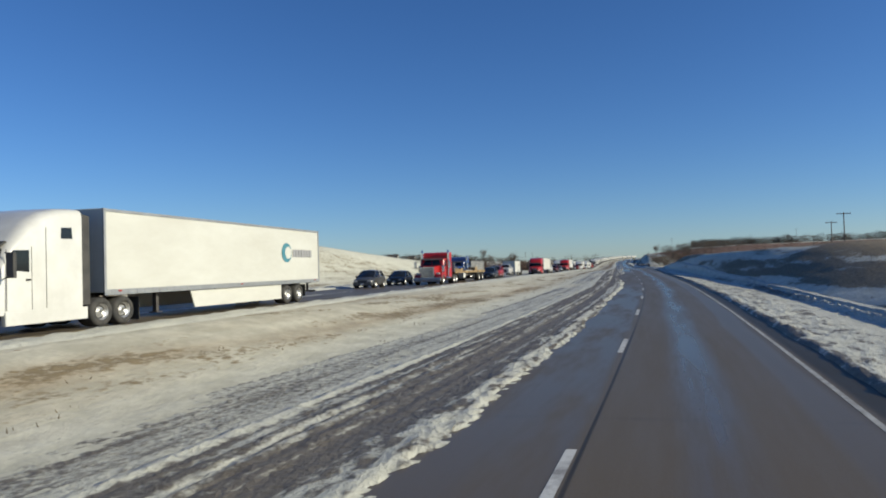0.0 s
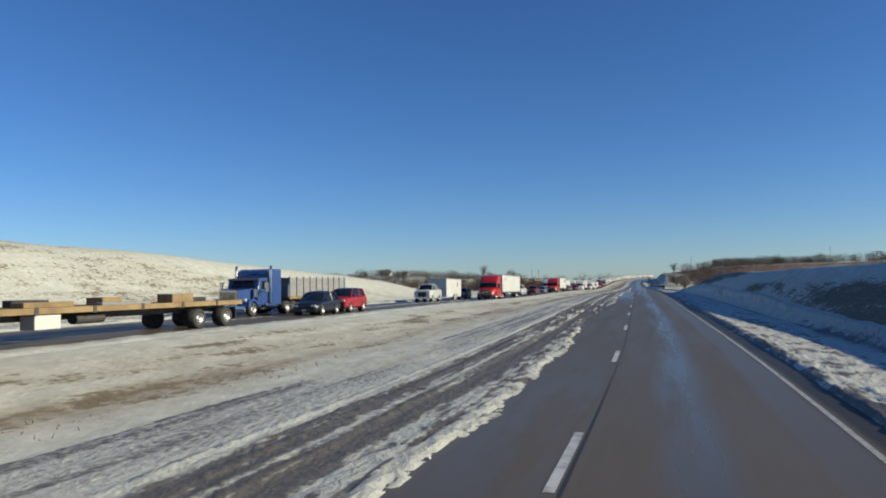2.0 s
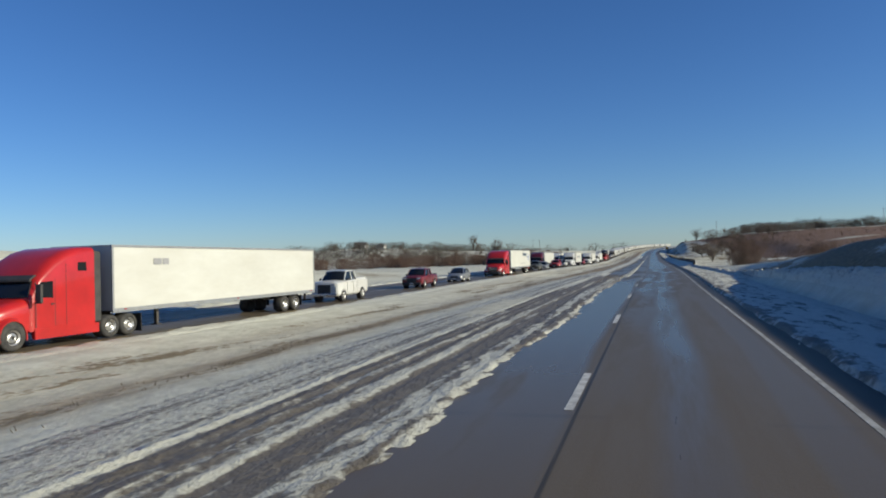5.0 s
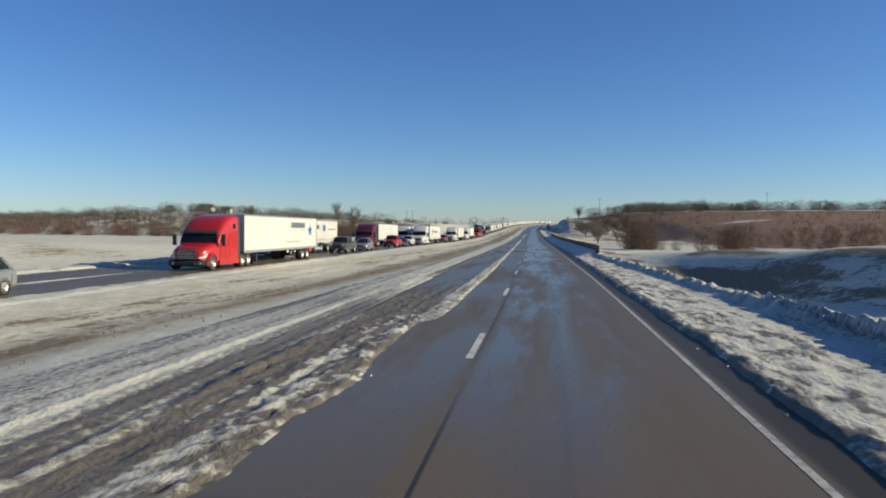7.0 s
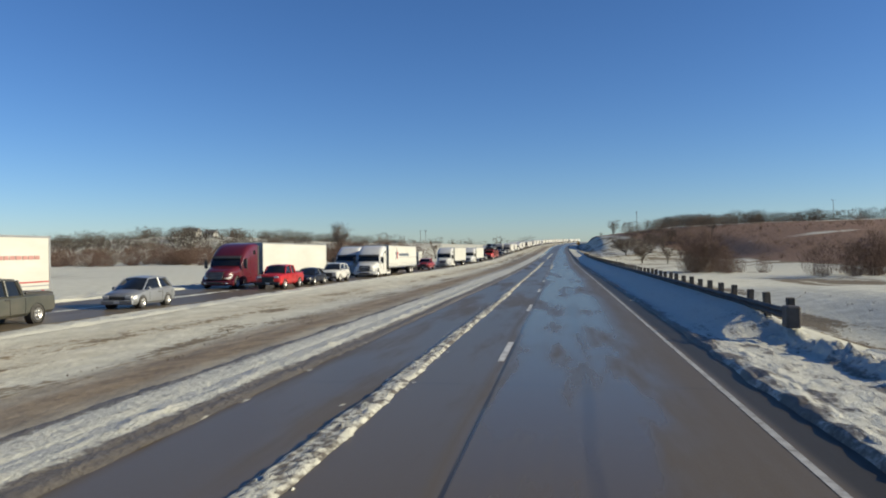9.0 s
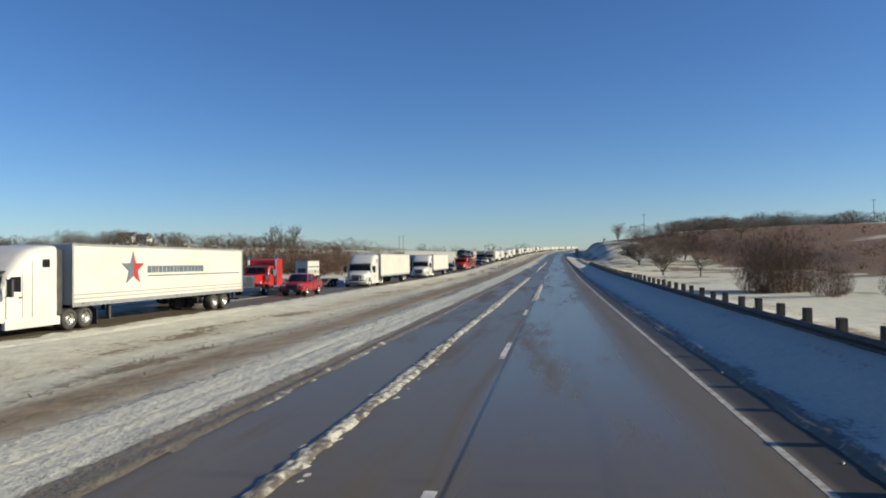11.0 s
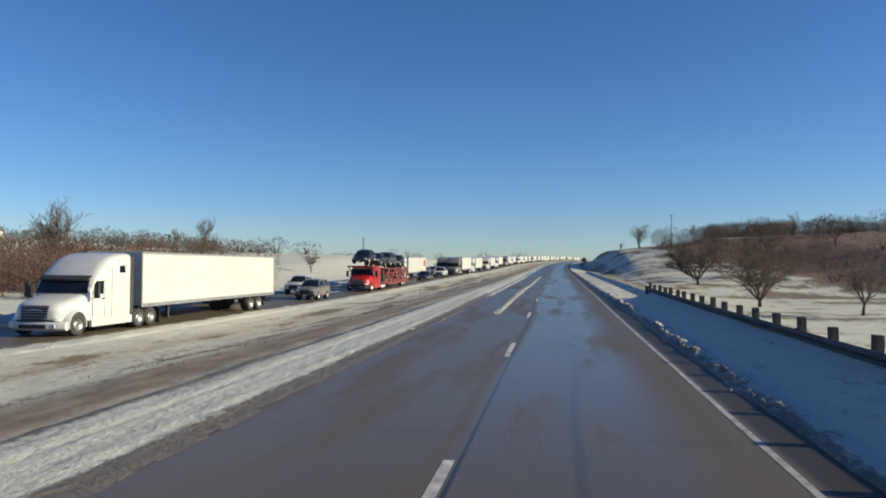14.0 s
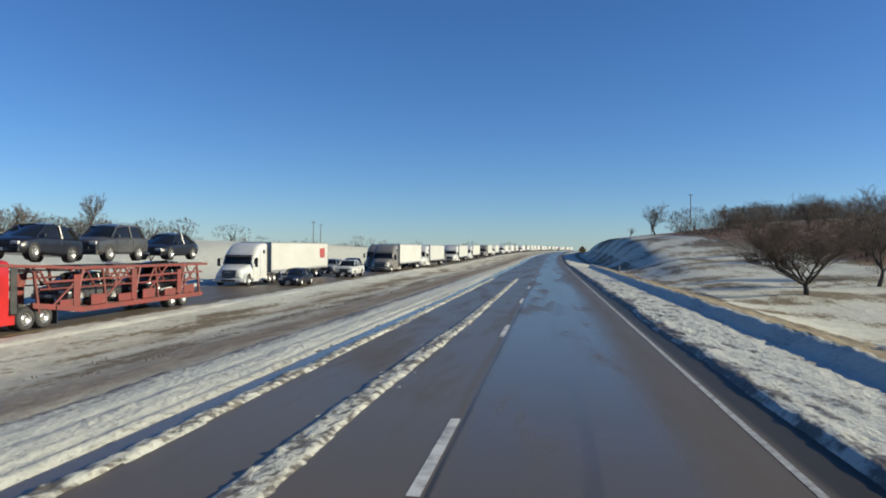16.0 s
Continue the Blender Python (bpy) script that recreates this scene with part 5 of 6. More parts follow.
        part("mirror", box((s * 1.5 - 0.11, o + door_y - 0.40, 1.75), (s * 1.5 + 0.11, o + door_y - 0.26, 2.5), 0.03), CHROME if style != "aero" else BLACK, root)
        tank = lathe([(o + 3.35, 0.02), (o + 3.35, 0.30), (o + 5.3, 0.30), (o + 5.3, 0.02)], 18, axis="y", centre=(s * 0.86, 0, 0.72))
        part("fuel_tank", tank, CHROME, root, "polished fuel tank")
        part("step", box((min(s * 0.9, s * 1.16), o + 2.55, 0.5), (max(s * 0.9, s * 1.16), o + 3.3, 0.56), 0.01), STEEL, root)
        flap = box((s * 1.0 - 0.3, o + axles[2] + 0.75, 0.12), (s * 1.0 + 0.3, o + axles[2] + 0.78, 0.95))
        part("mud_flap", flap, BLACK, root)
    bm = bmesh.new()
    for s in (1, -1):
        add_box(bm, (s * 0.43 - 0.06, o + 1.0, 0.62), (s * 0.43 + 0.06, o + 8.8, 0.90))
    for yy in (2.2, 4.0, 6.2, 7.4, 8.7):
        add_box(bm, (-0.42, o + yy - 0.06, 0.66), (0.42, o + yy + 0.06, 0.86))
    part("chassis", bm, STEEL, root)
    part("fifth_wheel", prism([(o + 7.0, 0.92), (o + 7.1, 1.08), (o + 7.8, 1.08), (o + 8.2, 0.92)], -0.45, 0.45, 0.03), STEEL, root)
    wheels(root, [o + a for a in axles[:1]], 1.05, 0.51, 0.29, True)
    wheels(root, [o + a for a in axles[1:]], 0.98, 0.51, 0.50, True)
    SIZE[:] = TRAILERS
    return back * TRACTORS[1]


def van_trailer(root, y0, paint=None, skirt=False, stripes=None, L=16.15, H=4.11, reefer=False):
    """A box trailer with rails, posts, undercarriage and tandem axles."""
    paint = paint or TRAILER_WHITE
    W, zb = 1.295, 1.17
    y1 = y0 + L
    part("box_body", box((-W, y0, zb), (W, y1, H), 0.025), paint, root)
    for s in (1, -1):
        bm = bmesh.new()
        add_box(bm, (s * W - 0.012, y0, H - 0.11), (s * W + 0.018, y1, H - 0.01))
        part("top_rail", bm, GALV, root)
        bm = bmesh.new()
        add_box(bm, (s * W - 0.012, y0, zb - 0.10), (s * W + 0.02, y1, zb + 0.10))
        for k in range(40):
            yy = y0 + 0.3 + k * (L - 0.6) / 39
            add_box(bm, (s * W + 0.018, yy - 0.02, zb - 0.08), (s * W + 0.026, yy + 0.02, zb + 0.08))
        part("bottom_rail", bm, GALV, root, "riveted aluminium bottom rail")
        for yy in (y0 + 0.03, y1 - 0.03):
            part("corner_post", box((s * W - 0.02, yy - 0.05, zb), (s * W + 0.022, yy + 0.05, H)), GALV, root)
        for k in range(3 if s > 0 else 0):
            part("marker_light", box((s * W + 0.015, y0 + 0.6 + k * (L - 1.2) / 2, zb + 0.015), (s * W + 0.045, y0 + 0.72 + k * (L - 1.2) / 2, zb + 0.06)), LAMP_RED, root)
        if skirt:
            part("side_skirt", prism([(y0 + 4.6, zb - 0.06), (y0 + 4.9, 0.34), (y1 - 4.2, 0.30), (y1 - 4.2, zb - 0.06)], min(s * 1.18, s * 1.22), max(s * 1.18, s * 1.22), 0.01), paint, root, "white aerodynamic side skirt")
        leg = box((s * 0.9 - 0.07, y0 + 3.0, 0.3), (s * 0.9 + 0.07, y0 + 3.14, zb), 0.01)
        add_box(leg, (s * 0.9 - 0.14, y0 + 2.92, 0.26), (s * 0.9 + 0.14, y0 + 3.22, 0.30))
        part("landing_leg", leg, STEEL, root)
        part("mud_flap", box((s * 0.98 - 0.26, y1 - 1.62, 0.30), (s * 0.98 + 0.26, y1 - 1.6, 0.98)), BLACK, root)
        part("tail_light", box((s * 1.05 - 0.12, y1 - 0.01, zb - 0.05), (s * 1.05 + 0.12, y1 + 0.03, zb + 0.07)), LAMP_RED, root)
    for k, (z, h, m) in enumerate(stripes or ()):
        part("stripe", box((W + 0.001, y0 + 0.05, z), (W + 0.012, y1 - 0.05, z + h)), m, root)
    if reefer:
        part("cooling_unit", box((-0.95, y0 - 0.45, 2.2), (0.95, y0 + 0.01, H - 0.15), 0.08), CAB_WHITE, root)
    for s in (1, -1):
        part("slider_rail", box((s * 0.5 - 0.05, y1 - 4.6, 0.82), (s * 0.5 + 0.05, y1 - 0.6, zb)), STEEL, root)
    for k in range(9):
        yy = y0 + 0.8 + k * (L - 1.6) / 8
        part("crossmember", box((-W + 0.05, yy - 0.05, zb - 0.12), (W - 0.05, yy + 0.05, zb)), STEEL, root)
    bm = bmesh.new()
    add_box(bm, (-1.1, y1 - 0.06, 0.5), (1.1, y1 + 0.02, 0.6))
    for s in (1, -1):
        add_box(bm, (s * 0.7 - 0.05, y1 - 0.06, 0.55), (s * 0.7 + 0.05, y1 + 0.0, zb))
    part("rear_guard", bm, STEEL, root)
    for x in (-0.62, 0.62):
        part("rear_door", box((x - 0.6, y1, zb + 0.06), (x + 0.6, y1 + 0.03, H - 0.08)), paint, root)
    wheels(root, (y1 - 3.55, y1 - 2.3), 0.98, 0.51, 0.5, True)


def bars(root, name, y, z, widths, height, material, gap=0.08, x=1.312, label="bar of unreadable lettering"):
    """Plain bars that stand for lettering on a trailer's side (reading runs towards +y)."""
    bm = bmesh.new()
    for w in widths:
        add_box(bm, (x - 0.008, y, z), (x + 0.004, y + w, z + height))
        y += w + gap
    SIZE[:] = TRAILERS
    part(name, bm, material, root, label)
    SIZE[:] = CARS


def star_shape(root, y, z, r, material, points=5, inner=0.42, x=1.314):
    bm = bmesh.new()
    vs = []
    for k in range(points * 2):
        a = math.pi / 2 + k * math.pi / points
        q = r if k % 2 == 0 else r * inner
        vs.append((y + q * math.cos(a), z + q * math.sin(a)))
    loft([[(x, a, b) for a, b in vs], [(x - 0.01, a, b) for a, b in vs]], bm)
    SIZE[:] = TRAILERS
    part("star_emblem", bm, material, root, "five-pointed star emblem")
    SIZE[:] = CARS


def disc_shape(root, y, z, r, material, name="round_emblem", x=1.314):
    SIZE[:] = TRAILERS
    part(name, lathe([(x - 0.01, r), (x, r)], 24, centre=(0, y, z)), material, root, "round emblem")
    SIZE[:] = CARS


def semi(name, lane, y, label, cab=CAB_WHITE, style="aero", gap=0.62, trim=CHROME, **kw):
    root = tagged(new(name), label, "truck", "stopped traffic")
    back = tractor(root, cab, style, trim=trim)
    van_trailer(root, back + gap, **kw)
    SIZE[:] = CARS
    return set_vehicle(root, lane, y), back + gap


SIZE[:] = CARS

# near lane and far lane, in the order in which they stand
r, t0 = semi("semi_truck", NEAR_LANE, 13.2, "white semi-truck with skirted white van trailer and round teal emblem", skirt=True)
disc_shape(r, t0 + 12.4, 2.75, 0.52, TEAL)
disc_shape(r, t0 + 12.55, 2.75, 0.33, TRAILER_WHITE, "emblem_centre", 1.318)
bars(r, "lettering", t0 + 13.05, 2.52, (0.3, 0.26, 0.28, 0.24, 0.3, 0.26, 0.24), 0.42, LOGO_GREY, 0.05)

set_vehicle(car("hatchback", "hatch", CAR_GREY, "dark grey hatchback stopped on the wet opposite carriageway"), FAR_LANE, 57.8)
set_vehicle(car("sedan", "sedan", CAR_BLACK, "black sedan stopped beside a red truck"), FAR_LANE, 67.0)


def flatbed(root, y0, L=13.6, load="timber"):
    part("deck", box((-1.28, y0, 1.20), (1.28, y0 + L, 1.36), 0.02), DECK, root, "weathered yellow-brown wooden deck")
    for s in (1, -1):
        part("side_rail", box((s * 1.28 - 0.02, y0, 1.14), (s * 1.28 + 0.04, y0 + L, 1.38), 0.01), DECK, root)
        part("main_beam", prism([(y0 + 0.3, 1.18), (y0 + 0.3, 0.98), (y0 + 3.5, 0.86), (y0 + L - 0.3, 0.80), (y0 + L - 0.3, 1.18)], s * 0.5 - 0.06, s * 0.5 + 0.06, 0.0), STEEL, root)
        part("landing_leg", box((s * 0.9 - 0.07, y0 + 2.8, 0.3), (s * 0.9 + 0.07, y0 + 2.94, 1.2), 0.01), STEEL, root)
        part("mud_flap", box((s * 0.98 - 0.24, y0 + L - 0.45, 0.34), (s * 0.98 + 0.24, y0 + L - 0.42, 1.0)), BLACK, root)
    part("headboard", box((-1.25, y0 - 0.02, 1.3), (1.25, y0 + 0.06, 2.3), 0.02), GALV, root)
    part("toolbox", box((0.7, y0 + 4.2, 0.55), (1.25, y0 + 5.3, 1.1), 0.03), TRAILER_WHITE, root, "pale side toolbox")
    wheels(root, (y0 + L - 3.4, y0 + L - 1.2), 0.98, 0.51, 0.5, True)


r = tagged(new("flatbed_truck"), "red long-nosed semi-truck with chrome stacks pulling an almost empty flatbed", "truck", "stopped traffic")
back = tractor(r, CAB_RED, "classic", trim=GALV)
flatbed(r, back + 0.9, 16.8)
bm = bmesh.new()
for k in range(4):
    add_box(bm, (-1.1, back + 1.9 + k * 0.5, 1.36), (1.1, back + 2.2 + k * 0.5, 1.66), 0.02)
part("timber_stack", bm, DECK, r, "short stack of timber")
for k, (x, y, w, l, h) in enumerate(((0.5, 5.2, 0.5, 2.2, 0.22), (-0.6, 6.0, 0.4, 1.6, 0.30), (0.75, 8.6, 0.3, 2.8, 0.14), (-0.2, 9.6, 0.7, 1.1, 0.34), (0.1, 15.0, 0.8, 1.0, 0.24))):
    part("dunnage_bundle", box((x - w / 2, back + y, 1.36), (x + w / 2, back + y + l, 1.36 + h), 0.03), (DECK, BLACK, PLANK)[k % 3], r)
for k in range(6):
    part("stake_pocket", box((1.30, back + 2.4 + k * 2.6, 1.10), (1.35, back + 2.55 + k * 2.6, 1.40), 0.01), STEEL, r)
part("air_tank", lathe([(back + 7.2, 0.02), (back + 7.2, 0.20), (back + 8.6, 0.20), (back + 8.6, 0.02)], 12, axis="y", centre=(0.85, 0, 0.85)), STEEL, r)
part("timber_block", box((0.4, back + 12.5, 1.36), (1.1, back + 14.0, 1.80), 0.03), DECK, r)
SIZE[:] = CARS
set_vehicle(r, NEAR_LANE, 62.9)

set_vehicle(car("hatchback", "hatch", CAR_BLACK, "black hatchback stopped behind a flatbed trailer"), NEAR_LANE, 95.2)
r = tagged(new("stake_truck"), "blue long-nosed semi-truck pulling a slatted grey livestock trailer", "truck", "stopped traffic")
back = tractor(r, CAB_BLUE, "classic")
y0 = back + 0.9
flatbed(r, y0, 9.8)
for s in (1, -1):
    for k in range(9):
        part("stake_panel", box((s * 1.24 - 0.03, y0 + 0.2 + k * 1.08, 1.36), (s * 1.24 + 0.03, y0 + 1.12 + k * 1.08, 2.85), 0.02), PLANK, r)
    for k in range(10):
        part("stake_post", box((s * 1.27 - 0.05, y0 + 0.08 + k * 1.08, 1.3), (s * 1.27 + 0.05, y0 + 0.18 + k * 1.08, 2.95), 0.01), GALV, r)
part("front_gate", box((-1.24, y0 + 0.1, 1.36), (1.24, y0 + 0.16, 2.85)), PLANK, r)
SIZE[:] = CARS
set_vehicle(r, FAR_LANE, 93.4)
set_vehicle(car("suv", "suv", CAR_RED, "bright red boxy off-road vehicle with a black top", roof=CAR_BLACK), NEAR_LANE, 99.8)

set_vehicle(car("pickup_truck", "truck", CAB_WHITE, "white pickup truck with a dark bed towing a trailer", "pickup"), FAR_LANE + 0.8, 133.2)
r = tagged(new("cargo_trailer"), "white enclosed cargo trailer hitched to a white pickup", "trailer", "stopped traffic")
part("box_body", box((-1.2, 1.0, 0.55), (1.2, 10.2, 2.95), 0.05), TRAILER_WHITE, r)
part("roof_cap", box((-1.22, 0.96, 2.93), (1.22, 10.24, 3.0), 0.02), GALV, r)
for s in (1, -1):
    part("fender", prism([(5.0, 0.5), (5.1, 0.95), (7.0, 0.95), (7.1, 0.5)], min(s * 1.18, s * 1.36), max(s * 1.18, s * 1.36), 0.03), GALV, r)
part("drawbar", prism([(-0.5, 0.5), (1.1, 0.5), (1.1, 0.62), (-0.5, 0.62)], -0.12, 0.12, 0.0), STEEL, r)
part("side_window", box((1.19, 7.4, 1.9), (1.215, 7.9, 2.5), 0.01), GLASS, r)
wheels(r, (5.6, 6.5), 1.12, 0.36, 0.22)
set_vehicle(r, FAR_LANE + 0.8, 139.1)
set_vehicle(car("suv", "suv", CAR_GREY, "dark grey sport utility vehicle in queueing traffic"), FAR_LANE, 155.0)

r, t0 = semi("semi_truck", NEAR_LANE, 152.6, "red aerodynamic semi-truck with a plain white van trailer", CAB_RED, L=17.2)
bars(r, "lettering", t0 + 2.4, 3.2, (0.5, 0.4), 0.3, LOGO_GREY)
set_vehicle(car("pickup_truck", "truck", CAB_WHITE, "white extended-cab pickup truck stopped on the wet road", "pickup", bed=CAB_WHITE), NEAR_LANE, 179.3)
set_vehicle(car("pickup_truck", "pickup", CAR_WINE, "dark red crew-cab pickup truck with tinted windows", "pickup", bed=CAR_BLACK), NEAR_LANE, 197.0)
set_vehicle(car("hatchback", "hatch", CAR_SILVER, "silver hatchback stopped in queueing traffic"), NEAR_LANE, 211.0)

r, t0 = semi("semi_truck", NEAR_LANE, 230.0, "red aerodynamic semi-truck with a white trailer marked by a blue star", CAB_RED)
star_shape(r, t0 + 14.3, 2.85, 0.72, LOGO_BLUE)
bars(r, "lettering", t0 + 9.5, 3.1, (0.30, 0.38, 0.36, 0.34, 0.30, 0.36, 0.38, 0.34), 0.50, LOGO_SLATE, 0.09)
bars(r, "lettering", t0 + 11.8, 2.86, (1.4,), 0.08, LOGO_GREY)
bars(r, "small_print", t0 + 8.2, 1.75, (0.5, 0.6, 0.4, 0.5, 0.7, 0.4), 0.10, LOGO_GREY)
SIZE[:] = TRAILERS
part("tool_box", box((0.8, t0 + 14.2, 0.75), (1.28, t0 + 14.9, 1.1), 0.02), LOGO_RED, r)
SIZE[:] = CARS
r, t0 = semi("semi_truck", FAR_LANE + 0.5, 251.0, "white semi-truck with a white van trailer, shield emblem and thin stripes", stripes=((1.62, 0.07, LOGO_RED), (1.42, 0.07, LOGO_GREY)))
bars(r, "lettering", t0 + 6.2, 3.0, (0.42, 0.30, 0.2, 0.30, 0.30, 0.28, 0.18, 0.2), 0.50, LOGO_SLATE, 0.06)
SIZE[:] = TRAILERS
part("shield_emblem", prism([(t0 + 10.2, 3.5), (t0 + 10.2, 2.9), (t0 + 10.7, 2.55), (t0 + 11.2, 2.9), (t0 + 11.2, 3.5)], 1.30, 1.314, 0.0), LOGO_BLUE, r, "blue shield emblem")
SIZE[:] = CARS
bars(r, "lettering", t0 + 12.2, 2.85, (0.34, 0.3, 0.32, 0.28, 0.3, 0.36, 0.3, 0.34, 0.3), 0.20, LOGO_ROSE, 0.05)
set_vehicle(car("pickup_truck", "pickup", CAR_GREEN, "dark olive-grey pickup truck", "pickup"), NEAR_LANE, 263.6)
set_vehicle(car("hatchback", "hatch", CAR_SILVER, "pale silver-blue hatchback stopped on the wet road"), NEAR_LANE, 274.0)
semi("semi_truck", FAR_LANE, 292.5, "maroon aerodynamic semi-truck with a white van trailer", CAB_MAROON)
set_vehicle(car("pickup_truck", "pickup", CAB_RED, "bright red pickup truck", "pickup"), NEAR_LANE, 292.0)
set_vehicle(car("sedan", "sedan", CAR_BLACK, "black sedan between pickups"), NEAR_LANE, 298.8)
set_vehicle(car("suv", "suv", CAB_WHITE, "white sport utility vehicle"), NEAR_LANE, 305.6)
r, t0 = semi("semi_truck", NEAR_LANE, 318.0, "white aerodynamic semi-truck with a red star emblem on its trailer", stripes=((1.62, 0.05, LOGO_GREY), (1.42, 0.05, LOGO_GREY)))
star_shape(r, t0 + 4.3, 2.85, 0.95, LOGO_RED, inner=0.40)
half = [(t0 + 4.3 + q * math.cos(a), 2.85 + q * math.sin(a)) for a, q in ((math.pi / 2 + k * math.pi / 5, 0.95 if k % 2 == 0 else 0.38) for k in range(6))]
SIZE[:] = TRAILERS
part("star_shadow_half", loft([[(1.318, a, b) for a, b in half], [(1.308, a, b) for a, b in half]]), LOGO_SLATE, r, "dark half of the star emblem")
SIZE[:] = CARS
bars(r, "lettering", t0 + 5.5, 2.62, (0.34, 0.3, 0.16, 0.3, 0.3, 0.26, 0.3, 0.24, 0.16, 0.36, 0.4, 0.3, 0.3, 0.3, 0.2, 0.3), 0.38, LOGO_SLATE, 0.07)
bars(r, "underline", t0 + 5.5, 2.42, (10.2,), 0.06, LOGO_SLATE)
semi("semi_truck", FAR_LANE, 324.0, "white semi-truck in the far lane")

r = tagged(new("lowboy_truck"), "red long-nosed semi-truck pulling a low trailer with a white generator", "truck", "stopped traffic")
back = tractor(r, CAB_RED, "classic", trim=GALV)
y0 = back + 0.6
part("deck", box((-1.25, y0 + 2.6, 0.46), (1.25, y0 + 11.6, 0.62), 0.02), STEEL, r)
part("gooseneck", prism([(y0 - 0.4, 1.0), (y0 - 0.4, 1.4), (y0 + 2.4, 1.4), (y0 + 3.1, 0.62), (y0 + 2.7, 0.46), (y0 + 2.0, 1.0)], -0.7, 0.7, 0.04), STEEL, r)
for s in (1, -1):
    part("side_beam", box((s * 1.25 - 0.04, y0 + 2.6, 0.34), (s * 1.25 + 0.04, y0 + 11.6, 0.64)), BLACK, r)
part("rear_deck", prism([(y0 + 11.4, 0.5), (y0 + 12.0, 1.0), (y0 + 15.7, 1.0), (y0 + 15.7, 0.78), (y0 + 12.2, 0.78), (y0 + 11.7, 0.42)], -1.25, 1.25, 0.03), BLACK, r)
wheels(r, (y0 + 12.7, y0 + 13.9, y0 + 15.1), 0.98, 0.42, 0.5, True)
SIZE[:] = CARS
set_vehicle(r, FAR_LANE, 353.0)
r = tagged(new("generator"), "towable white generator on tandem wheels, loaded on a low trailer", "generator")
part("housing", box((-0.66, 0.0, 0.80), (0.66, 4.0, 2.42), 0.06), TRAILER_WHITE, r)
part("roof_lip", box((-0.69, -0.03, 2.38), (0.69, 4.03, 2.46), 0.02), GALV, r)
part("belt_seam", box((0.655, 0.05, 1.74), (0.672, 3.95, 1.84)), BLACK, r)
for k in range(4):
    part("louvre_panel", box((0.655, 0.3 + k * 0.95, 1.10), (0.675, 0.85 + k * 0.95, 1.42), 0.01), GALV if k != 2 else BLACK, r)
part("front_vent", box((-0.42, -0.02, 1.0), (0.42, 0.01, 1.65), 0.01), STEEL, r)
part("chassis", box((-0.56, -0.3, 0.58), (0.56, 4.3, 0.80), 0.02), BLACK, r)
part("drawbar", prism([(-1.3, 0.42), (-1.3, 0.56), (-0.2, 0.74), (-0.2, 0.6)], -0.08, 0.08, 0.01), BLACK, r)
part("jack_stand", box((-0.06, -1.1, 0.0), (0.06, -0.98, 0.62), 0.01), STEEL, r)
for s in (1, -1):
    part("mudguard", prism([(2.35, 0.70), (2.5, 0.84), (4.2, 0.84), (4.35, 0.70), (4.15, 0.78), (2.55, 0.78)], s * 0.72 - 0.13, s * 0.72 + 0.13, 0.01), BLACK, r)
wheels(r, (2.9, 3.78), 0.72, 0.34, 0.22)
r.matrix_basis = pose(float(opp_x(366)) - 23.15, 365.0, float(opp_z(366)) + 0.545)
set_vehicle(car("pickup_truck", "pickup", CAR_RED, "red pickup truck with an open bed", "pickup"), NEAR_LANE, 351.8)


def grille_guard(root):
    SIZE[:] = TRACTORS
    bm = bmesh.new()
    for s in (1, -1):
        rod(bm, (s * 0.42, -0.16, 0.36), (s * 0.42, -0.14, 1.5), 0.045)
        rod(bm, (s * 1.1, -0.10, 0.5), (s * 1.1, 0.0, 1.25), 0.045)
    for z in (0.5, 0.85, 1.25):
        rod(bm, (-1.1, -0.13, z), (1.1, -0.13, z), 0.035)
    part("grille_guard", bm, GALV, root, "tubular steel grille guard")
    SIZE[:] = CARS


r, t0 = semi("semi_truck", NEAR_LANE, 370.3, "white aerodynamic semi-truck with a tubular grille guard and plain white trailer", reefer=True)
grille_guard(r)
white_semi, t0 = semi("semi_truck", NEAR_LANE, 405.3, "white aerodynamic semi-truck with a plain white van trailer")
semi("semi_truck", FAR_LANE, 412.5, "black semi-truck with a white van trailer in the far lane", CAR_BLACK)
set_vehicle(car("suv", "suv", CAR_DUST, "dusty grey sport utility vehicle stopped on the wet road"), NEAR_LANE, 437.0)


set_vehicle(car("pickup_truck", "pickup", CAB_WHITE, "white pickup truck stopped beside a dusty grey vehicle", "pickup", bed=CAR_BLACK), FAR_LANE, 445.8)


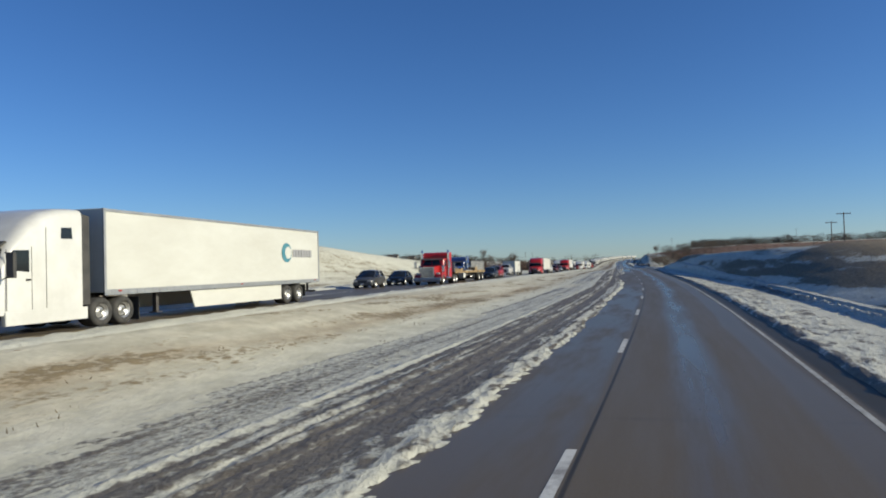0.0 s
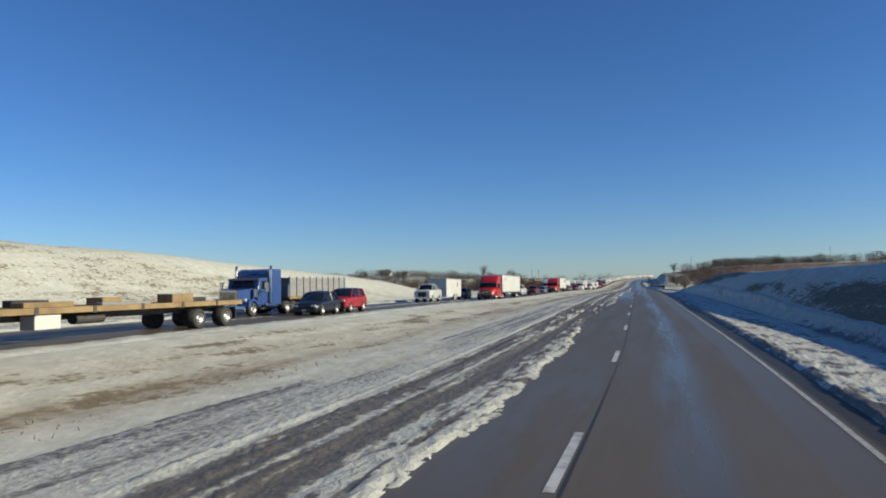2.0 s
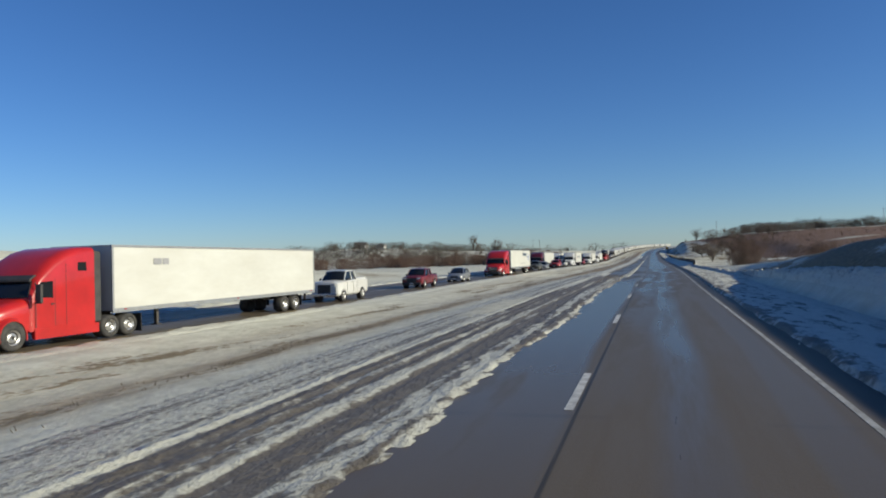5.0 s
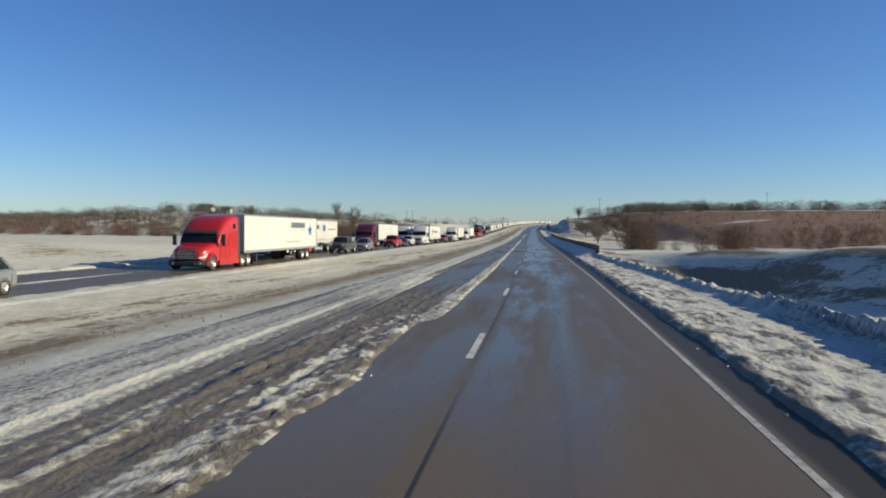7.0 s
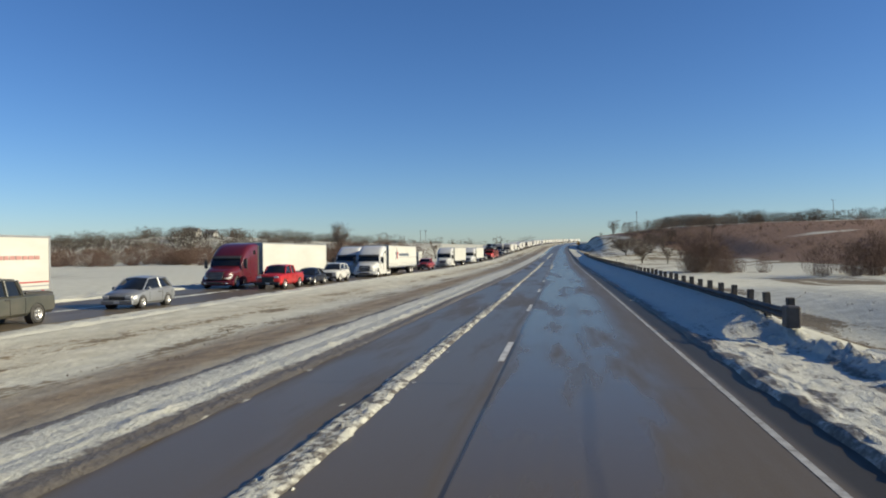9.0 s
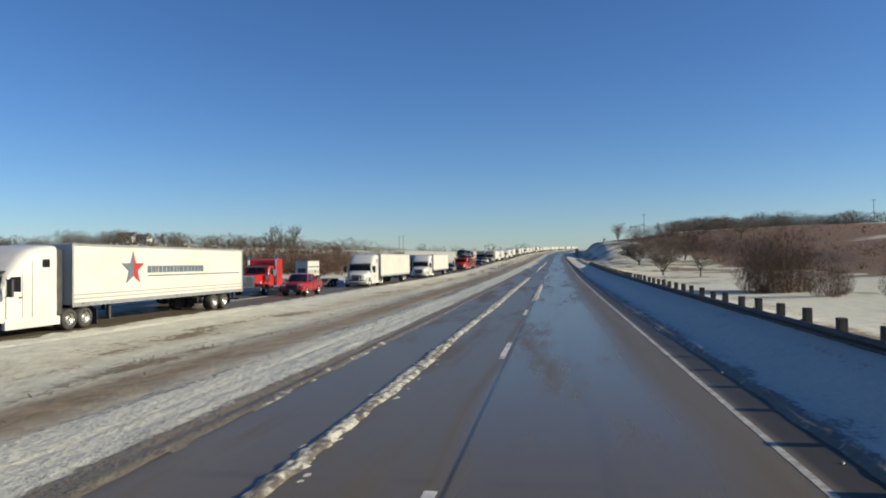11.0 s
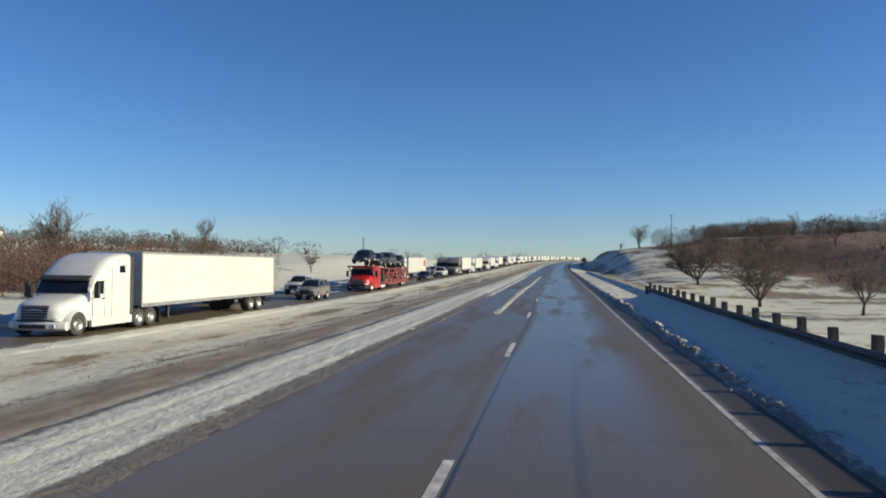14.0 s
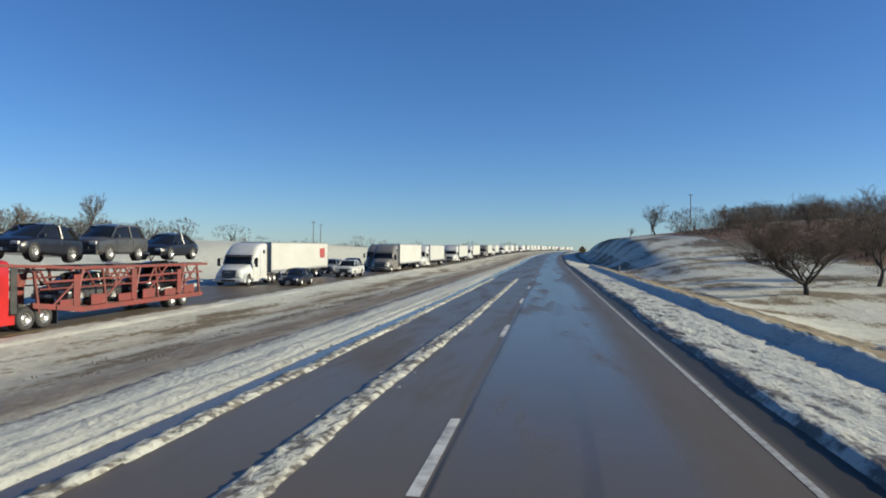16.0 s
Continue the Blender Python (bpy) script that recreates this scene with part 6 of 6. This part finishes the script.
# car carrier
def car_carrier():
    r = tagged(new("car_carrier"), "red semi-truck with a rust-red two-deck car transporter", "truck", "stopped traffic")
    back = tractor(r, CAB_RED, "aero", trim=BLACK, roof_fairing=False)
    y0 = 1.2
    yb = back + 0.9
    for s in (1, -1):
        part("lower_beam", prism([(yb, 0.95), (yb, 1.2), (yb + 3, 0.75), (yb + 13.6, 0.75), (yb + 13.6, 0.5), (yb + 3, 0.5)], s * 1.2 - 0.06, s * 1.2 + 0.06, 0.0), CARRIER_RED, r)
        part("upper_beam", prism([(y0 - 0.5, 3.02), (y0 - 0.5, 3.14), (yb + 3, 2.72), (yb + 14.2, 2.62), (yb + 14.2, 2.48), (yb + 3, 2.58)], s * 1.2 - 0.05, s * 1.2 + 0.05, 0.0), CARRIER_RED, r)
        for k in range(7):
            yy = yb + 0.4 + k * 2.15
            post = rod(bmesh.new(), (s * 1.2, yy, 0.7), (s * 1.2, yy + (0.5 if k % 2 else -0.3), 2.6), 0.07)
            part("deck_post", post, CARRIER_RED, r)
        for k in range(6):
            yy = yb + 1.6 + k * 2.0
            part("side_plate", box((s * 1.2 - 0.03, yy, 0.78), (s * 1.2 + 0.03, yy + 1.1, 1.18 + 0.12 * (k % 2)), 0.01), CARRIER_RED, r)
        part("mid_rail", rod(bmesh.new(), (s * 1.2, yb + 0.4, 1.75), (s * 1.2, yb + 13.4, 1.62), 0.045), CARRIER_RED, r)
        for k in range(9):
            yy = yb + 1.1 + k * 1.42
            part("deck_strut", rod(bmesh.new(), (s * 1.16, yy, 1.68), (s * 1.16, yy + (0.6 if k % 2 else -0.6), 2.6), 0.05), CARRIER_RED, r)
        part("tie_down_rail", box((s * 1.2 - 0.05, yb + 0.6, 2.02), (s * 1.2 + 0.05, yb + 13.6, 2.12), 0.01), CARRIER_RED, r)
        for yy, h in ((yb + 2.4, 1.55), (yb + 6.6, 1.7), (yb + 10.8, 1.5)):
            part("hydraulic_frame", box((s * 1.2 - 0.05, yy, 0.8), (s * 1.2 + 0.07, yy + 0.42, 0.8 + h), 0.03), CARRIER_RED, r)
        part("fender", prism([(yb + 9.5, 0.70), (yb + 9.8, 1.02), (yb + 12.2, 1.02), (yb + 12.5, 0.70), (yb + 12.1, 0.94), (yb + 9.9, 0.94)], s * 1.02 - 0.22, s * 1.02 + 0.22, 0.01), CARRIER_RED, r)
        for k in range(4):
            yy = yb + 1.0 + k * 3.3
            part("ramp_brace", rod(bmesh.new(), (s * 1.2, yy, 0.8), (s * 1.2, yy + 2.2, 2.5), 0.05), CARRIER_RED, r)
        part("cab_post", rod(bmesh.new(), (s * 1.1, 1.7, 2.4), (s * 1.2, y0 - 0.4, 3.1), 0.06), CARRIER_RED, r)
        part("tread_plate", box((s * 0.78 - 0.26, yb + 3, 2.60), (s * 0.78 + 0.26, yb + 14.0, 2.66)), STEEL, r)
        part("lower_tread", box((s * 0.78 - 0.26, yb + 2.8, 0.72), (s * 0.78 + 0.26, yb + 13.6, 0.78)), STEEL, r)
    for k in range(8):
        part("cross_member", box((-1.2, yb + 0.4 + k * 1.9, 2.50), (1.2, yb + 0.5 + k * 1.9, 2.58)), CARRIER_RED, r)
    part("head_rack", box((-1.2, y0 - 0.6, 2.98), (1.2, y0 - 0.45, 3.14), 0.02), CARRIER_RED, r)
    wheels(r, (yb + 10.4, yb + 11.6), 0.98, 0.45, 0.45, True)
    SIZE[:] = CARS
    set_vehicle(r, NEAR_LANE, 453.1)
    base = r.matrix_basis
    out = []
    spots = [("sedan", CAR_BLACK, 0.6, 3.14, 3.0), ("hatch", CAR_BLACK, 5.6, 2.95, -4.0), ("suv", CAR_GREY, 10.4, 2.72, 0.0), ("sedan", CAR_BLACK, 15.9, 2.68, 0.0), ("sedan", CAR_GREY, 8.4, 0.80, -2.0), ("hatch", CAR_BLACK, 14.6, 0.80, 3.0)]
    for kind, paint, y, z, tilt in spots:
        c = car("sedan" if kind == "sedan" else ("hatchback" if kind == "hatch" else "suv"), kind, paint, "new dark car strapped on a red car transporter" if paint is not CAR_SILVER else "silver car on the lower deck of a car transporter")
        c.matrix_basis = base @ pose(0, y, z * SIZE[2], tilt)
        out.append(c)


car_carrier()
set_vehicle(car("sedan", "sedan", CAR_BLACK, "dark sedan stopped beside a white semi-truck"), NEAR_LANE, 489.6)
r, t0 = semi("semi_truck", FAR_LANE, 488.0, "white aerodynamic semi-truck with red block marks on its white trailer")
bars(r, "lettering", t0 + 13.4, 2.3, (0.6, 0.5, 0.25), 1.15, LOGO_RED, 0.14)
set_vehicle(car("pickup_truck", "pickup", CAB_WHITE, "white pickup truck in queueing traffic", "pickup"), NEAR_LANE, 505.5)

# the queue runs on over the rise
grey_semi, _ = semi("semi_truck", NEAR_LANE, 521.5, "dusty grey-cabbed semi-truck with a white van trailer", CAR_DUST)
rq = random.Random(11)
protos = [white_semi, white_semi, white_semi, white_semi, grey_semi]
y = 546.0
while y < 1200:
    p = rq.choice(protos)
    q = copy_thing(p, Matrix())
    set_vehicle(q, NEAR_LANE, y)
    y += 23.0 + rq.choice((2.0, 4.0, 9.0, 16.0))
y = 522.0
small = [set_vehicle(car("suv", "suv", CAR_SILVER, "silver sport utility vehicle far along the queue"), FAR_LANE, 513.5), ]
while y < 1190:
    if rq.random() < 0.6:
        set_vehicle(copy_thing(rq.choice(protos), Matrix()), FAR_LANE, y)
        y += 24.0
    else:
        set_vehicle(copy_thing(small[0], Matrix()), FAR_LANE, y)
        y += 8.0
    y += rq.uniform(2, 8)
SIZE[:] = [1.0, 1.0, 1.0]


# ---------- trees, brush and woods ----------
def tube_arrays(segments, sides):
    """Tapered tubes for segments (p, q, r0, r1), as vertex and face lists."""
    verts, faces = [], []
    for p, q, r0, r1 in segments:
        d = q - p
        if d.length < 1e-5:
            continue
        d.normalize()
        s = d.cross(Vector((0.31, 0.17, 0.94)))
        if s.length < 1e-3:
            s = d.cross(Vector((1, 0, 0)))
        s.normalize()
        u = s.cross(d)
        b = len(verts)
        for c, r in ((p, r0), (q, r1)):
            for k in range(sides):
                a = 2 * math.pi * k / sides
                verts.append(c + (s * math.cos(a) + u * math.sin(a)) * r)
        for k in range(sides):
            faces.append((b + k, b + (k + 1) % sides, b + sides + (k + 1) % sides, b + sides + k))
    return verts, faces


def grow(rng, spread, levels=6, forks=2, droop=0.0, stem=1.0):
    """A bare broadleaved tree of unit trunk: limbs and fine twigs, as two segment lists."""
    limbs, twigs = [], []

    def branch(p, d, length, r, level):
        steps = 3
        q = p
        for k in range(steps):
            d = (d + Vector((rng.gauss(0, 0.13), rng.gauss(0, 0.13), rng.gauss(0.03 - droop, 0.08)))).normalized()
            e = q + d * (length / steps)
            r1 = r * 0.88
            (limbs if level < 3 else twigs).append((q, e, r, r1))
            if level > 0 and level < levels and rng.random() < 0.75:
                side(e, d, length * rng.uniform(0.45, 0.68), r1 * 0.55, level + 1)
            q, r = e, r1
        if level < levels:
            for _ in range(forks + ((2 if stem == 1.0 else 4) if level == 0 else 0)):
                side(q, d, (length / stem if level == 0 else length) * rng.uniform(0.72, 0.92) * (1.25 if level == 0 else 1), r * rng.uniform(0.6, 0.78), level + 1)

    def side(p, d, length, r, level):
        a = rng.uniform(0, 2 * math.pi)
        out = Vector((math.cos(a) * spread, math.sin(a) * spread, rng.uniform(-0.10, 0.35)))
        branch(p, (d * 0.8 + out * rng.uniform(0.45, 0.95)).normalized(), length, r, level)

    branch(Vector((0, 0, -0.1)), Vector((rng.gauss(0, 0.05), rng.gauss(0, 0.05), 1)), stem, 0.13, 0)
    return limbs, twigs


def bare_tree(seed, height, spread, levels=5, thick=0.011, girth=1.0, stem=1.0):
    rng = random.Random(seed)
    limbs, twigs = grow(rng, spread, levels, stem=stem)
    k = height / max(s[1].z for s in limbs + twigs)
    root = tagged(new("bare_tree"), "leafless broadleaf tree with spreading limbs on snow", "tree", "roadside trees")
    a = new("trunk", mesh_from("trunk", *tube_arrays([(p * k, q * k, r0 * k * girth, r1 * k * girth) for p, q, r0, r1 in limbs], 6), BARK))
    b = new("crown", mesh_from("crown", *tube_arrays([(p * k, q * k, max(r0 * k * 0.6, thick), max(r1 * k * 0.6, thick * 0.8)) for p, q, r0, r1 in twigs], 3), TWIG))
    a.parent = b.parent = root
    tagged(b, "fine leafless twigs")
    return root


def plant(tree, x, y, scale=1.0, turn=0.0, squash=1.0, copy=True):
    z = float(land(np.array(float(x)), np.array(float(y))))
    m = pose(x, y, z - 0.1, 0, 0, turn)
    ob = copy_thing(tree, m) if copy else tree
    ob.matrix_basis = m
    ob.scale = (scale, scale, scale * squash)
    return ob


def thicket(name, label, spots, material, rng, height, width, sticks, stick_r, category="brush", foot=0.0, inner=(0.12, 0.34)):
    """Rounded bare crowns of countless twigs; spots are (x, y, size). foot: how high the crowns stand clear of the ground."""
    verts, faces = [], []
    for x, y, size in spots:
        z = float(land(np.array(float(x)), np.array(float(y))))
        h, w = height * size * rng.uniform(0.85, 1.15), width * size * rng.uniform(0.8, 1.2)
        base = Vector((x, y, z - 0.15))
        for n in range(sticks):
            a = rng.uniform(0, 2 * math.pi)
            e = rng.uniform(0.0, 1.0)
            q = rng.uniform(0.15, 1.0) ** 0.5
            wide = q * w * 0.5 * math.sqrt(max(0.05, 1 - (2 * e - 1) ** 2))
            out = Vector((math.cos(a), math.sin(a), 0))
            start = base + out * wide + Vector((0, 0, h * (foot + (1 - foot) * e * (0.75 + 0.25 * q))))
            way = out * rng.uniform(-0.2, 0.8) + Vector((rng.gauss(0, 0.5), rng.gauss(0, 0.5), rng.uniform(-0.2, 1.1)))
            tip = start + way.normalized() * min(h, w) * rng.uniform(*inner)
            if n < 5:
                start = base + Vector((rng.gauss(0, 0.05 * w), rng.gauss(0, 0.05 * w), 0))
                tip = start + Vector((rng.gauss(0, 0.2 * w), rng.gauss(0, 0.2 * w), 0.75 * h))
            r = stick_r * size * rng.uniform(0.6, 1.4) * (1.8 if n < 5 else 1)
            s = Vector((rng.gauss(0, 1), rng.gauss(0, 1), rng.gauss(0, 0.3))).normalized() * r
            u = Vector((-s.y, s.x, 0))
            b = len(verts)
            verts += [start + s, start - s * 0.5 + u, start - s * 0.5 - u, tip]
            faces += [(b, b + 1, b + 3), (b + 1, b + 2, b + 3), (b + 2, b, b + 3)]
    ob = new(name, mesh_from(name, verts, faces, material, False))
    return tagged(ob, label, category, kind="stuff")


near_a = bare_tree(2, 10.2, 0.95, 6, 0.0095, 0.85, 0.5)
near_b = bare_tree(7, 10.5, 0.95, 6, 0.0095, 0.85, 0.5)
tree_a = bare_tree(3, 10.2, 1.1, 5, 0.02)
tree_b = bare_tree(9, 10.5, 1.0, 5, 0.02)
tree_c = bare_tree(12, 12.0, 0.5, 5, 0.02)
tree_d = bare_tree(14, 10.0, 1.1, 4, 0.04)
tree_e = bare_tree(17, 10.0, 0.8, 4, 0.04)
plant(near_a, 26.2, 475.5, 1.15, 20, 0.78, copy=False)
plant(near_b, 23.6, 501.5, 1.02, 110, 0.80, copy=False)
plant(tree_c, -70, 474, 1.0, 0, copy=False)
plant(tree_a, 28.3, 628, 0.85, 80, copy=False)
plant(tree_b, 33.0, 510, 0.8, 260, copy=False)
plant(tree_d, 58, 606, 0.7, 10, copy=False)
plant(tree_e, -100, 560, 0.7, 130, copy=False)
for tree, x, y, s, t in ((tree_b, 31.5, 458, 0.6, 200), (tree_a, 38, 516, 0.8, 300), (tree_b, 44, 540, 0.8, 40), (tree_a, 35, 552, 0.6, 160), (tree_d, 50, 580, 0.7, 250),
                         (tree_d, 66, 596, 0.75, 140), (tree_e, 46, 628, 0.6, 220), (tree_d, 74, 640, 0.65, 60), (tree_d, 62, 552, 0.7, 190), (tree_e, 21, 618, 0.3, 30),
                         (tree_c, -112, 602, 0.95, 50), (tree_d, -92, 480, 0.55, 10), (tree_a, -60, 500, 0.62, 70), (tree_b, -46, 516, 0.45, 170), (tree_c, -84, 452, 0.7, 90),
                         (tree_d, -130, 520, 0.6, 210), (tree_e, -48, 470, 0.4, 20), (tree_e, -140, 545, 0.7, 300), (tree_e, 29, 640, 0.4, 130)):
    plant(tree, x, y, s, t)

rng = random.Random(21)
spots = []
for _ in range(240):
    t = rng.random()
    x = -46 - 244 * t ** 1.4 + rng.gauss(0, 5)
    spots.append((x, 450 - 34 * t + rng.gauss(0, 9) + (16 if x > -80 else 0), rng.uniform(0.6, 1.2)))
thicket("brush_belt", "belt of russet leafless brush beyond the carriageway", spots, BRUSH, rng, 5.0, 7.5, 760, 0.034, inner=(0.10, 0.26))
more = random.Random(77)
spots = [(more.uniform(-125, -42), more.gauss(452, 7), more.uniform(0.6, 1.0)) for _ in range(95)]
thicket("brush_belt", "dense russet undergrowth below the leafless brush", spots, BRUSH, more, 4.4, 7.5, 380, 0.05, inner=(0.10, 0.26))
spots = [(rng.uniform(-330, -85), rng.uniform(505, 640), rng.uniform(0.7, 1.2)) for _ in range(260)]
spots += [(more.uniform(-290, -95), more.uniform(468, 530), more.uniform(0.7, 1.1)) for _ in range(170)]
thicket("far_wood", "leafless woodland on a low hill", spots, WOODS, rng, 4.6, 9.0, 220, 0.10, "woods", 0.0, (0.08, 0.20))
spots = [(rng.uniform(-460, -60), rng.uniform(700, 980), rng.uniform(0.4, 0.75)) for _ in range(170)]
thicket("far_wood", "distant leafless woodland along the horizon", spots, WOODS, rng, 8.0, 12.0, 80, 0.16, "woods", 0.1)
spots = []
while len(spots) < 850:
    x, y = rng.uniform(34, 260), rng.uniform(330, 640)
    if rng.random() < float(slope_russet(np.array(x), np.array(y))) and wobble(x * 0.035, y * 0.05, 39, 5) < 0.3:
        spots.append((x, y, rng.uniform(0.4, 1.2) ** 1.5))
thicket("hillside_brush", "russet leafless brush covering a snowy hillside", spots, BRUSH, rng, 2.6, 6.5, 75, 0.04, "brush", 0.0, (0.14, 0.34))
spots = [(rng.gauss(31.5, 2.6), rng.gauss(403, 3), rng.uniform(0.7, 1.0)) for _ in range(16)] + [(rng.gauss(35, 2), rng.gauss(388, 3), rng.uniform(0.4, 0.6)) for _ in range(9)]
spots += [(rng.gauss(44, 5), rng.gauss(358, 8), rng.uniform(0.5, 0.75)) for _ in range(18)] + [(rng.gauss(76, 9), rng.gauss(395, 10), rng.uniform(0.5, 0.8)) for _ in range(20)]
thicket("creek_brush", "dense russet brush beside the frozen creek", spots, BRUSH, rng, 8.0, 6.5, 620, 0.032)
spots = []
for _ in range(300):
    x = 64 + 330 * rng.random() ** 1.2
    y = (rng.gauss(652, 10) - 0.45 * x) / 0.9
    spots.append((x, y, rng.uniform(0.7, 1.15)))
thicket("ridge_wood", "dark leafless trees along a ridge line", spots, WOODS, rng, 6.6, 10.0, 330, 0.10, "woods", 0.0, (0.08, 0.18))
spots = [(rng.uniform(33, 90), rng.uniform(585, 665), rng.uniform(0.65, 1.0)) for _ in range(70)]
thicket("roadside_thicket", "dense grey-brown leafless wood on the roadside hill", spots, TWIG, rng, 6.0, 9.0, 380, 0.042, "thicket", 0.0, (0.08, 0.20))
spots = [(rng.uniform(34, 60), rng.uniform(520, 575), rng.uniform(0.5, 0.9)) for _ in range(42)]
thicket("hillside_thicket", "brown leafless thicket behind the roadside trees", spots, THICKET, rng, 4.6, 8.0, 420, 0.028, "thicket", 0.0, (0.10, 0.24))
spots = [(rng.choice((-1, 1)) * rng.uniform(60, 900) + 40, rng.uniform(1100, 1700), rng.uniform(0.8, 1.4)) for _ in range(200)]
thicket("far_wood", "distant tree line on the horizon", spots, WOODS, rng, 8.0, 16.0, 60, 0.3, "woods", 0.1)

# tufts of dead grass on the median and the verges
verts, faces = [], []
for _ in range(1100):
    y = rng.uniform(0, 520)
    la = rng.choice((rng.gauss(-9.6, 0.8), rng.uniform(10.5, 15), rng.uniform(8.9, 10.2) if y > 430 else rng.uniform(11, 18)))
    x = float(road_x(y)) + la
    z = float(land(np.array(x), np.array(y)))
    for _ in range(4):
        a = rng.uniform(0, 6.28)
        h = rng.uniform(0.03, 0.10)
        px, py = x + rng.gauss(0, 0.16), y + rng.gauss(0, 0.30)
        b = len(verts)
        verts += [(px - 0.012, py, z - 0.02), (px + 0.012, py, z - 0.02), (px, py + 0.016, z - 0.02), (px + math.cos(a) * h * 0.7, py + math.sin(a) * h * 0.7, z + h)]
        faces += [(b, b + 1, b + 3), (b + 1, b + 2, b + 3), (b + 2, b, b + 3)]
tagged(new("dead_grass", mesh_from("dead_grass", verts, faces, GRASS, False)), "tufts of dead grass poking through snow", "grass", kind="stuff")


# ---------- poles, posts, signs and buildings ----------
def utility_pole(x, y, height, arms=1, label="wooden utility pole with a crossarm", broad=1.3):
    root = tagged(new("utility_pole"), label, "pole", "utility poles")
    z = float(land(np.array(float(x)), np.array(float(y))))
    part("pole", rod(bmesh.new(), (0, 0, -0.5), (0, 0, height), 0.15, 0.10, 10), POLE_WOOD, root)
    for k in range(arms):
        part("crossarm", box((-broad, -0.06, height - 0.35 - k * 0.8), (broad, 0.06, height - 0.2 - k * 0.8), 0.01), POLE_WOOD, root)
        for s in (-0.9, -0.45, 0.45, 0.9):
            part("insulator", lathe([(height - 0.2 - k * 0.8, 0.03), (height - 0.08 - k * 0.8, 0.05), (height + 0.02 - k * 0.8, 0.02)], 8, axis="z", centre=(s * broad, 0, 0)), LOGO_GREY, root)
    root.matrix_basis = pose(x, y, z)
    return root


def pole_to(x, y, top, **kw):
    z = float(land(np.array(float(x)), np.array(float(y))))
    return utility_pole(x, y, max(3.5, top - z), **kw)


pole_to(45.9, 176.9, 11.3, broad=1.5)
pole_to(48.3, 196.0, 10.3, broad=1.3)
pole_to(60, 262, 9.0, broad=1.3)
pole_to(43.0, 660, 22.0, broad=0.7)
pole_to(138, 640, 25.5, broad=1.0)
pole_to(-79.6, 678, 14.1, broad=0.8)
pole_to(-91.7, 724, 15.2, broad=0.8)


def delineator(lat, y, h=1.1):
    x, _, z = at(lat, y)
    root = tagged(new("delineator_post"), "slim white delineator post standing in snow", "post", "delineator posts")
    part("post", box((-0.05, -0.02, -0.4), (0.05, 0.02, h), 0.01), DELINEATOR, root)
    part("reflector", box((-0.04, -0.032, h - 0.2), (0.04, -0.02, h - 0.05), 0.005), LAMP, root)
    root.matrix_basis = pose(x, y, z)


def field_post(lat, y, h=1.3):
    x, _, z = at(lat, y)
    root = tagged(new("marker_post"), "short pale marker post with a dark ring beside the creek", "post")
    part("post", box((-0.09, -0.04, -0.4), (0.09, 0.04, h), 0.01), DELINEATOR, root)
    ring = bmesh.new()
    for k in range(12):
        a, b = 2 * math.pi * k / 12, 2 * math.pi * (k + 1) / 12
        rod(ring, (0.13 * math.cos(a), -0.07, 0.45 + 0.2 * math.sin(a)), (0.13 * math.cos(b), -0.07, 0.45 + 0.2 * math.sin(b)), 0.035)
    part("ring", ring, BLACK, root)
    root.matrix_basis = pose(x, y, z)


delineator(-9.6, 437.5, 0.8)
delineator(9.6, 452.0, 0.95)
delineator(9.4, 520.0)
field_post(9.8, 355.0)

sign = tagged(new("warning_sign"), "orange diamond warning sign on a post", "sign")
x, _, z = at(10.0, 640.0)
part("sign_post", rod(bmesh.new(), (0, 0, -0.5), (0, 0, 3.2), 0.06), GALV, sign)
bm = loft([[(0, -0.02, 1.6), (1.15, -0.02, 2.75), (0, -0.02, 3.9), (-1.15, -0.02, 2.75)], [(0, 0.02, 1.6), (1.15, 0.02, 2.75), (0, 0.02, 3.9), (-1.15, 0.02, 2.75)]])
part("sign_panel", bm, SIGN_ORANGE, sign)
sign.matrix_basis = pose(x, 640.0, z)


def farmhouse(x, y, w, d, h, label):
    root = tagged(new("farmhouse"), label, "house")
    z = float(land(np.array(float(x)), np.array(float(y))))
    part("walls", box((-w / 2, -d / 2, -0.6), (w / 2, d / 2, h)), HOUSE_WHITE, root)
    part("roof", loft([[(-w / 2 - 0.3, -d / 2 - 0.4, h - 0.1), (w / 2 + 0.3, -d / 2 - 0.4, h - 0.1), (w / 2 + 0.3, d / 2 + 0.4, h - 0.1), (-w / 2 - 0.3, d / 2 + 0.4, h - 0.1)],
                       [(-w / 2 - 0.3, -0.05, h + d * 0.32), (w / 2 + 0.3, -0.05, h + d * 0.32), (w / 2 + 0.3, 0.05, h + d * 0.32), (-w / 2 - 0.3, 0.05, h + d * 0.32)]]), ROOF_GREY, root)
    for k in range(3):
        xx = -w / 2 + (k + 0.5) * w / 3
        win = part("window", box((xx - 0.5, -d / 2 - 0.06, 1.0), (xx + 0.5, -d / 2 + 0.02, 2.2), 0.01), LAMP, root)
        part("pane", box((xx - 0.42, -d / 2 - 0.08, 1.08), (xx + 0.42, -d / 2 - 0.055, 2.12)), GLASS, win)
    root.matrix_basis = pose(x, y, z)


farmhouse(232, 560, 12, 8, 4.5, "white farmhouse with a grey roof on a ridge")
farmhouse(-190, 600, 8, 6, 2.6, "pale farmhouse among leafless trees")
farmhouse(-165, 572, 5, 4, 2.2, "small pale outbuilding among leafless trees")
